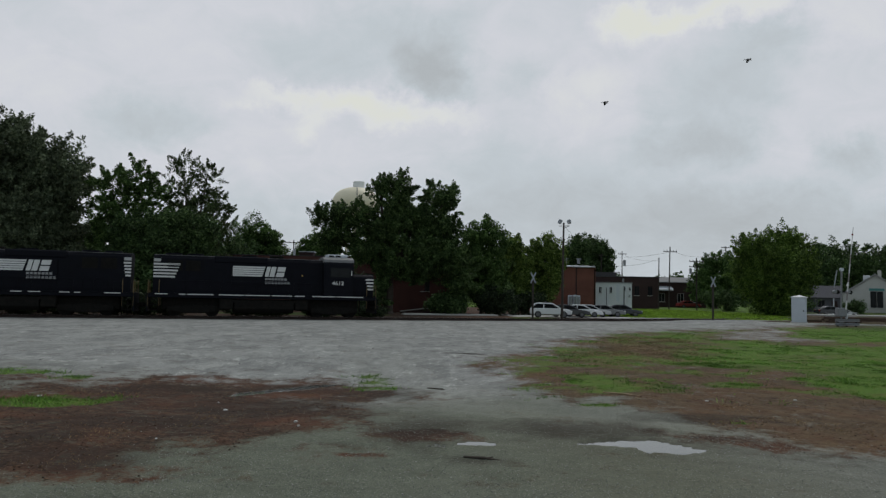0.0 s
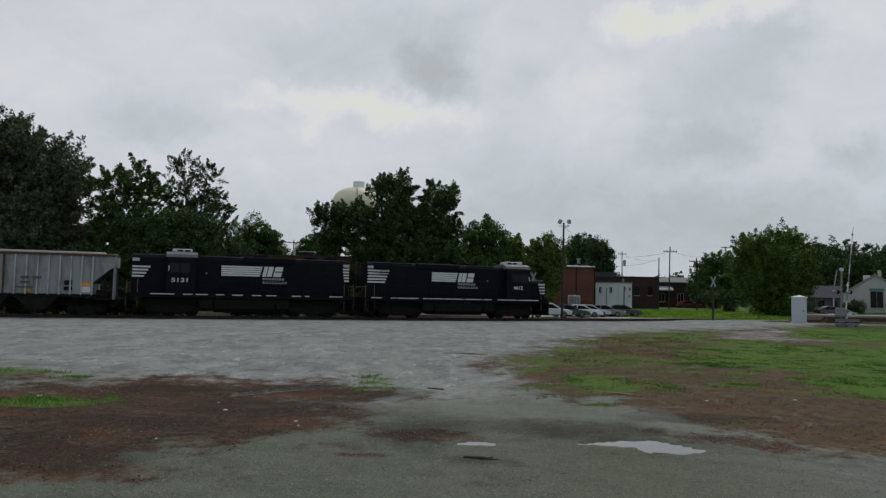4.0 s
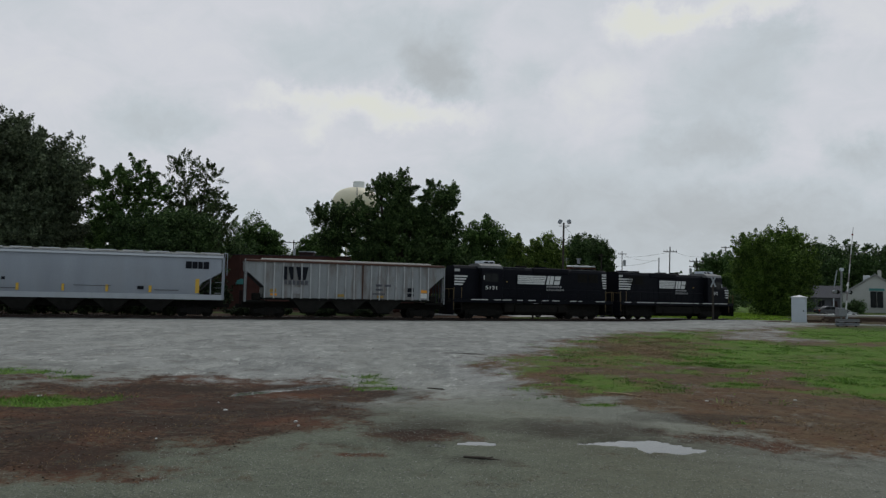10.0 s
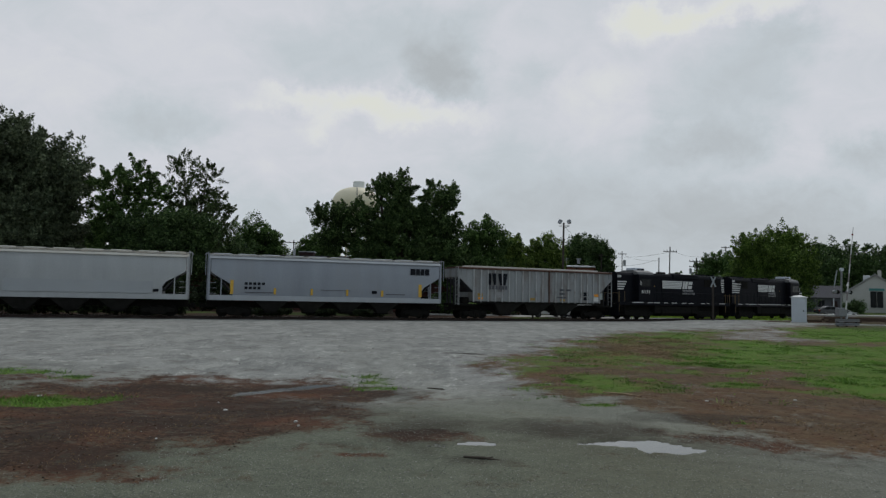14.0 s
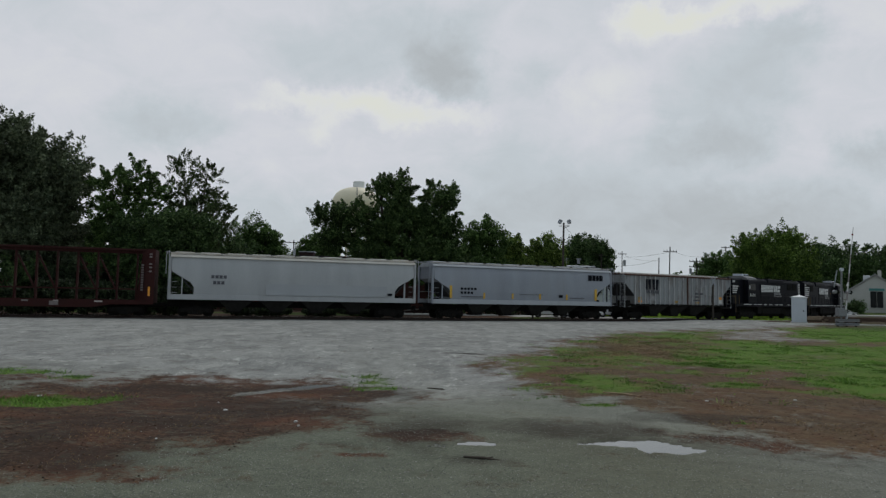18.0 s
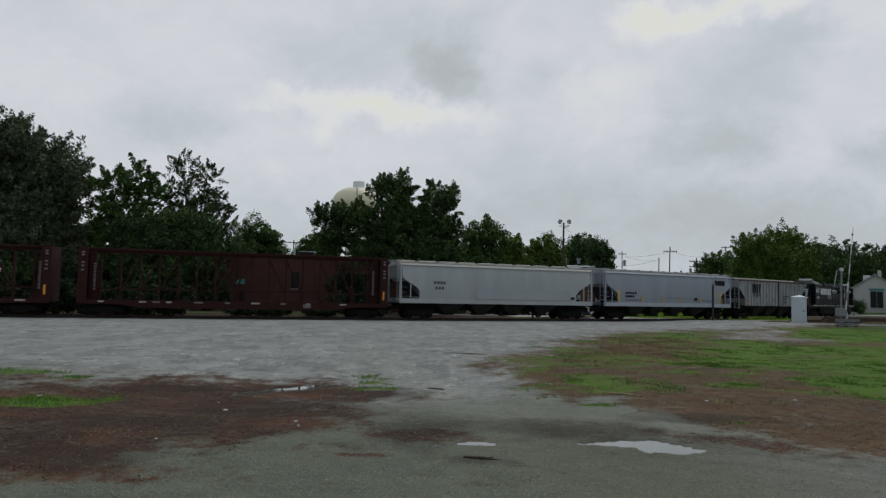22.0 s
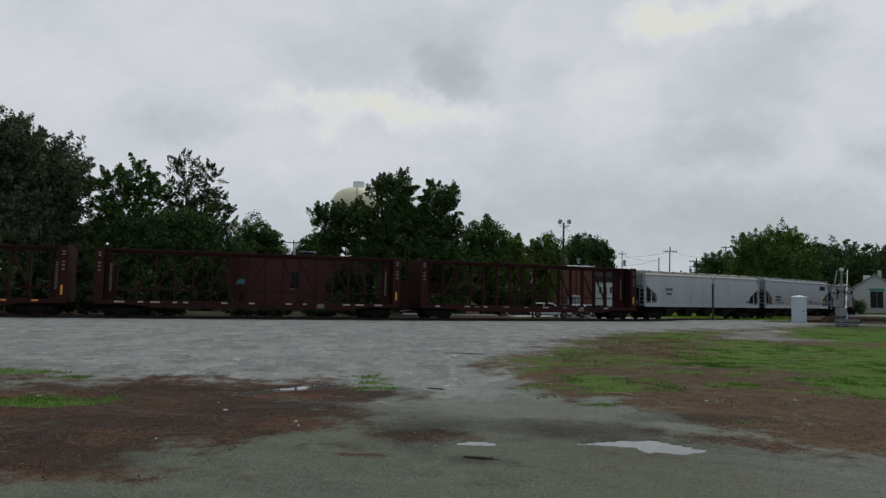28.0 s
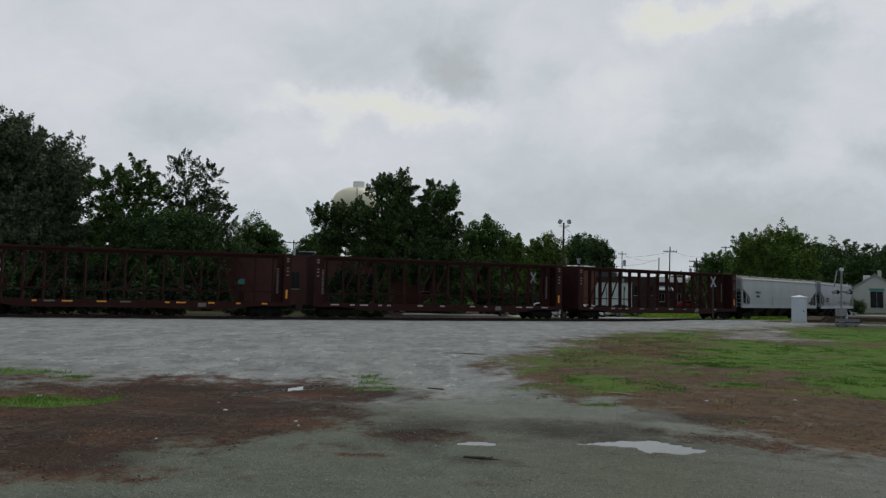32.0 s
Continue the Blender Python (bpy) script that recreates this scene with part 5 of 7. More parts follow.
part("repainted_patch", boxes((-2.6, 7.3, -1.592, -1.56, 1.72, 2.62)), M_BLOTCH, beige_hopper, "blue-grey repainted patch")
bars("lettering_bar", beige_hopper, M_GREYLETTER, -1.60, [(-6.75 + 0.3 * k, -6.52 + 0.3 * k, 2.95, 3.2) for k in range(4)] + [(-6.6 + 0.3 * k, -6.37 + 0.3 * k, 2.5, 2.75) for k in range(3)])
bars("data_panel", beige_hopper, M_LETTER_DARK, -1.60, [(7.35, 7.75, 1.85, 2.05)])
for k, (mat, lab) in enumerate(((M_TAG_PALE, "oxide-red centerbeam flat car, empty, with pale tags"), (M_TAG_PALE, "oxide-red empty centerbeam flat car with open truss"), (M_ORANGE, "oxide-red empty centerbeam flat car with orange reflectors"))):
    at = -112.2 - 25.1 * k
    TRAIN.append((centerbeam_car("centerbeam_flat_car", at, 11.7, lab, mat), at, 9.75))
# ---- trees ----
def leaf_sprays(rs, centres, radii, per, size, axes=None, reach=1.0):
    """Leaves in loose sprays, each drawn out along its axis: three corners for each leaf."""
    n = len(centres) * per
    c = np.repeat(centres, per, 0)
    r = np.repeat(radii, per, 0)
    d = rs.normal(size=(n, 3))
    d /= np.linalg.norm(d, axis=1)[:, None] + 1e-9
    off = d * (r * rs.uniform(0.15, 1.0, n) ** 0.6)[:, None] * np.array([1, 1, 0.8])
    if axes is not None:
        ax = np.repeat(axes, per, 0)
        f = rs.uniform(-0.8, reach, n)
        off = off * np.clip(0.95 - 0.45 * f, 0.15, 1)[:, None] + ax * (r * f)[:, None]
    c = c + off
    u = rs.normal(size=(n, 3))
    u /= np.linalg.norm(u, axis=1)[:, None] + 1e-9
    w = np.cross(u, rs.normal(size=(n, 3)))
    w /= np.linalg.norm(w, axis=1)[:, None] + 1e-9
    s = size * rs.uniform(0.6, 1.35, n)[:, None]
    u, w = u * s, w * s * 0.8
    return np.stack([c + u, c - 0.55 * u + w, c - 0.55 * u - w], 1)


def leaf_mesh(name, q, mat):
    """One small face for each leaf or blade."""
    me = bpy.data.meshes.new(name)
    n, k = q.shape[:2]
    me.vertices.add(k * n)
    me.vertices.foreach_set("co", q.reshape(-1))
    me.loops.add(k * n)
    me.loops.foreach_set("vertex_index", np.arange(k * n))
    me.polygons.add(n)
    me.polygons.foreach_set("loop_start", np.arange(0, k * n, k))
    me.update()
    me.materials.append(mat)
    return me


def tree(name, label, x, y, z, lobes, clumps, per, leaf, mat, trunk=0.3, seed=1, clump_r=0.9, fork=0.35, category="tree", group="", reach=0.95):
    """A trunk with limbs into each lobe of the crown; lobes are (dx, dy, height, rx, rz) from the foot."""
    rs = np.random.RandomState(seed)
    t = tagged(empty(name, x, y, z), label, category, group)
    top = max(q[2] for q in lobes)
    vol = np.array([q[3] * q[3] * q[4] for q in lobes]) ** 0.75
    share = np.maximum(8, (clumps * 1.55 * vol / vol.sum()).astype(int))
    cs, rr, axs = [], [], []
    for q, k in zip(lobes, share):
        d = rs.normal(size=(k, 3))
        d /= np.linalg.norm(d, axis=1)[:, None]
        rad = rs.uniform(0.0, 1.0, k) ** 0.42 * rs.uniform(0.85, 1.12, k)
        p = d * rad[:, None] * np.array([q[3], q[3] * 0.9, q[4]]) + np.array(q[:3])
        p[:, 2] = np.maximum(p[:, 2], 0.35)
        cs.append(p)
        rr.append(clump_r * rs.uniform(0.5, 1.15, k))
        o = d + np.array([0, 0, 0.7]) + 0.4 * rs.normal(size=(k, 3))
        axs.append(o / np.linalg.norm(o, axis=1)[:, None])
    cs, rr, axs = np.concatenate(cs), np.concatenate(rr), np.concatenate(axs)
    crown = new("crown", leaf_mesh("crown", leaf_sprays(rs, cs, rr, int(per * 3.9), leaf * 0.56, axs, reach), mat))
    crown.parent = t
    crown["kind"] = "stuff"
    bm = bmesh.new()
    h = top * fork
    rod(bm, (0, 0, -0.1), (0.1, 0, h), trunk, 9, trunk * 0.75)
    rod(bm, (0, 0, -0.15), (0, 0, 0.35), trunk * 1.5, 9, trunk)
    part("trunk", bm, M_BARK, t)
    for q in lobes:
        if q[2] < h * 1.05:
            continue
        bm = bmesh.new()
        mid = (q[0] * 0.45 + rs.uniform(-0.3, 0.3), q[1] * 0.45, h + (q[2] - h) * 0.5)
        rod(bm, (0.1, 0, h * 0.93), mid, trunk * 0.62, 7, trunk * 0.42)
        end = (q[0], q[1], q[2] + q[4] * 0.3)
        rod(bm, mid, end, trunk * 0.42, 6, trunk * 0.14)
        for k in range(4):
            a = rs.normal(size=3) * np.array([q[3], q[3], q[4]]) * 0.42
            f = rs.uniform(0.2, 0.9)
            s = [m_ + (e_ - m_) * f for m_, e_ in zip(mid, end)]
            rod(bm, s, (s[0] + a[0], s[1] + a[1], s[2] + abs(a[2])), trunk * 0.16, 5, trunk * 0.05)
        part("limb", bm, M_BARK, t)
    return t


def land(x, y):
    return float(height(np.array([float(x)]), np.array([float(y)]))[0])


def build_trees():
    g = "trees behind the railway"
    tree("tree", "huge dense dark green tree behind the railway", -48, 81, land(-48, 81),
         [(-5, 0, 12.0, 6.5, 6), (-3.2, 0, 17.6, 4.8, 4.8), (1.8, 1, 15.8, 4.4, 3.8), (3.9, 0, 13.4, 3.2, 3.6), (4.2, 0, 9.0, 2.5, 3.2), (0, -1, 8.5, 5.5, 4.5), (-11, 0, 13, 6, 6), (2.8, 0, 5.5, 3.4, 3.5)],
         1350, 24, 0.30, M_TREE_HAZY, 0.55, 11, 1.05, group=g, reach=1.5)
    tree("tree", "open-crowned dark green tree with sky showing through", -36.3, 81, land(-36, 81),
         [(0.7, 0, 15.2, 2.2, 2.2), (-2.1, 0, 13.9, 2.1, 2.3), (-3.3, 0, 11.2, 1.5, 1.7), (-1.2, 0, 11.8, 1.8, 1.5), (1.4, 0, 12.0, 1.8, 1.5), (2.6, 0, 13.6, 2.0, 2.2), (-1.6, 0, 9.8, 2.4, 2.0), (1.6, 0, 9.6, 2.6, 2.0), (0, 0, 6.6, 2.9, 2.2), (3.2, 0, 6.8, 2.2, 2.2), (-3.0, 0.5, 6.5, 2.0, 2.6), (-2.6, 0.5, 9.5, 1.6, 1.6)],
         280, 34, 0.21, M_TREE, 0.28, 12, 0.58, 0.4, group=g, reach=1.3)
    tree("tree", "thin-leaved olive green tree with twiggy top", -30.6, 85, land(-30, 85),
         [(-1.2, 0, 16.6, 2.2, 2.3), (1.9, 0, 15.9, 2.0, 2.0), (0.5, 0, 13.0, 3.2, 2.4), (0.8, 0, 11.0, 3.8, 2.2), (3.6, 0, 12.4, 1.5, 1.8), (-2.5, 0, 12.4, 1.8, 2.0), (2.9, 0, 9.6, 2.4, 2.0), (0, 0, 9.0, 3.3, 2.6), (0.5, 0, 5.5, 4.2, 3.0)],
         330, 26, 0.18, M_TREE_BROWN, 0.3, 13, 0.55, 0.4, group=g, reach=1.9)
    tree("tree", "dense dark green tree low behind the railway", -31.5, 79.5, land(-31, 79),
         [(0, 0, 7.2, 4.2, 2.6), (3.4, 0, 6.6, 2.6, 2.2), (-3.5, 0, 5.6, 3.2, 2.6), (0.4, 0, 9.3, 3.2, 2.0), (3.5, 0, 8.8, 2.4, 1.9), (-3.4, 0, 8.6, 2.6, 2.0)], 420, 20, 0.26, M_TREE_DARK, 0.3, 14, 0.95, group=g)
    tree("tree", "dark dense tree filling the gap behind others", -37.5, 93, land(-37, 93), [(0, 0, 6.5, 4.0, 3.2), (-2.5, 0, 8.6, 2.4, 2.0), (-8.8, 0, 8.4, 2.4, 3.0), (2.0, 0, 9.4, 3.0, 2.4), (5.6, 0, 9.6, 2.6, 2.4), (3.0, 0, 6.4, 3.0, 2.8), (9.0, 0, 6.5, 4.0, 3.4)], 420, 20, 0.3, M_TREE_DARK, 0.3, 24, 1.1, group=g)
    tree("tree", "rounded mid green tree in the distance", -27.6, 103, land(-27, 103),
         [(-0.6, 0, 10.4, 2.5, 2.4), (2.2, 0, 9.4, 1.9, 2.0), (-1.8, 0, 7.4, 2.8, 2.4), (3.6, 0, 7.0, 2.0, 2.0), (0.5, 0, 5, 4.0, 3), (0.8, 0, 7.6, 3.0, 2.4)], 340, 24, 0.25, M_TREE, 0.3, 15, 0.9, group=g)
    tree("tree", "far rounded green tree beyond the brick building", -23.8, 132, land(-24, 132),
         [(0, 0, 10.3, 2.9, 2.3), (-2, 0, 8, 2.6, 2.6), (2.6, 0, 8.2, 2.2, 2.2)], 130, 18, 0.36, M_TREE, 0.3, 16, 1.0, group=g)
    tree("tree", "broad old oak with open branching crown", -6.0, 80, land(-6, 80),
         [(0.6, 0, 13.9, 2.3, 2.2), (-1.3, 0, 13.9, 1.3, 1.8), (2.4, 0, 11.3, 1.6, 1.4), (4.9, 0, 13.2, 1.7, 2.1), (6.6, 0, 12.6, 1.4, 2.2), (7.0, 0, 9.2, 1.4, 2.2), (5.0, 0, 9.6, 2.4, 2.4), (1.0, 0, 9.6, 3.2, 2.8), (-3.9, 0, 11.15, 2.7, 1.7), (-7.2, 0, 10.9, 2.1, 1.3), (-6.4, 0, 7.8, 1.9, 1.4), (-2.6, 0, 7.0, 2.8, 2.0), (-4.9, 0, 8.9, 2.6, 1.7), (2.5, 0, 6.0, 4.0, 2.2), (1.0, 0, 11.8, 2.4, 1.8), (4.8, 0, 7.4, 3.4, 2.2), (3.6, 0, 10.6, 2.0, 1.8), (-1.2, 0, 9.2, 2.4, 2.0), (6.4, 0, 6.2, 2.6, 2.2), (-0.6, -0.5, 4.6, 1.3, 2.6), (-0.9, -0.5, 2.2, 1.0, 2.0), (8.0, 0, 4.6, 2.2, 2.0), (3.4, 0, 4.4, 2.4, 1.2)],
         980, 32, 0.21, M_OAK, 0.5, 17, 0.64, 0.34, group=g, reach=1.35)
    tree("tree", "dark green tree with pointed top beside the oak", 4.8, 86, land(5, 86),
         [(0.3, 0, 10.0, 1.7, 1.8), (-1.5, 0, 8.4, 1.9, 1.8), (1.6, 0, 8.4, 1.7, 1.8), (0, 0, 5.8, 3.2, 2.4), (0, 0, 3.4, 3.4, 2.0), (-2.6, 0, 5.6, 1.8, 2.2), (1.4, -1, 2.2, 2.6, 1.6)], 330, 27, 0.23, M_TREE, 0.25, 18, 0.8, 0.3, group=g)
    tree("tree", "yellowish green tree behind the railway", 8.9, 90, land(9, 90),
         [(0, 0, 8.2, 1.5, 1.8), (-0.9, 0, 6.6, 1.6, 1.7), (1.1, 0, 6.2, 1.5, 1.7), (0, 0, 4.2, 2.4, 2.0), (0, -0.5, 2.6, 2.4, 1.7)], 230, 27, 0.22, M_TREE_YELLOW, 0.2, 19, 0.7, 0.3, group=g)
    tree("tree", "yellowish green rounded tree beside the parked cars", 13.1, 92, land(13, 92),
         [(0.2, 0, 8.2, 1.9, 2.0), (-1.4, 0, 7.2, 1.5, 1.7), (1.7, 0, 7.0, 1.4, 1.8), (0, 0, 5.0, 2.6, 2.2), (0, 0, 2.8, 2.2, 1.6)], 210, 27, 0.22, M_TREE_YELLOW, 0.22, 20, 0.75, 0.3, group=g)
    tree("tree", "large dark rounded tree behind the brick buildings", 28.0, 140, land(28, 140),
         [(0, 0, 10.6, 3.8, 3.4), (3.9, 0, 10.4, 2.0, 3.2), (-3.2, 0, 9.0, 2.6, 2.6), (4.4, 0, 6.6, 2.0, 3.4), (0, 0, 6.5, 4.6, 3.4)], 460, 26, 0.3, M_TREE_DARK, 0.4, 21, 1.1, group=g)
    h = "trees beyond the crossing"
    tree("tree", "dark green tree beyond the grass field", 55.0, 142, land(55, 142),
         [(0, 0, 9.0, 3.0, 2.6), (-2.4, 0, 7.4, 2.4, 2.4), (2.8, 0, 8.4, 2.6, 2.4), (0, 0, 4.6, 4.4, 3.6), (-3.0, 0, 3.4, 2.6, 2.8)], 260, 19, 0.34, M_TREE, 0.3, 22, 1.0, 0.3, group=h)
    tree("tree", "wide bushy green tree with spiky top, foliage to the ground", 48.3, 103, land(48, 103),
         [(-4.4, 0, 9.0, 1.3, 2.4), (-2.8, 0, 9.6, 1.4, 2.6), (-1.0, 0, 9.8, 1.5, 2.6), (0.9, 0, 10.4, 1.5, 2.8), (2.6, 0, 10.2, 1.4, 2.6), (4.0, 0, 9.0, 1.4, 2.4), (5.0, 0, 7.4, 1.4, 2.2), (-4.6, 0, 6.6, 1.5, 2.4), (4.9, 0, 5.4, 1.4, 2.2), (0, 0, 7.2, 4.4, 3.2), (0.6, 0, 4.6, 3.9, 2.8), (-2.6, 0, 4.4, 2.4, 2.4), (0.8, 0, 2.4, 2.8, 2.2), (-0.6, 0, 1.3, 2.2, 1.4), (2.2, 0, 1.3, 2.2, 1.4)],
         900, 30, 0.21, M_TREE_YELLOW_DARK, 0.35, 23, 0.9, 0.25, group=h, reach=1.5)
    for k, (x, y, r, hgt) in enumerate(((100, 190, 7, 16.8), (110, 200, 7.5, 19.2), (120, 205, 7, 18.6), (130, 208, 7.5, 18.8), (141, 212, 8, 19.2), (88, 205, 7, 14.5))):
        tree("tree", "distant dark green tree beyond the houses", x, y, land(x, y), [(0, 0, hgt - r * 0.5, r * 0.75, r * 0.6), (-r * 0.55, 0, hgt - r, r * 0.6, r * 0.6), (r * 0.55, 0, hgt - r * 0.9, r * 0.6, r * 0.6), (0, 0, hgt * 0.45, r, hgt * 0.35)],
             130, 20, 0.5, M_TREE_DARK, 0.4, 40 + k, 1.5, group=h)
    # undergrowth at the foot of the trees, mostly in the shade-darkened leaf
    s = "shrubs along the railway"
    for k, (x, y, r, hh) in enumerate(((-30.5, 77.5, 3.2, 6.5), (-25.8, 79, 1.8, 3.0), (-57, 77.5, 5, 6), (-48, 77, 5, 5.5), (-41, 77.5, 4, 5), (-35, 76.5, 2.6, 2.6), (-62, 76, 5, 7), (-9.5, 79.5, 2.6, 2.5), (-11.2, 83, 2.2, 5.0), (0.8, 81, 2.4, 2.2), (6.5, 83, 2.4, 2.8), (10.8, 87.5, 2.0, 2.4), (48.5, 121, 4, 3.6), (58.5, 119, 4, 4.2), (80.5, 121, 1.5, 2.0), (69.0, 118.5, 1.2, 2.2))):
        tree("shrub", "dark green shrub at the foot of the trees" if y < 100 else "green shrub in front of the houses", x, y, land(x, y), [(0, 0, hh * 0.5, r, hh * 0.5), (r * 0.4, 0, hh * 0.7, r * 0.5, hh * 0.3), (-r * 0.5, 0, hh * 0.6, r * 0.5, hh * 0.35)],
             80, 18, 0.25, (M_SHRUB_SHADED if y < 100 else M_TREE_DARK) if k % 3 else M_TREE_DARK, 0.08, 60 + k, 0.8, 0.3, "shrub", s)
    # clumps added where deep shade lies behind the track, their leaves darkened for it
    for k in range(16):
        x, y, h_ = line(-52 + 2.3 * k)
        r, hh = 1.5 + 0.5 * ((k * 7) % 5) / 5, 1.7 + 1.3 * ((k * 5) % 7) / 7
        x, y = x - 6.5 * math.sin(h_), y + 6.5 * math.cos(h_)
        tree("shrub", "undergrowth close behind the railway, leaves darkened for shade", x, y, land(x, y), [(0, 0, hh * 0.45, r, hh * 0.5), (r * 0.4, 0, hh * 0.7, r * 0.5, hh * 0.3), (-r * 0.5, 0, hh * 0.6, r * 0.5, hh * 0.35)],
             60, 16, 0.20, M_SHRUB_SHADED, 0.06, 90 + k, 0.6, 0.3, "shrub", s)
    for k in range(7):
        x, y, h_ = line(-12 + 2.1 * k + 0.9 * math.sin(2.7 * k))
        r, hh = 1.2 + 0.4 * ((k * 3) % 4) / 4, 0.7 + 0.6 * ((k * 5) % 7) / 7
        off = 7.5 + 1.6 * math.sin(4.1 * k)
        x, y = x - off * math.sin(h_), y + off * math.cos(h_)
        tree("shrub", "low weeds behind the railway, leaves darkened for shade", x, y, land(x, y), [(0, 0, hh * 0.4, r, hh * 0.5), (r * 0.6, 0, hh * 0.5, r * 0.6, hh * 0.4)], 40, 16, 0.16, M_SHRUB_SHADED, 0.04, 190 + k, 0.4, 0.3, "shrub", s)
    # the far woods along the horizon
    rs = np.random.RandomState(5)
    cs, rr = [], []
    for k in range(520):
        a = radians(rs.uniform(-45, 45))
        d = rs.uniform(300, 420)
        top = 8.5 + 3.0 * math.sin(a * 23) + 1.5 * math.sin(a * 61 + 1)
        for _ in range(3):
            cs.append((d * math.sin(a), d * math.cos(a), rs.uniform(0.5, top)))
            rr.append(rs.uniform(2.0, 3.6))
    woods = new("far_woods", leaf_mesh("far_woods", leaf_sprays(rs, np.array(cs), np.array(rr), 30, 0.8), M_TREE_DARK))
    tagged(woods, "low dark line of distant woods", "woods", "", "stuff")


M_TREE_YELLOW_DARK = leaf_material("leaf_bush_green", (0.039, 0.0726, 0.0155), (0.162, 0.2401, 0.0496))
build_trees()


# ---- buildings ----
def wall_box(name, parent, x0, x1, y0, y1, z0, z1, mat, label=""):
    return part(name, boxes((x0, x1, y0, y1, z0, z1)), mat, parent, label)


def window(parent, x, z, w, h, y, glass=None, frame_mat=None, name="window"):
    fr = part(name, boxes((x - w / 2 - 0.06, x + w / 2 + 0.06, y - 0.05, y + 0.02, z - 0.06, z), (x - w / 2 - 0.06, x + w / 2 + 0.06, y - 0.05, y + 0.02, z + h, z + h + 0.06),
                          (x - w / 2 - 0.06, x - w / 2, y - 0.05, y + 0.02, z, z + h), (x + w / 2, x + w / 2 + 0.06, y - 0.05, y + 0.02, z, z + h), (x - 0.025, x + 0.025, y - 0.04, y + 0.02, z, z + h)), frame_mat or M_CONCRETE, parent)
    part("pane", boxes((x - w / 2, x + w / 2, y - 0.02, y + 0.01, z, z + h)), glass or M_GLASS, fr)
    part("sill", boxes((x - w / 2 - 0.12, x + w / 2 + 0.12, y - 0.12, y + 0.02, z - 0.14, z - 0.06)), M_CONCRETE, fr)
    return fr


def build_brick_hall():
    z = land(-20, 88)
    b = tagged(empty("brick_hall", -23, 88, z), "long single-storey red brick industrial building behind the trees", "building")
    wall_box("wall", b, -32, 24.5, 0, 0.35, 0, 6.7, M_BRICK)
    wall_box("wall", b, -32, -31.65, 0.35, 16, 0, 6.7, M_BRICK)
    wall_box("wall", b, 24.15, 24.5, 0.35, 16, 0, 6.7, M_BRICK)
    wall_box("wall", b, -32, 24.5, 16, 16.35, 0, 6.7, M_BRICK)
    wall_box("roof", b, -31.6, 24.1, 0.4, 15.9, 6.3, 6.45, M_ROOFDARK)
    wall_box("parapet_cap", b, -32.05, 24.55, -0.05, 0.4, 6.7, 6.8, M_ROOFDARK)
    wall_box("roof_vent", b, 4.7, 6.5, 2.0, 3.2, 6.45, 7.35, M_BRICK_DARK)
    wall_box("vent_cap", b, 4.6, 6.6, 1.9, 3.3, 7.35, 7.45, M_ROOFWHITE)
    wall_box("chimney_pipe", b, 3.9, 4.15, 2.0, 2.25, 6.45, 7.7, M_ROOFWHITE)
    for x in np.arange(-30, 24, 4.6):
        wall_box("pilaster", b, x - 0.2, x + 0.2, -0.1, 0.0, 0, 6.6, M_BRICK)
    for x in (-28.0, -18.8, -13.2, 4.7, 13.9, 20.9):
        window(b, x, 2.7, 0.95, 1.95, 0, None, M_BRICK_DARK)
    aw = part("awning", prism([(-0.5, 3.05), (0, 3.75), (0, 3.05)], "x", -2.5, -1.6), M_TEAL, b, "faded teal awning")
    part("awning_lamp", boxes((-2.62, -2.5, -0.45, -0.1, 2.95, 3.3)), M_ALU, aw)
    wall_box("door", b, -2.55, -1.55, -0.04, 0.02, 0.1, 2.3, M_BRICK_DARK)
    # stepped entrance ramp with a pale coping
    r = part("ramp", prism([(18.0, 0), (23.6, 0), (23.6, 0.85), (18.0, 0.12)], "y", -3.4, -3.0), M_BRICK_DARK, b)
    part("ramp_coping", prism([(18.0, 0.125), (23.6, 0.855), (23.6, 0.97), (18.0, 0.24)], "y", -3.45, -2.95), M_CONCRETE, r)


M_BRICK_RED = material("orange_red_brick", (0.135, 0.052, 0.036), 0.9, 0, 0.3, 0.5, 18, 0.3, (0.085, 0.036, 0.028), 0.7)


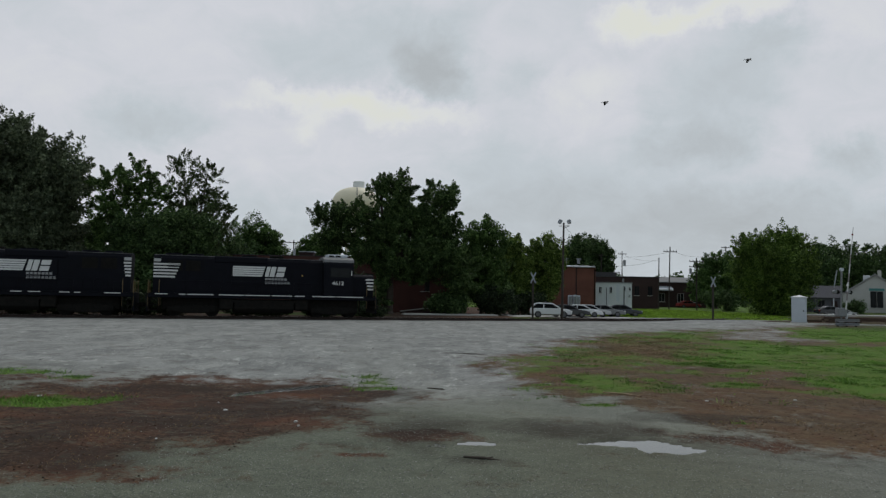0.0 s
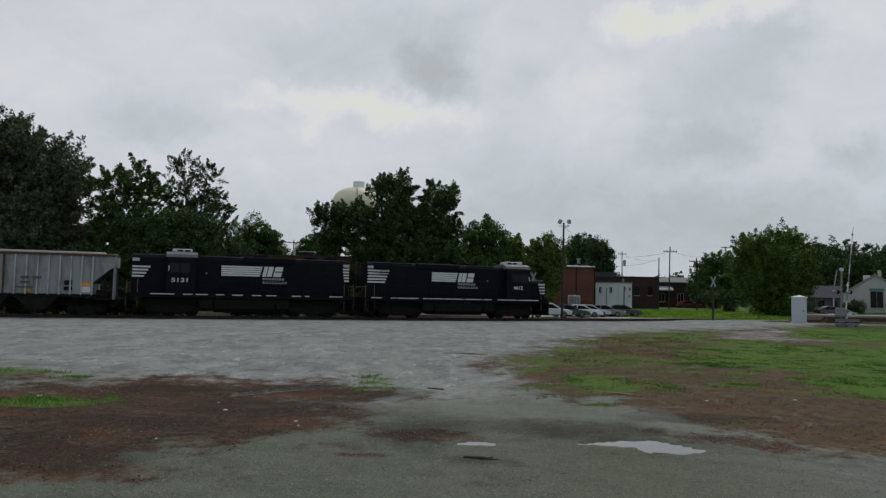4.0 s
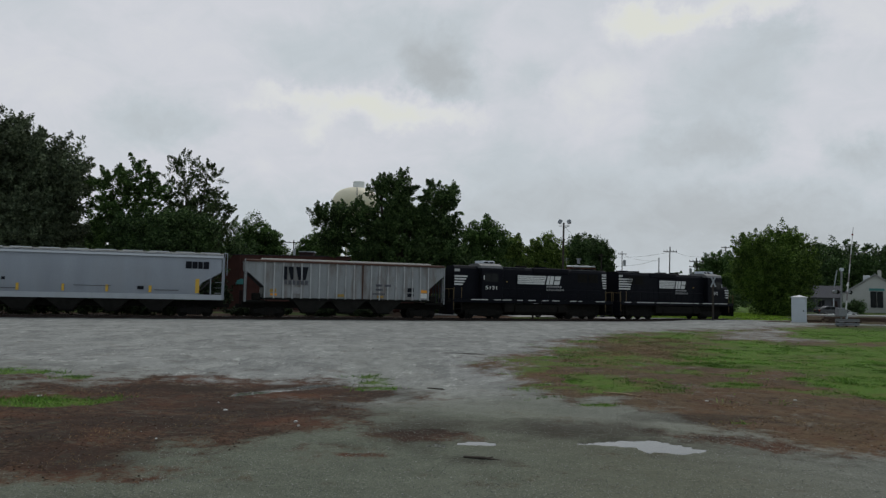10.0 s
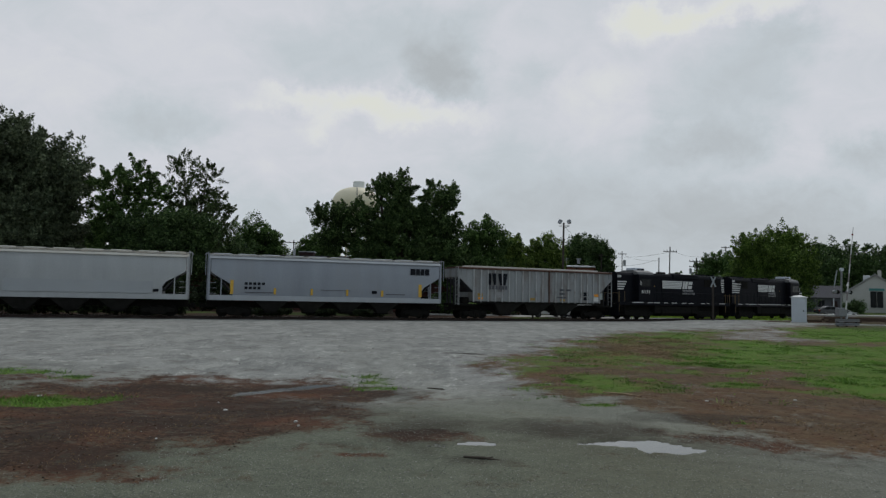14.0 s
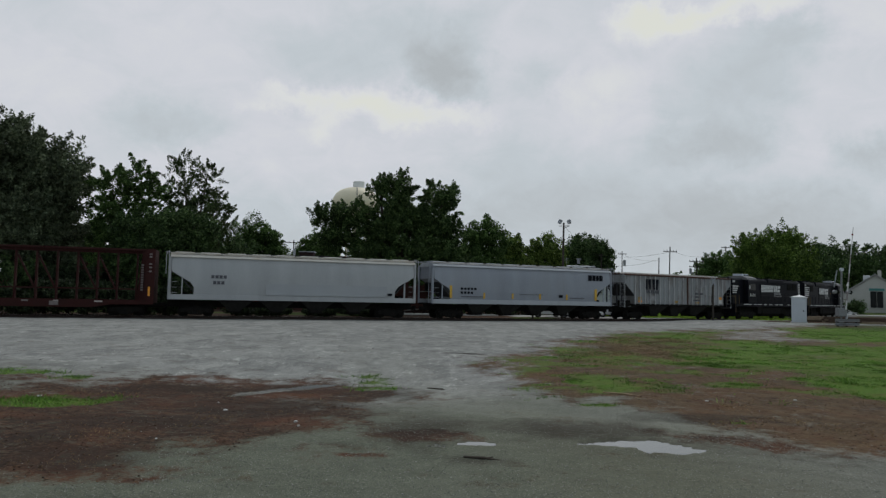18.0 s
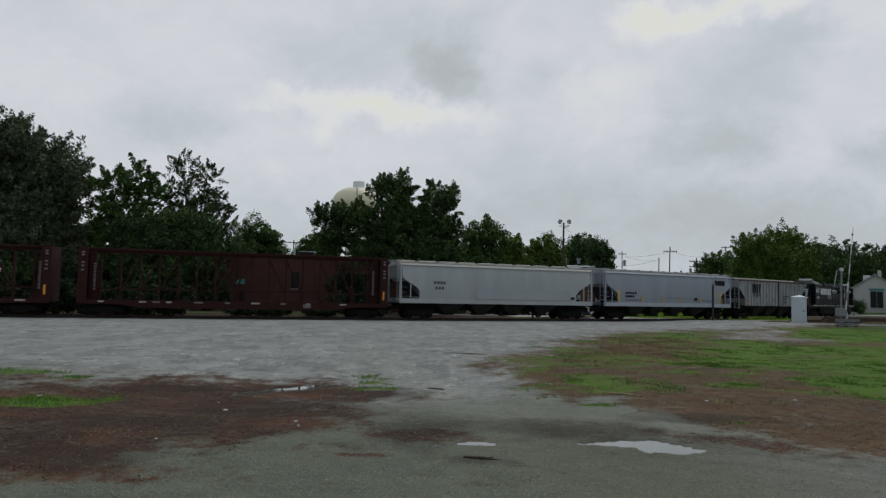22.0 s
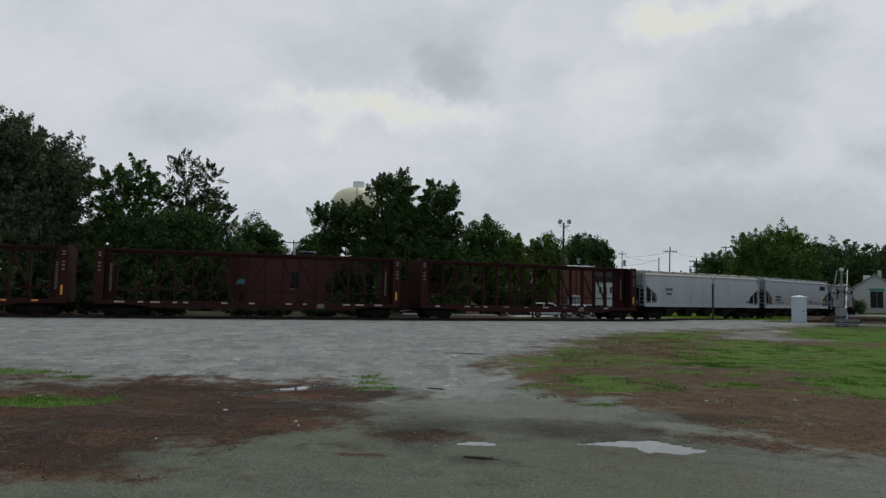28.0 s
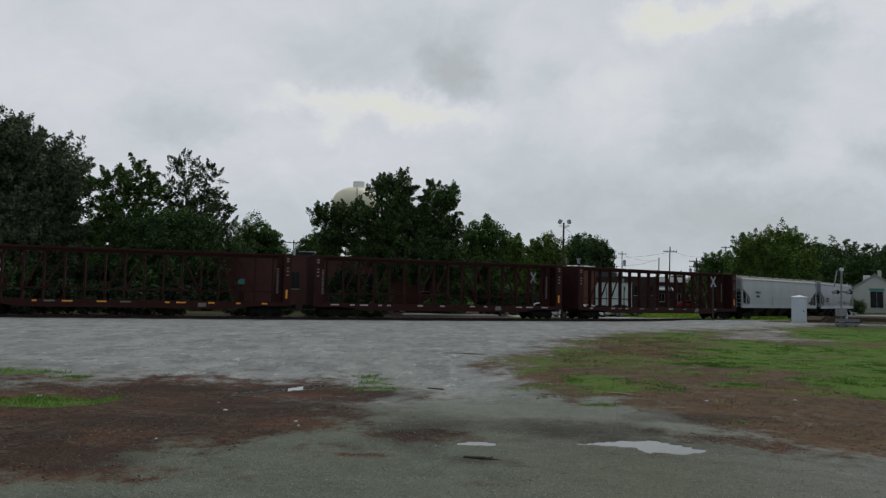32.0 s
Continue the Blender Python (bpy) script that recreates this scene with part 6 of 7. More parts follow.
def build_brick_corner():
    z = land(20, 112)
    b = tagged(empty("brick_shed", 20, 112, z), "tall red brick building with white metal roof edge", "building")
    wall_box("wall", b, -9, 4.27, 0, 0.35, -0.2, 6.75, M_BRICK_RED)
    wall_box("wall", b, 3.92, 4.27, 0.35, 12, -0.2, 6.75, M_BRICK_DARK)
    wall_box("wall", b, -9, -8.65, 0.35, 12, -0.2, 6.75, M_BRICK_RED)
    wall_box("wall", b, -9, 4.27, 12, 12.35, -0.2, 6.75, M_BRICK_RED)
    part("roof", prism([(-0.3, 6.75), (-0.3, 6.9), (6, 7.3), (12.5, 6.9), (12.5, 6.75)], "x", -9.2, 4.2), M_ROOFWHITE, b)
    for x in (-3, 0.5, 2.6):
        part("roof_vent", rods(((x, 5.5, 7.6), (x, 5.5, 8.3), 0.25), ((x, 5.5, 8.3), (x, 5.5, 8.45), 0.4), n=10), M_ALU, b)
    wall_box("pilaster", b, 1.1, 1.3, -0.06, 0, -0.2, 6.7, M_BRICK_DARK)
    wall_box("downpipe", b, 4.05, 4.17, -0.12, -0.01, -0.1, 6.6, M_UNDER)
    for x in (0.05, 0.75, 1.35):
        c = tagged(empty("utility_cabinet", 20 + x - 0.1, 110.6, z), "tall pale metal utility cabinet beside a brick wall", "cabinet", "utility cabinets")
        part("body", boxes((-0.27, 0.27, -0.3, 0.3, 0, 2.35 - 0.12 * abs(x - 0.7)), bevel=0.03), M_CABINET, c)
        part("door", boxes((-0.22, 0.22, -0.32, -0.3, 0.1, 2.1)), M_ALU, c)


def build_white_hall():
    z = land(27, 114)
    b = tagged(empty("white_hall", 27.6, 114, z), "low whitewashed building with small dark windows", "building")
    wall_box("wall", b, -3.3, 2.95, 0, 0.3, -0.3, 4.35, M_WHITEWALL)
    wall_box("wall", b, -3.3, -3.0, 0.3, 12, -0.3, 4.35, M_WHITEWALL)
    wall_box("wall", b, 2.65, 2.95, 0.3, 12, -0.3, 4.35, M_WHITEWALL)
    wall_box("roof", b, -3.4, 3.05, -0.15, 12.1, 4.355, 4.5, M_ALU)
    for x, zz, w, h in ((-2.15, 2.75, 0.4, 0.95), (-0.45, 2.75, 0.4, 0.95), (1.75, 3.2, 0.3, 0.6), (2.6, 3.2, 0.3, 0.5), (2.55, 2.2, 0.25, 0.3)):
        window(b, x, zz, w, h, 0, None, M_WHITEWALL)
    wall_box("door", b, 0.45, 0.95, -0.05, 0.01, 1.4, 4.1, M_CABINET)
    wall_box("downpipe", b, -1.2, -1.1, -0.1, -0.005, 0, 3.6, M_GREYLETTER)
    wall_box("pipe_stack", b, 1.6, 1.75, -0.12, -0.005, 0.2, 3.9, M_GREYLETTER)
    wall_box("vent_pipe", b, 1.55, 1.8, 0.4, 0.65, 4.5, 5.1, M_ALU)


def build_dark_hall():
    z = land(34, 128)
    b = tagged(empty("dark_brick_hall", 34, 128, z), "long low dark brick building with flat roof", "building")
    wall_box("wall", b, -10, 5.2, 0, 0.35, -0.4, 5.6, M_BRICK_DARK)
    wall_box("wall", b, 4.85, 5.2, 0.35, 14, -0.4, 5.6, M_BRICK_DARK)
    wall_box("roof", b, -10, 5.3, -0.1, 14, 5.605, 5.75, M_ROOFDARK)
    wall_box("roof_house", b, -6, -1.5, 4, 9, 5.75, 6.6, M_ROOFDARK)
    for x in (-1.5, 1.2, 3.6):
        window(b, x, 2.4, 0.8, 1.6, 0, None, M_BRICK_DARK)


def build_far_hall():
    z = land(50, 150)
    b = tagged(empty("brick_storefront", 50, 150, z), "distant brick storefront with white awning and grey metal roof", "building")
    wall_box("wall", b, -5.5, 6.0, 0, 0.35, -0.4, 5.2, M_BRICK_DARK)
    wall_box("wall", b, -5.5, -5.15, 0.35, 12, -0.4, 5.2, M_BRICK_DARK)
    part("roof", prism([(-0.3, 5.2), (-0.3, 5.35), (7, 6.6), (14, 5.35), (14, 5.2)], "x", -9, 6.2), M_SHINGLE_PALE, b)
    part("awning", prism([(-1.6, 3.5), (-1.6, 3.75), (0, 4.4), (0, 3.6)], "x", -5.3, -1.5), M_ROOFWHITE, b, "white awning")
    wall_box("sign_board", b, -5.2, -4.4, -0.1, 0.0, 4.45, 5.15, M_BLUE_SIGN, "blue sign board")
    for x in (-3.5, 0.5, 3.2):
        window(b, x, 1.2, 1.2, 1.7, 0)


M_BLUE_SIGN = material("blue_sign", (0.06, 0.14, 0.30), 0.5, 0, 0.1, 2, 30, 0.0)
M_SIDING = material("grey_siding", (0.085, 0.085, 0.095), 0.8, 0, 0.15, 1, 20, 0.1)
M_SHINGLE_PALE = material("weathered_grey_roofing", (0.17, 0.17, 0.17), 0.85, 0, 0.2, 1, 20, 0.2)
M_STUCCO = material("off_white_stucco", (0.46, 0.455, 0.425), 0.85, 0, 0.1, 0.8, 20, 0.1, (0.36, 0.355, 0.335), 0.4)
M_STUCCO_EDGE = material("pale_roof_edge", (0.33, 0.33, 0.32), 0.8, 0, 0.12, 0.8, 20, 0.1)
M_SHINGLE = material("grey_roof_shingle", (0.055, 0.055, 0.064), 0.9, 0, 0.2, 1, 20, 0.2)


def house(name, label, x, y, w, d, wall_h, roof_h, wall_mat, roof_mat, gable_front, rz=0):
    z = land(x, y) - 0.1
    b = tagged(empty(name, x, y, z, rz), label, "house")
    if gable_front:
        part("wall", prism([(-w / 2, 0), (w / 2, 0), (w / 2, wall_h), (0, wall_h + roof_h), (-w / 2, wall_h)], "y", 0, d), wall_mat, b)
        for s in (-1, 1):
            part("roof", prism([(s * (w / 2 + 0.3), wall_h - 0.12), (0, wall_h + roof_h + 0.1), (0, wall_h + roof_h + 0.26), (s * (w / 2 + 0.3), wall_h + 0.06)], "y", -0.35, d + 0.3), roof_mat, b)
    else:
        part("wall", boxes((-w / 2, w / 2, 0, d, 0, wall_h)), wall_mat, b)
        part("roof", prism([(-0.4, wall_h), (d / 2, wall_h + roof_h), (d + 0.4, wall_h)], "x", -w / 2 - 0.3, w / 2 + 0.3), roof_mat, b)
    return b


def build_houses():
    b = house("grey_house", "grey bungalow with dark shingle roof", 66.8, 126, 7.2, 8, 2.7, 2.2, M_SIDING, M_SHINGLE, False, -28)
    for x in (-2.0, 0.6):
        window(b, x, 1.0, 1.0, 1.2, 0, None, M_SIDING)
    part("porch_post", boxes((2.4, 2.6, -0.9, -0.7, 0, 2.6)), M_WHITEWALL, b)
    part("door", boxes((2.2, 3.1, -0.05, 0.02, 0, 2.1)), M_BRICK_DARK, b)
    b = house("white_house", "off-white stucco building with steep gable and teal trim", 79.6, 130, 10.5, 10, 3.4, 3.6, M_STUCCO, M_STUCCO_EDGE, True, -31)
    part("chimney", boxes((0.4, 1.0, 0.4, 1.0, 6.2, 7.9), bevel=0.03), M_STUCCO, b)
    part("roof_housing", boxes((-1.9, -0.8, 1.0, 2.2, 5.0, 7.0), bevel=0.03), M_WHITEWALL, b, "white boxed housing on the roof")
    window(b, 0.2, 1.0, 2.0, 3.0, 0)
    part("trim_band", boxes((-1.0, 1.4, -0.12, 0.0, 4.1, 4.55)), M_TEAL, b, "teal trim band over the window")
    part("porch_roof", boxes((2.2, 5.8, -2.0, 0.0, 2.9, 3.1)), M_STUCCO, b)
    for x in (2.5, 5.5):
        part("porch_post", boxes((x - 0.1, x + 0.1, -1.9, -1.7, 0, 2.9)), M_STUCCO, b)


def build_tower():
    x, y = -28.7, 230
    z = land(x, y) - 0.75
    t = tagged(empty("water_tower", x, y, z), "cream-painted water tower tank behind the trees", "water tower")
    bm = bmesh.new()
    prof = [(0.0, 26.0), (2.5, 26.2), (5.5, 27.6), (7.2, 29.6), (7.9, 32.0), (7.6, 33.4), (6.7, 35.0), (5.2, 36.2), (3.0, 36.95), (0.0, 37.1)]
    rings = [[bm.verts.new((r * math.cos(a), r * math.sin(a), h)) for a in np.linspace(0, 2 * math.pi, 32, endpoint=False)] for r, h in prof[1:-1]]
    for a, b in zip(rings, rings[1:]):
        for i in range(32):
            bm.faces.new((a[i], a[(i + 1) % 32], b[(i + 1) % 32], b[i]))
    bm.faces.new(rings[0][::-1])
    bm.faces.new(rings[-1])
    part("tank", bm, M_CREAM, t, smooth=True)
    part("vent_cap", rods(((0.7, 0, 36.8), (0.7, 0, 38.9), 1.9), ((0.7, 0, 38.9), (0.7, 0, 39.05), 2.0), n=24), M_CAPWHITE, t, "white cylindrical vent cap")
    bm = bmesh.new()
    pts = [(r * 1.01 * math.sin(0.15), -r * 1.01 * math.cos(0.15), h) for r, h in prof[3:-1]]
    for a, b in zip(pts, pts[1:]):
        rod(bm, a, b, 0.13, 6)
    part("ladder_pipe", bm, M_GREYLETTER, t)
    part("riser", rods(((0, 0, 0), (0, 0, 26.2), 1.2), n=20), M_CREAM, t)
    for k in range(6):
        a = k * math.pi / 3
        part("leg", rods(((8.2 * math.cos(a), 8.2 * math.sin(a), -0.2), (7.3 * math.cos(a), 7.3 * math.sin(a), 30.0), 0.4), n=10), M_CREAM, t)


for build in (build_brick_hall, build_brick_corner, build_white_hall, build_dark_hall, build_far_hall, build_houses, build_tower):
    build()


# ---- poles and wires ----
def utility_pole(x, y, top, arms, label, lean=0.0, wide=1.1):
    z = land(x, y)
    p = tagged(empty("utility_pole", x, y, z), label, "utility pole", "utility poles")
    part("pole", rod(bmesh.new(), (0, 0, -0.3), (lean, 0, top - z), 0.13, 10, 0.085), M_WOODPOLE, p)
    for a in arms:
        arm = part("crossarm", boxes((lean - wide, lean + wide, -0.14, -0.03, a - z - 0.06, a - z + 0.06)), M_WOODPOLE, p)
        for u in (-wide + 0.1, -wide * 0.45, wide * 0.45, wide - 0.1):
            part("insulator", rods(((lean + u, -0.08, a - z + 0.06), (lean + u, -0.08, a - z + 0.26), 0.05), n=6), M_UNDER, arm)
    return p


def wire(a, b, sag, r=0.015):
    bm = bmesh.new()
    pts = []
    for k in range(15):
        f = k / 14
        pts.append((a[0] + (b[0] - a[0]) * f, a[1] + (b[1] - a[1]) * f, a[2] + (b[2] - a[2]) * f - sag * 4 * f * (1 - f)))
    for p, q in zip(pts, pts[1:]):
        rod(bm, p, q, r, 4)
    return tagged(part("overhead_wire", bm, M_UNDER), "thin dark overhead wire between poles", "wire", "overhead wires")


def build_poles():
    p = utility_pole(38.4, 120, 10.9, (10.0,), "weathered wooden utility pole with one crossarm", 0.25, 1.15)
    part("insulator", rods(((0.25, 0, 10.2), (0.25, 0, 10.7), 0.08), n=6), M_UNDER, p)
    utility_pole(38.5, 126, 9.3, (), "bare wooden utility pole beside a brick building", 0.1)
    p = utility_pole(42.4, 118, 8.9, (8.3, 7.4), "wooden utility pole with two crossarms and a transformer", 0.0, 1.2)
    part("transformer", rods(((-1.0, -0.1, 6.2), (-1.0, -0.1, 7.1), 0.22), n=12), M_ALU, p)
    utility_pole(60.2, 150, 13.5, (13.2,), "tall dark wooden utility pole among trees", 0.0, 1.0)
    p = utility_pole(38.1, 150, 12.0, (11.4,), "distant wooden utility pole with transformers", 0.0, 0.9)
    part("transformer", rods(((0.5, -0.1, 8.6), (0.5, -0.1, 9.8), 0.3), n=12), M_ALU, p)
    utility_pole(30.3, 135, 10.4, (10.1,), "thin pale pole above a flat roof", 0.0, 0.4)
    utility_pole(-25.4, 120, 10.8, (10.3,), "wooden utility pole with crossarm behind the brick building", 0.0, 1.5)
    wire((38.6, 119.9, 10.3), (60.2, 149.9, 13.3), 1.6)
    wire((38.5, 120, 9.9), (30.4, 135, 10.0), 0.5)
    wire((38.6, 126, 9.0), (30.3, 135, 8.2), 0.6)
    wire((38.6, 126, 8.9), (38.1, 150, 11.4), 0.6)
    wire((42.4, 118, 8.3), (60.2, 150, 13.2), 0.8)
    wire((12.6, 73.8, 9.4), (30.3, 135, 10.1), 0.8)
    # floodlight pole beside the track
    z = land(12.5, 73.8)
    p = tagged(empty("floodlight_pole", 12.5, 73.8, z), "tall slim wooden pole with two floodlights beside the railway", "light pole")
    part("pole", rod(bmesh.new(), (0, 0, -0.3), (0.12, 0, 9.6 - z), 0.15, 10, 0.09), M_WOODPOLE, p)
    part("bracket", rods(((-0.42, 0, 9.25 - z), (0.75, 0, 9.3 - z), 0.035), ((0.12, 0, 9.0 - z), (0.72, 0, 9.3 - z), 0.03), n=6), M_ALU, p)
    for u, tilt in ((-0.28, 18), (0.68, -22)):
        f = part("floodlight", boxes((-0.19, 0.19, -0.2, 0.2, -0.18, 0.2), bevel=0.05), M_CABINET, p, "pale grey floodlight housing")
        f.matrix_basis = pose(u, -0.05, 9.7 - z, -25, tilt, 0)
        part("lens", boxes((-0.15, 0.15, -0.225, -0.205, -0.13, 0.15)), M_ALU, f)


build_poles()


# ---- signs and signals at the crossings ----
def crossbuck(x, y, label, back=False):
    z = land(x, y)
    c = tagged(empty("crossbuck_sign", x, y, z, 8), label, "railroad sign", "crossbuck signs")
    top = 3.72 - z
    part("post", boxes((-0.09, 0.09, -0.06, 0.06, -0.2, top - 0.1), bevel=0.01), M_WOODPOLE, c)
    for s in (-1, 1):
        b = part("blade", prism([(-0.6, -0.075), (0.6, -0.075), (0.6, 0.075), (-0.6, 0.075)], "y", -0.10 - 0.018 * (s > 0), -0.084 - 0.018 * (s > 0)), M_BUCK, c)
        b.matrix_basis = pose(0, 0, top, 0, 64 * s, 0)
    return c


M_BUCK = material("weathered_sign_white", (0.27, 0.29, 0.31), 0.6, 0, 0.15, 4, 40, 0.0)
crossbuck(9.25, 72.2, "weathered white crossbuck on a post behind the railway", True)
crossbuck(28.3, 74.0, "weathered grey crossbuck on a dark post in front of the railway", True)


def build_gate():
    x, y = 34.9, 62
    z = land(x, y)
    g = tagged(empty("crossing_signal", x, y, z), "silver crossing signal mast with flashers beside the road", "crossing signal")
    part("mast", rods(((0, 0, 0), (0.12, 0, 4.85), 0.075), n=12), M_ALU, g)
    part("base", boxes((-0.25, 0.25, -0.25, 0.25, 0.5, 0.62), (-0.15, 0.15, -0.15, 0.15, 0, 0.5), bevel=0.02), M_ALU, g)
    part("bell", rods(((0.12, -0.12, 4.95), (0.12, 0.1, 4.95), 0.16), n=16), M_CABINET, g, "round pale bell")
    part("flasher_arm", rods(((-0.75, -0.02, 3.0), (0.95, -0.02, 3.0), 0.04), n=8), M_UNDER, g)
    for u, w in ((-0.62, -1), (0.55, -1), (-0.2, 1), (0.95, 1)):
        l_ = part("flasher", rods(((u, w * 0.05, 2.95), (u, w * 0.16, 2.95), 0.15), ((u, w * 0.1, 3.0), (u, w * 0.34, 3.0), 0.155), n=14), M_UNDER if w > 0 else M_ALU, g)
        part("lens", rods(((u, w * 0.16, 2.95), (u, w * 0.17, 2.95), 0.12), n=14), M_RED, l_)
    # narrow sign blade seen edge-on
    s_ = part("edge_sign", boxes((-0.05, 0.05, -0.16, 0.16, -0.75, 0.75), bevel=0.01), M_BUCK, g)
    s_.matrix_basis = pose(-0.42, 0, 4.15, 0, 9, -29)
    part("gate_motor", boxes((-0.35, 0.4, -0.3, 0.3, 0.85, 1.6), bevel=0.05), M_ALU, g, "grey gate mechanism housing")
    part("counterweight", boxes((0.42, 0.56, -0.08, 0.08, 0.35, 1.2), bevel=0.02), M_CABINET, g)
    arm = empty("gate_arm")
    arm.parent = g
    arm.matrix_basis = pose(0.22, -0.36, 1.25)
    n = 9
    for k in range(n):
        a, b = 0.2 + 7.2 * k / n, 0.2 + 7.2 * (k + 1) / n
        w = 0.06 - 0.004 * k
        part("arm_stripe", boxes((-w, w, -0.03, 0.03, a, b)), M_WHITE if k % 2 == 0 or k > 5 else M_ARM_GREY, arm)
    part("tip_lamp", boxes((-0.07, 0.07, -0.05, 0.05, 6.7, 6.85)), M_RED, arm)
    # striped crash barrier in front
    c = tagged(empty("crash_barrier", x + 0.1, y - 0.8, land(x, y - 0.8)), "low galvanised crash barrier in front of the signal", "barrier")
    for zz in (0.22, 0.55):
        part("rail", prism([(-0.04, zz - 0.12), (0.0, zz - 0.06), (-0.04, zz), (0.0, zz + 0.06), (-0.04, zz + 0.12), (0.04, zz + 0.12), (0.04, zz - 0.12)], "x", -1.05, 1.05), M_ALU, c)
    for u in (-0.8, 0.0, 0.8):
        part("post", boxes((u - 0.07, u + 0.07, 0.04, 0.18, -0.1, 0.62)), M_UNDER, c)
    return arm


M_ARM_GREY = material("faded_red_stripe", (0.27, 0.23, 0.23), 0.6, 0, 0.15, 4, 40, 0.0)
GATE = build_gate()


def build_cabinet():
    x, y = 35.78, 71
    c = tagged(empty("signal_bungalow", x, y, land(x, y), -27), "pale grey metal signal cabinet with pyramid roof", "cabinet")
    h = 2.5
    part("body", boxes((-0.68, 0.68, -0.6, 0.6, 0.0, h), bevel=0.02), M_CABINET, c)
    bm = bmesh.new()
    v = [bm.verts.new((a * 0.8, b * 0.68, h)) for a, b in ((-1, -1), (1, -1), (1, 1), (-1, 1))]
    w = [bm.verts.new((a * 0.8, b * 0.68, h + 0.05)) for a, b in ((-1, -1), (1, -1), (1, 1), (-1, 1))]
    t = bm.verts.new((0, 0, h + 0.26))
    bm.faces.new(v[::-1])
    for i in range(4):
        bm.faces.new((v[i], v[(i + 1) % 4], w[(i + 1) % 4], w[i]))
        bm.faces.new((w[i], w[(i + 1) % 4], t))
    part("roof", bm, M_ROOFWHITE, c)
    d = part("door", boxes((-0.3, 0.55, -0.625, -0.6, 0.25, 2.2), bevel=0.01), M_CABINET, c)
    part("handle", boxes((0.36, 0.44, -0.66, -0.625, 1.1, 1.25)), M_UNDER, d)
    part("plinth", boxes((-0.78, 0.78, -0.66, 0.66, -0.25, 0.06)), M_CONCRETE, c)


build_cabinet()


# ---- parked cars ----
M_CARWHITE = material("white_car_paint", (0.66, 0.67, 0.68), 0.3, 0, 0.05, 1, 30, 0.0, spec=0.6)
M_CARSILVER = material("silver_car_paint", (0.42, 0.43, 0.44), 0.3, 0.4, 0.05, 1, 30, 0.0, spec=0.6)
M_CARGREY = material("grey_car_paint", (0.16, 0.165, 0.17), 0.3, 0.3, 0.05, 1, 30, 0.0, spec=0.6)
M_CARNAVY = material("navy_car_paint", (0.018, 0.022, 0.035), 0.25, 0.0, 0.05, 1, 30, 0.0, spec=0.7)
M_CARDARK = material("dark_slate_car_paint", (0.035, 0.038, 0.044), 0.25, 0.0, 0.05, 1, 30, 0.0, spec=0.7)
M_LAMPGLASS = material("clear_lamp_glass", (0.5, 0.5, 0.5), 0.1, 0, 0.1, 4, 30, 0.0, spec=0.8)


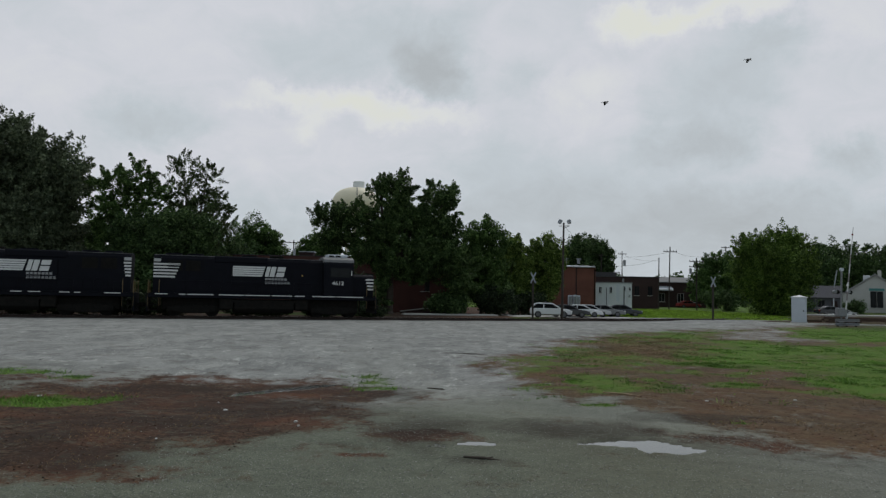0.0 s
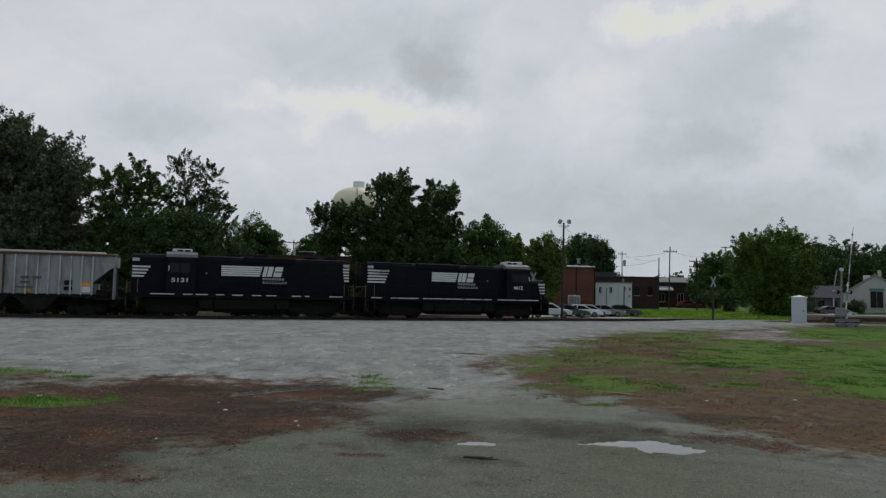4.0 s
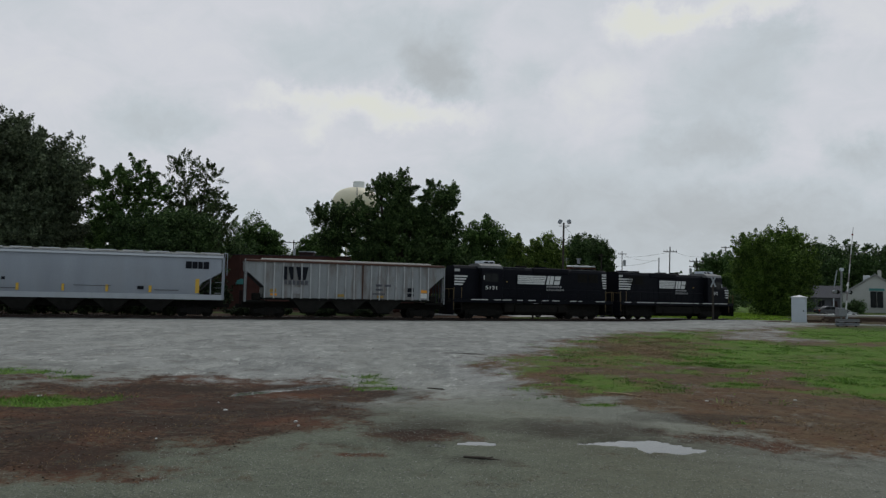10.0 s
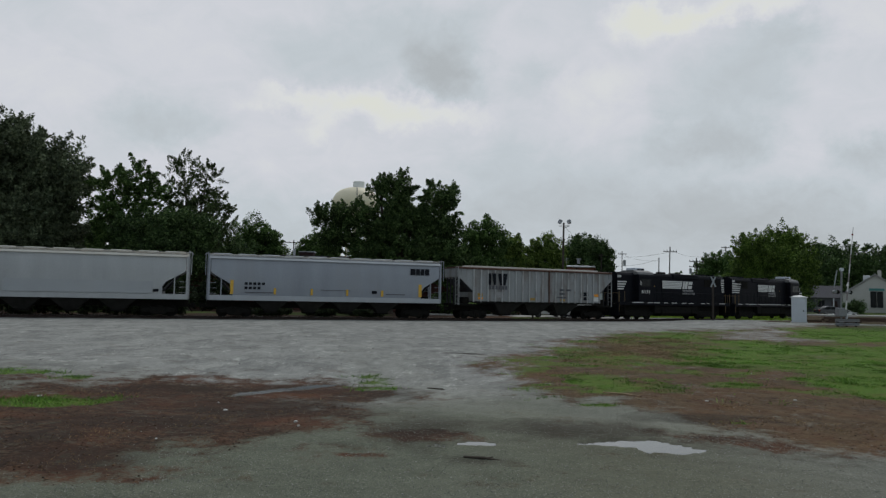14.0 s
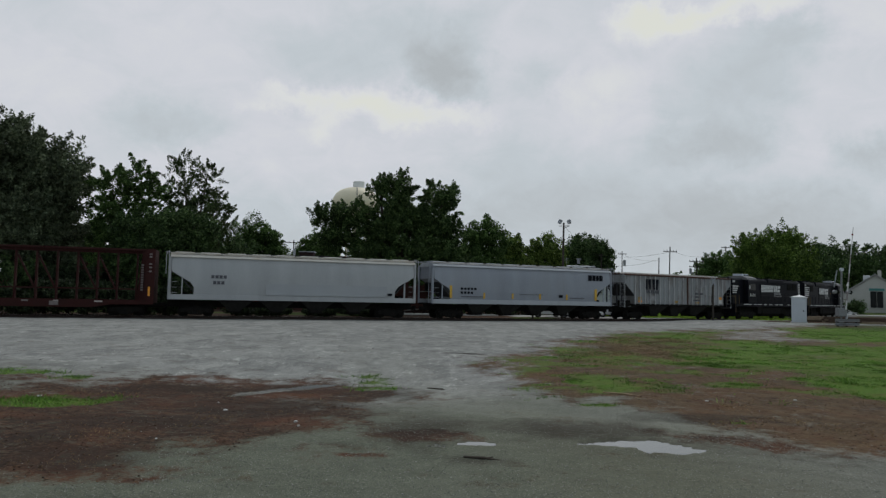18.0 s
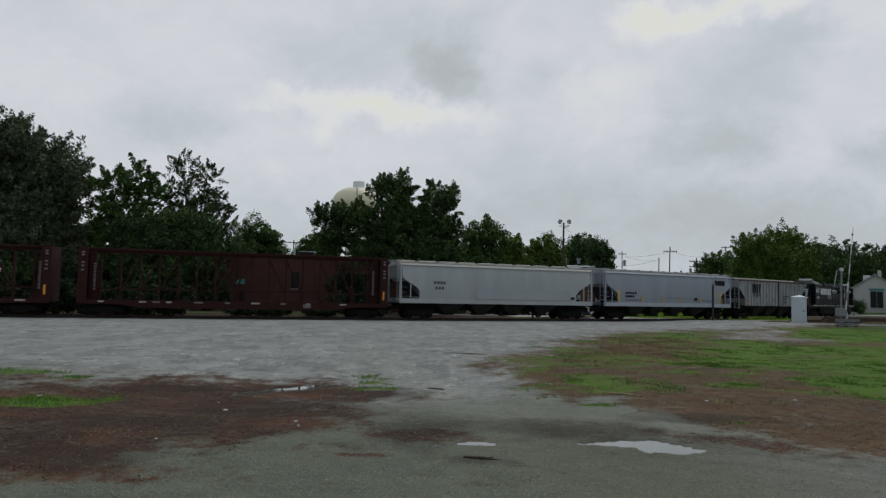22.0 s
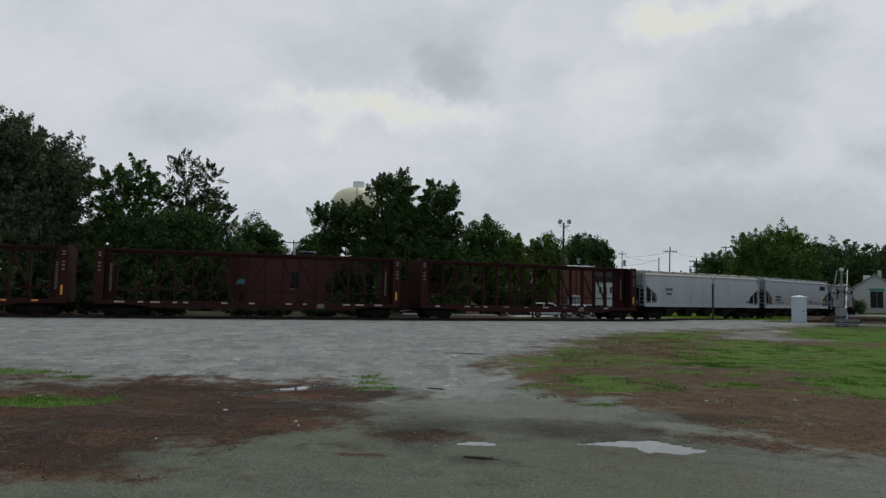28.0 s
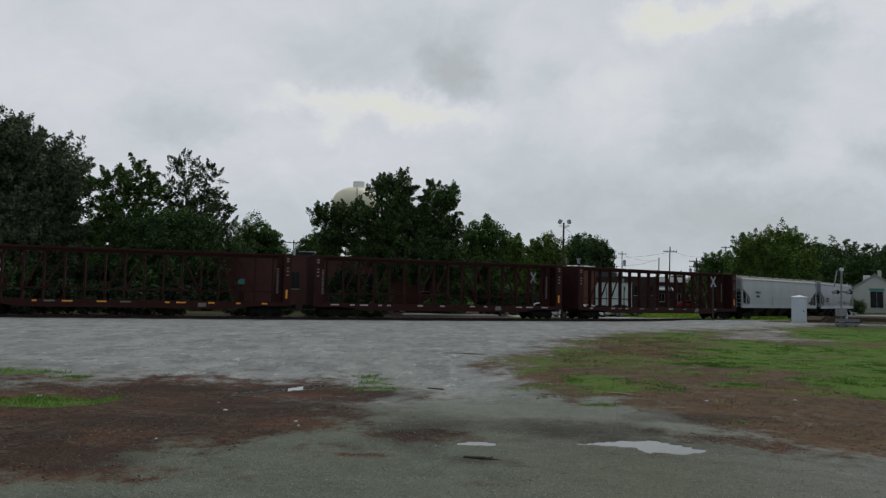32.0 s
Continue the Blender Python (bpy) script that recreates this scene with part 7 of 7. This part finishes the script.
def parked_car(label, x, y, rz, mat, tall=False, length=4.7):
    z = land(x, y)
    c = tagged(empty("suv" if tall else "car", x, y, z, rz), label, "car", "parked cars")
    k = length / 4.7
    if tall:
        low = [(-2.3, 0.35), (-2.3, 0.9), (-2.2, 1.02), (1.1, 1.02), (2.05, 0.9), (2.3, 0.68), (2.3, 0.35)]
        top = [(-2.2, 1.0), (-1.8, 1.52), (-1.4, 1.62), (0.2, 1.60), (1.2, 1.0)]
    else:
        low = [(-2.35, 0.32), (-2.35, 0.78), (-2.2, 0.92), (1.0, 0.92), (2.1, 0.78), (2.35, 0.6), (2.35, 0.32)]
        top = [(-2.0, 0.9), (-1.25, 1.36), (-0.8, 1.44), (0.2, 1.42), (1.15, 0.9)]
    low = [(u * k, v) for u, v in low]
    top = [(u * k, v) for u, v in top]
    part("body", prism(low, "y", -0.9, 0.9, 0.06), mat, c)
    part("cabin", prism(top, "y", -0.74, 0.74, 0.05), mat, c)
    mx = sum(u for u, _ in top) / len(top)
    inner = [(mx + (u - mx) * 0.9, 1.08 + (v - 1.08) * 0.78 if tall else 0.95 + (v - 0.95) * 0.8) for u, v in top]
    for s in (-1, 1):
        y0, y1 = sorted((s * 0.742, s * 0.755))
        part("side_window", prism(inner, "y", y0, y1), M_CARGLASS, c)
        part("window_pillar", boxes(((mx - 0.05) * k, (mx + 0.05) * k, *sorted((s * 0.745, s * 0.762)), 0.95, 1.46 if tall else 1.36)), mat, c)
    for (p, q), nm in (((top[-1], top[-2]), "windscreen"), ((top[0], top[1]), "rear_window")):
        s = 1 if nm == "windscreen" else -1
        part(nm, prism([(p[0] + 0.015 * s, p[1] + 0.06), (q[0] + 0.03 * s, q[1] - 0.06), (q[0] + 0.05 * s, q[1] - 0.05), (p[0] + 0.04 * s, p[1] + 0.07)], "y", -0.64, 0.64), M_CARGLASS, c)
    for u in (-1.42 * k, 1.42 * k):
        for s in (-1, 1):
            r = 0.36 if tall else 0.32
            w = part("wheel", rods(((u, s * 0.72, r), (u, s * 0.93, r), r), n=18), M_RUBBER, c)
            part("rim", rods(((u, s * 0.9, r), (u, s * 0.945, r), r * 0.64), n=14), M_WHEEL, w)
    for s in (-0.62, 0.62):
        part("headlight", boxes((2.28 * k, 2.365 * k, s - 0.2, s + 0.2, 0.62, 0.78)), M_LAMPGLASS, c)
        part("tail_light", boxes((-2.37 * k, -2.29 * k, s - 0.18, s + 0.18, 0.68, 0.86)), M_RED, c)
    part("bumper", boxes((2.3 * k, 2.42 * k, -0.8, 0.8, 0.35, 0.52), (-2.42 * k, -2.3 * k, -0.8, 0.8, 0.35, 0.52), bevel=0.03), M_RUBBER if tall else mat, c)
    part("mirror", boxes((0.75 * k, 0.9 * k, -1.0, -0.78, 0.95, 1.08), (0.75 * k, 0.9 * k, 0.78, 1.0, 0.95, 1.08), bevel=0.02), mat, c)
    if tall:
        part("roof_rail", rods(((-1.4, -0.6, 1.65), (0.1, -0.6, 1.65), 0.025), ((-1.4, 0.6, 1.65), (0.1, 0.6, 1.65), 0.025), n=6), M_UNDER, c)
    return c


parked_car("white sport utility vehicle parked beyond the railway", 11.9, 77.6, -6, M_CARWHITE, True, 4.6)
parked_car("dark slate sedan parked in a row", 14.3, 80.0, -8, M_CARDARK)
parked_car("white sedan parked in a row", 16.2, 82.2, -8, M_CARWHITE)
parked_car("silver sedan parked in a row", 17.6, 84.2, -8, M_CARSILVER)
parked_car("grey sedan parked in a row", 19.6, 85.2, -10, M_CARGREY)
parked_car("navy blue sedan parked at the end of a row", 22.1, 86.6, -4, M_CARNAVY, False, 4.4)
parked_car("red car parked by a distant storefront", 50.8, 146.0, 5, M_RED)
parked_car("dark green car parked in front of the grey house", 62.6, 114, 4, M_CARDARK)
parked_car("white car parked in front of the white house", 66.6, 118, 4, M_CARWHITE)


# ---- pavements, street, piles of ties ----
def slab(name, label, x0, x1, y0, y1, up, mat, rz=0.0, category="pavement"):
    x, y = (x0 + x1) / 2, (y0 + y1) / 2
    z = land(x, y)
    bm = boxes((x0 - x, x1 - x, y0 - y, y1 - y, -0.15, up), bevel=0.02)
    ob = part(name, bm, mat)
    ob.matrix_basis = pose(x, y, z, 0, 0, rz)
    return tagged(ob, label, category, "", "structure")


slab("pavement", "pale concrete walkway before the brick building", -4.4, 6.2, 78.4, 81.0, 0.14, M_CONCRETE, 10)
slab("pavement", "pale concrete parking pad behind the railway", 6.6, 27.5, 79.5, 92, 0.012, M_CONCRETE, 12)
slab("kerb", "pale concrete kerb along the street", 30.5, 62, 65.2, 66.0, 0.12, M_CONCRETE, -2, "kerb")
slab("pavement", "pale concrete street strip before the houses", 54, 92, 108.0, 112.5, 0.10, M_CONCRETE, 0)


def build_timbers():
    rs = random.Random(8)
    piles = [(39.6, 76.0, -12), (42.0, 74.5, -14), (44.8, 74.0, -20), (47.5, 75.5, -24), (52.5, 72.5, -30), (57.5, 70.5, -22), (51.0, 79.0, -10), (62.0, 75.0, -28)]
    for px, py, turn in piles:
        z = land(px, py)
        for k in range(12):
            layer, row = (0, k) if k < 5 else (1, k - 5) if k < 9 else (2, k - 9)
            L = rs.uniform(1.25, 1.7)
            ob = part("old_timber", boxes((-L, L, -0.12, 0.12, 0.0, 0.2), bevel=0.02), M_OLDTIMBER if (k + int(px)) % 4 else M_PALETIMBER)
            a = radians(turn)
            off = (row - 2 + 0.5 * layer) * 0.34
            ob.matrix_basis = pose(px - off * math.sin(a) + rs.uniform(-0.5, 0.5), py + off * math.cos(a), z - 0.02 + 0.2 * layer, 0, 0, turn + rs.uniform(-4, 4))
            tagged(ob, "weathered brown old railway tie in a low pile", "railway tie", "old ties lying about")


M_PALETIMBER = material("dry_tie_wood", (0.21, 0.16, 0.11), 0.95, 0, 0.3, 3, 30, 0.3)
M_OLDTIMBER = material("old_tie_wood", (0.07, 0.045, 0.032), 0.95, 0, 0.3, 3, 30, 0.3)
build_timbers()
# ---- birds ----
M_BIRD = material("dark_feathers", (0.02, 0.02, 0.022), 0.7, 0, 0.2, 8, 60, 0.0)


def build_bird(label):
    """A small bird flying along +x."""
    b = tagged(empty("bird"), label, "bird", "birds in flight")
    bm = bmesh.new()
    bmesh.ops.create_uvsphere(bm, u_segments=10, v_segments=8, radius=1, matrix=Matrix.Diagonal((0.10, 0.038, 0.036, 1)))
    bmesh.ops.create_uvsphere(bm, u_segments=8, v_segments=6, radius=0.026, matrix=Matrix.Translation((0.105, 0, 0.012)))
    bmesh.ops.create_cone(bm, segments=6, radius1=0.01, radius2=0.001, depth=0.035, cap_ends=True, matrix=pose(0.142, 0, 0.01, 0, 90, 0))
    part("body", bm, M_BIRD, b)
    part("tail", prism([(-0.08, -0.012), (-0.19, -0.032), (-0.19, 0.032), (-0.08, 0.012)], "z", -0.004, 0.004), M_BIRD, b)
    wings = []
    for s in (-1, 1):
        w = part("wing", prism([(0.06, 0), (0.075, s * 0.09), (0.02, s * 0.21), (-0.03, s * 0.14), (-0.06, s * 0.03), (-0.06, 0)], "z", -0.004, 0.004), M_BIRD, b)
        wings.append((w, s))
    return b, wings


PAIR = (("small dark bird rising over the trees", [(0, -3.68, 105, 7.88), (22, -26.09, 92, 7.4), (24, -19.35, 60, 11.98), (25, -18.52, 46, 11.29), (25.4, -20.11, 44, 11.08), (26.6, -26.47, 42, 11.3), (28, -35.71, 42, 11.98), (32, -78.24, 42, 13.92)]),
        ("small dark bird following another over the trees", [(0, -1.57, 105, 7.5), (22.5, -25.35, 92, 7.41), (24.3, -18.35, 62, 12.51), (25, -16.21, 47, 11.25), (25.4, -17.28, 45, 11.17), (26.8, -24.76, 42, 11.16), (28.2, -35.02, 42, 11.82), (32, -78.09, 42, 12.88)]))
BIRDS = []
for label, start, speed in (("small dark bird crossing the sky, wings beating", (12.2, 28, 11.42), (16.2, 0, 2.7)), ("small dark bird flying below its mate", (6.42, 28, 9.55), (15.0, 0, 2.95))):
    bird, wings = build_bird(label)
    heading = pose(0, 0, 0, 0, -8, 6)
    path = [(t, Matrix.Translation((start[0] + speed[0] * t, start[1] + 0.6 * t, start[2] + speed[2] * t)) @ heading) for t in (0, 0.4, 0.8, 1.6, 4, 10, 20, 32)]
    BIRDS.append((bird, path, wings, 0))
# a second pair rises from behind the trees and flies off the other way
for label, spots in PAIR:
    bird, wings = build_bird(label)
    BIRDS.append((bird, [(t, pose(x, y, z, 0, -6, 176)) for t, x, y, z in spots], wings, 1))
# ---- grass, weeds, stones ----
def blades(name, label, n, box, mask, h0, h1, mat, seed, category="grass", wide=0.012, fan=False):
    """Upright blades strewn where the mask allows, thinner with distance from the lot's near edge."""
    rs = np.random.RandomState(seed)
    x0, x1, y0, y1 = box
    y = y0 * (y1 / y0) ** rs.uniform(0, 1, n)
    x = rs.uniform(x0, x1, n) * (y if fan else 1.0)
    keep = rs.uniform(0, 1, n) < mask(x, y)
    x, y = x[keep], y[keep]
    z = height(x, y) - 0.01
    k = len(x)
    a = rs.uniform(0, 6.283, k)
    hh = rs.uniform(h0, h1, k) * rs.uniform(0.5, 1.0, k)
    hh = hh * np.clip(0.8 + 0.9 * wobble(x, y, 1.1, seed + 3), 0.3, 2.0)
    w = wide * (0.6 + y / 22)
    lean = rs.normal(size=(k, 2)) * 0.75 * hh[:, None]
    p = np.stack([x, y, z], -1)
    u = np.stack([np.cos(a) * w, np.sin(a) * w, np.zeros(k)], -1)
    tip = p + np.stack([lean[:, 0], lean[:, 1], hh], -1)
    q = np.stack([p - u, p + u, tip], 1)
    ob = new(name, leaf_mesh(name, q, mat))
    return tagged(ob, label, category, "", "stuff")


def green_mask(x, y):
    return np.clip(greens(x, y) - 0.05, 0, 1) * (1 - area(x, y, PALE_GRAVEL, 0.02, 0.03, 3.0, 19)) * np.clip(0.5 + 0.9 * wobble(x, y, 1.0, 77), 0.03, 1)


def tuft_mask(x, y):
    return patch(x, y, TUFTS, 0.5, 1.0, 0.9, 13)


def dry_mask(x, y):
    e = np.maximum(0.3 * area(x, y, EARTH_LEFT, 0.03, 0.05, 2.0, 3), area(x, y, ISLAND, 0.02, 0.035, 3.0, 5))
    return e * (1 - 0.8 * greens(x, y)) * np.clip(0.3 + 0.7 * wobble(x, y, 1.1, 79), 0, 1)



blades("grass", "short green grass growing in ragged patches", 520000, (0.06, 0.67, 13, 60), green_mask, 0.022, 0.085, M_GRASS, 81, wide=0.006, fan=True)
blades("grass", "green grass tufts on the bare earth", 150000, (-14, 6.5, 11.5, 22.5), tuft_mask, 0.02, 0.13, M_GRASS, 82, wide=0.007)
blades("dry_grass", "short dry tan grass over brown earth", 300000, (-0.66, 0.66, 8, 50), dry_mask, 0.012, 0.045, M_DRYGRASS, 83, wide=0.005, fan=True)
blades("dry_grass", "tan dead grass among green patches", 60000, (4.0, 13.0, 23, 40), lambda x, y: patch(x, y, [(8.0, 29, 2.3, 5.5, -20), (10.5, 36, 1.6, 4.0, -20), (4.5, 22.5, 1.8, 1.5, 0)], 0.6, 0.6, 2.0, 6) * 0.8, 0.03, 0.11, M_DEADWEED, 86, "grass", 0.006)
blades("dry_weeds", "clump of dead brown weed stalks", 9000, (5.0, 12.0, 24, 36), lambda x, y: patch(x, y, [(8.3, 29, 2.0, 4.0, -18)], 0.6, 0.5, 1.5, 5) * 0.8, 0.05, 0.26, M_DEADWEED, 84, "weeds", 0.0022)
blades("grass", "mown green grass beyond the railway", 130000, (14, 52, 78, 122), lambda x, y: patch(x, y, FIELD, 0.12, 0.2, 6.0, 17), 0.08, 0.22, M_FIELD, 85)


def strewn_stones(name, label, n, box, s0, s1, mat, seed, mask=None, category="stones", flat=0.65):
    rs = np.random.RandomState(seed)
    x0, x1, y0, y1 = box
    y = y0 * (y1 / y0) ** rs.uniform(0, 1, n)
    x = rs.uniform(-1, 1, n) * (y * 0.66 + 0.5) if x0 is None else rs.uniform(x0, x1, n)
    dry = ponds(x, y, 0.012) < 0.2
    if mask is not None:
        dry &= rs.uniform(0, 1, n) < mask(x, y)
    x, y = x[dry], y[dry]
    n = len(x)
    z = height(x, y)
    s = s0 * (s1 / s0) ** (rs.uniform(0, 1, n) ** 1.6)
    base = np.array([(1, 0, 0), (0, 1, 0), (-1, 0, 0), (0, -1, 0), (0, 0, 1), (0, 0, -1)], float)
    v = base[None] * rs.uniform(0.6, 1.25, (n, 6, 3)) * s[:, None, None]
    v[:, :, 2] *= flat
    a = rs.uniform(0, 6.283, n)
    c_, s_ = np.cos(a)[:, None], np.sin(a)[:, None]
    vx, vy = v[:, :, 0] * c_ - v[:, :, 1] * s_, v[:, :, 0] * s_ + v[:, :, 1] * c_
    v = np.stack([vx + x[:, None], vy + y[:, None], v[:, :, 2] + z[:, None] + 0.2 * s[:, None]], -1).reshape(-1, 3)
    f = np.array([(0, 1, 4), (1, 2, 4), (2, 3, 4), (3, 0, 4), (1, 0, 5), (2, 1, 5), (3, 2, 5), (0, 3, 5)])
    f = (f[None] + 6 * np.arange(n)[:, None, None]).reshape(-1, 3)
    me = bpy.data.meshes.new(name)
    me.vertices.add(len(v))
    me.vertices.foreach_set("co", v.ravel())
    me.loops.add(f.size)
    me.loops.foreach_set("vertex_index", f.ravel())
    me.polygons.add(len(f))
    me.polygons.foreach_set("loop_start", np.arange(0, f.size, 3))
    me.update()
    me.materials.append(mat)
    return tagged(new(name, me), label, category, "", "stuff")


M_STONE = material("loose_gravel", (0.19, 0.195, 0.175), 0.9, 0, 0.2, 2, 60, 0.2, spread=0.45)
M_STONE_DARK = material("dark_stone", (0.06, 0.06, 0.058), 0.95, 0, 0.2, 2, 60, 0.2, spread=0.4)
M_STONE_PALE = material("pale_stone", (0.36, 0.355, 0.335), 0.9, 0, 0.2, 2, 60, 0.2, spread=0.3)


def bare_ground(x, y):
    return np.maximum(area(x, y, EARTH_LEFT, 0.05, 0.085, 2.4, 3), area(x, y, ISLAND, 0.04, 0.045, 3.0, 5))


def bare_mask(x, y):
    return bare_ground(x, y) * (1 - 0.9 * greens(x, y)) * np.clip(0.45 + 0.75 * wobble(x, y, 1.3, 87), 0, 1)


strewn_stones("gravel", "scattered larger pale stones on the lot", 7000, (None, None, 13, 55), 0.007, 0.028, M_STONE_PALE, 92, lambda x, y: (1 - 0.95 * np.clip(3 * bare_ground(x, y), 0, 1)) * smooth(13, 26, y))
strewn_stones("gravel", "dark stones scattered over the lot", 2600, (None, None, 18, 55), 0.008, 0.032, M_STONE_DARK, 95, lambda x, y: (1 - np.clip(3 * bare_ground(x, y), 0, 1)) * smooth(18, 34, y))
strewn_stones("gravel", "small pale pebbles on the dark drive", 14000, (None, None, 5.5, 15), 0.003, 0.009, M_STONE_PALE, 96, lambda x, y: 1 - 0.8 * np.clip(3 * bare_ground(x, y), 0, 1))
strewn_stones("gravel", "loose dark and pale gravel strewn on the drive", 30000, (None, None, 5.5, 17), 0.004, 0.012, M_STONE, 91, lambda x, y: 1 - 0.95 * np.clip(2.5 * bare_ground(x, y), 0, 1))
M_CLOD = material("dark_earth_clod", (0.060, 0.034, 0.022), 0.95, 0, 0.3, 2, 60, 0.2, spread=0.6)
M_LEAFLITTER = material("dead_leaf", (0.135, 0.075, 0.042), 0.9, 0, 0.3, 2, 60, 0.1, spread=0.6)
strewn_stones("earth_clods", "dark crumbs of bare earth", 30000, (-12, 14, 7, 22), 0.005, 0.022, M_CLOD, 93, bare_mask, "earth")
strewn_stones("leaf_litter", "brown dead leaves and straw on bare earth", 16000, (-12, 16, 7, 24), 0.008, 0.032, M_LEAFLITTER, 94, bare_mask, "leaf litter", 0.25)


# ---- litter and sticks ----
M_PAPER = material("dirty_paper", (0.6, 0.6, 0.58), 0.8, 0, 0.15, 8, 60, 0.0)


def build_litter():
    for k, (x, y, s) in enumerate(((-8.35, 14.9, 0.07), (-4.2, 14.0, 0.06), (-2.35, 11.7, 0.06), (-3.9, 9.9, 0.035), (5.45, 14.6, 0.05), (7.4, 14.9, 0.05), (-2.2, 11.2, 0.04))):
        bm = bmesh.new()
        bmesh.ops.create_icosphere(bm, subdivisions=1, radius=s, matrix=Matrix.Diagonal((0.9, 0.55, 0.3, 1)))
        rs = random.Random(k)
        for v in bm.verts:
            v.co *= rs.uniform(0.7, 1.2)
        ob = part("paper_scrap", bm, M_PAPER)
        ob.matrix_basis = pose(x, y, land(x, y) + s * 0.25, 0, 0, 40 * k)
        tagged(ob, "crumpled white scrap of litter on the ground", "litter", "scraps of litter")
    for x, y, L, rz in ((3.9, 15.4, 0.42, -35), (0.55, 9.1, 0.25, -20), (-0.09, 17.98, 0.28, -33), (0.92, 25.79, 0.90, -20)):
        bm = bmesh.new()
        rod(bm, (-L, 0, 0.012), (0.1 * L, 0.05 * L, 0.02), 0.014, 6, 0.018)
        rod(bm, (0.1 * L, 0.05 * L, 0.02), (L, -0.05 * L, 0.012), 0.018, 6, 0.008)
        rod(bm, (0.1 * L, 0.05 * L, 0.02), (0.5 * L, 0.3 * L, 0.03), 0.009, 5, 0.004)
        ob = part("stick", bm, M_BARK if y < 15 or y > 16 else M_DRYSTICK)
        ob.matrix_basis = pose(x, y, land(x, y), 0, 0, rz)
        tagged(ob, "dry broken stick lying on the gravel", "stick", "broken sticks")


M_DRYSTICK = material("pale_dry_wood", (0.3, 0.22, 0.14), 0.9, 0, 0.2, 8, 60, 0.1)
build_litter()
# ---- what moves ----
def motions():
    walk(SKY, [(t, pose(0, 0, 0, 0, 0, -0.061 * t)) for t in (0, 8, 16, 24, 32)])
    tip = math.degrees(math.atan2(35, 62))
    rows = []
    for t, a in ((0, 0), (23.8, 0), (24.5, 13), (25.0, 22), (25.5, 33), (26.5, 44), (27.5, 53), (28.0, 58), (29.0, 71), (30.0, 87), (30.6, 89), (32, 89)):
        rows.append((t, pose(0.22, -0.36, 1.25, 0, 0, -tip) @ pose(0, 0, 0, -a, 0, 0) @ pose(0, 0, 0, 0, 5.3 * (1 - a / 90), 0)))
    walk(GATE, rows)
    for bird, path, beat, late in BIRDS:
        walk(bird, path)
        for wing, side in beat:
            rest = (32, pose(0, 0, 0, side * 5, 0, 0))
            if late:
                flap = [(0, pose(0, 0, 0, side * 5, 0, 0))] + [(24 + 0.1 * k, pose(0, 0, 0, side * (38 if k % 2 else -28), 0, 0)) for k in range(31)]
            else:
                flap = [(0.1 * k, pose(0, 0, 0, side * (38 if k % 2 else -28), 0, 0)) for k in range(31)]
            walk(wing, flap + [rest])
    steps = [0.5 * k for k in range(65)]
    for car, place, reach in TRAIN:
        rows = []
        for t in steps:
            s = place + gone(t)
            ax, ay, _ = line(s + reach)
            bx, by, _ = line(s - reach)
            rows.append((t, pose((ax + bx) / 2, (ay + by) / 2, RAIL, 0, 0, math.degrees(math.atan2(ay - by, ax - bx)))))
        walk(car, rows)
    for t_ob, place, x in TRUCK_TURN:
        rows = []
        reach = abs(x)
        for t in (0, 4, 8, 12, 16, 20, 24, 28, 32):
            s = place + gone(t)
            ax, ay, _ = line(s + reach)
            bx, by, _ = line(s - reach)
            rows.append((t, pose(x, 0, 0, 0, 0, math.degrees(line(s + x)[2] - math.atan2(ay - by, ax - bx)))))
        walk(t_ob, rows)
    for w, x, r in WHEEL_SPIN:
        n = int(math.degrees(gone(32) / r) / 80) + 1
        rows = []
        for k in range(n + 1):
            t = 32 * k / n
            rows.append((t, pose(x, 0, r) @ Matrix.Rotation(gone(t) / r, 4, "Y")))
        walk(w, rows)


motions()
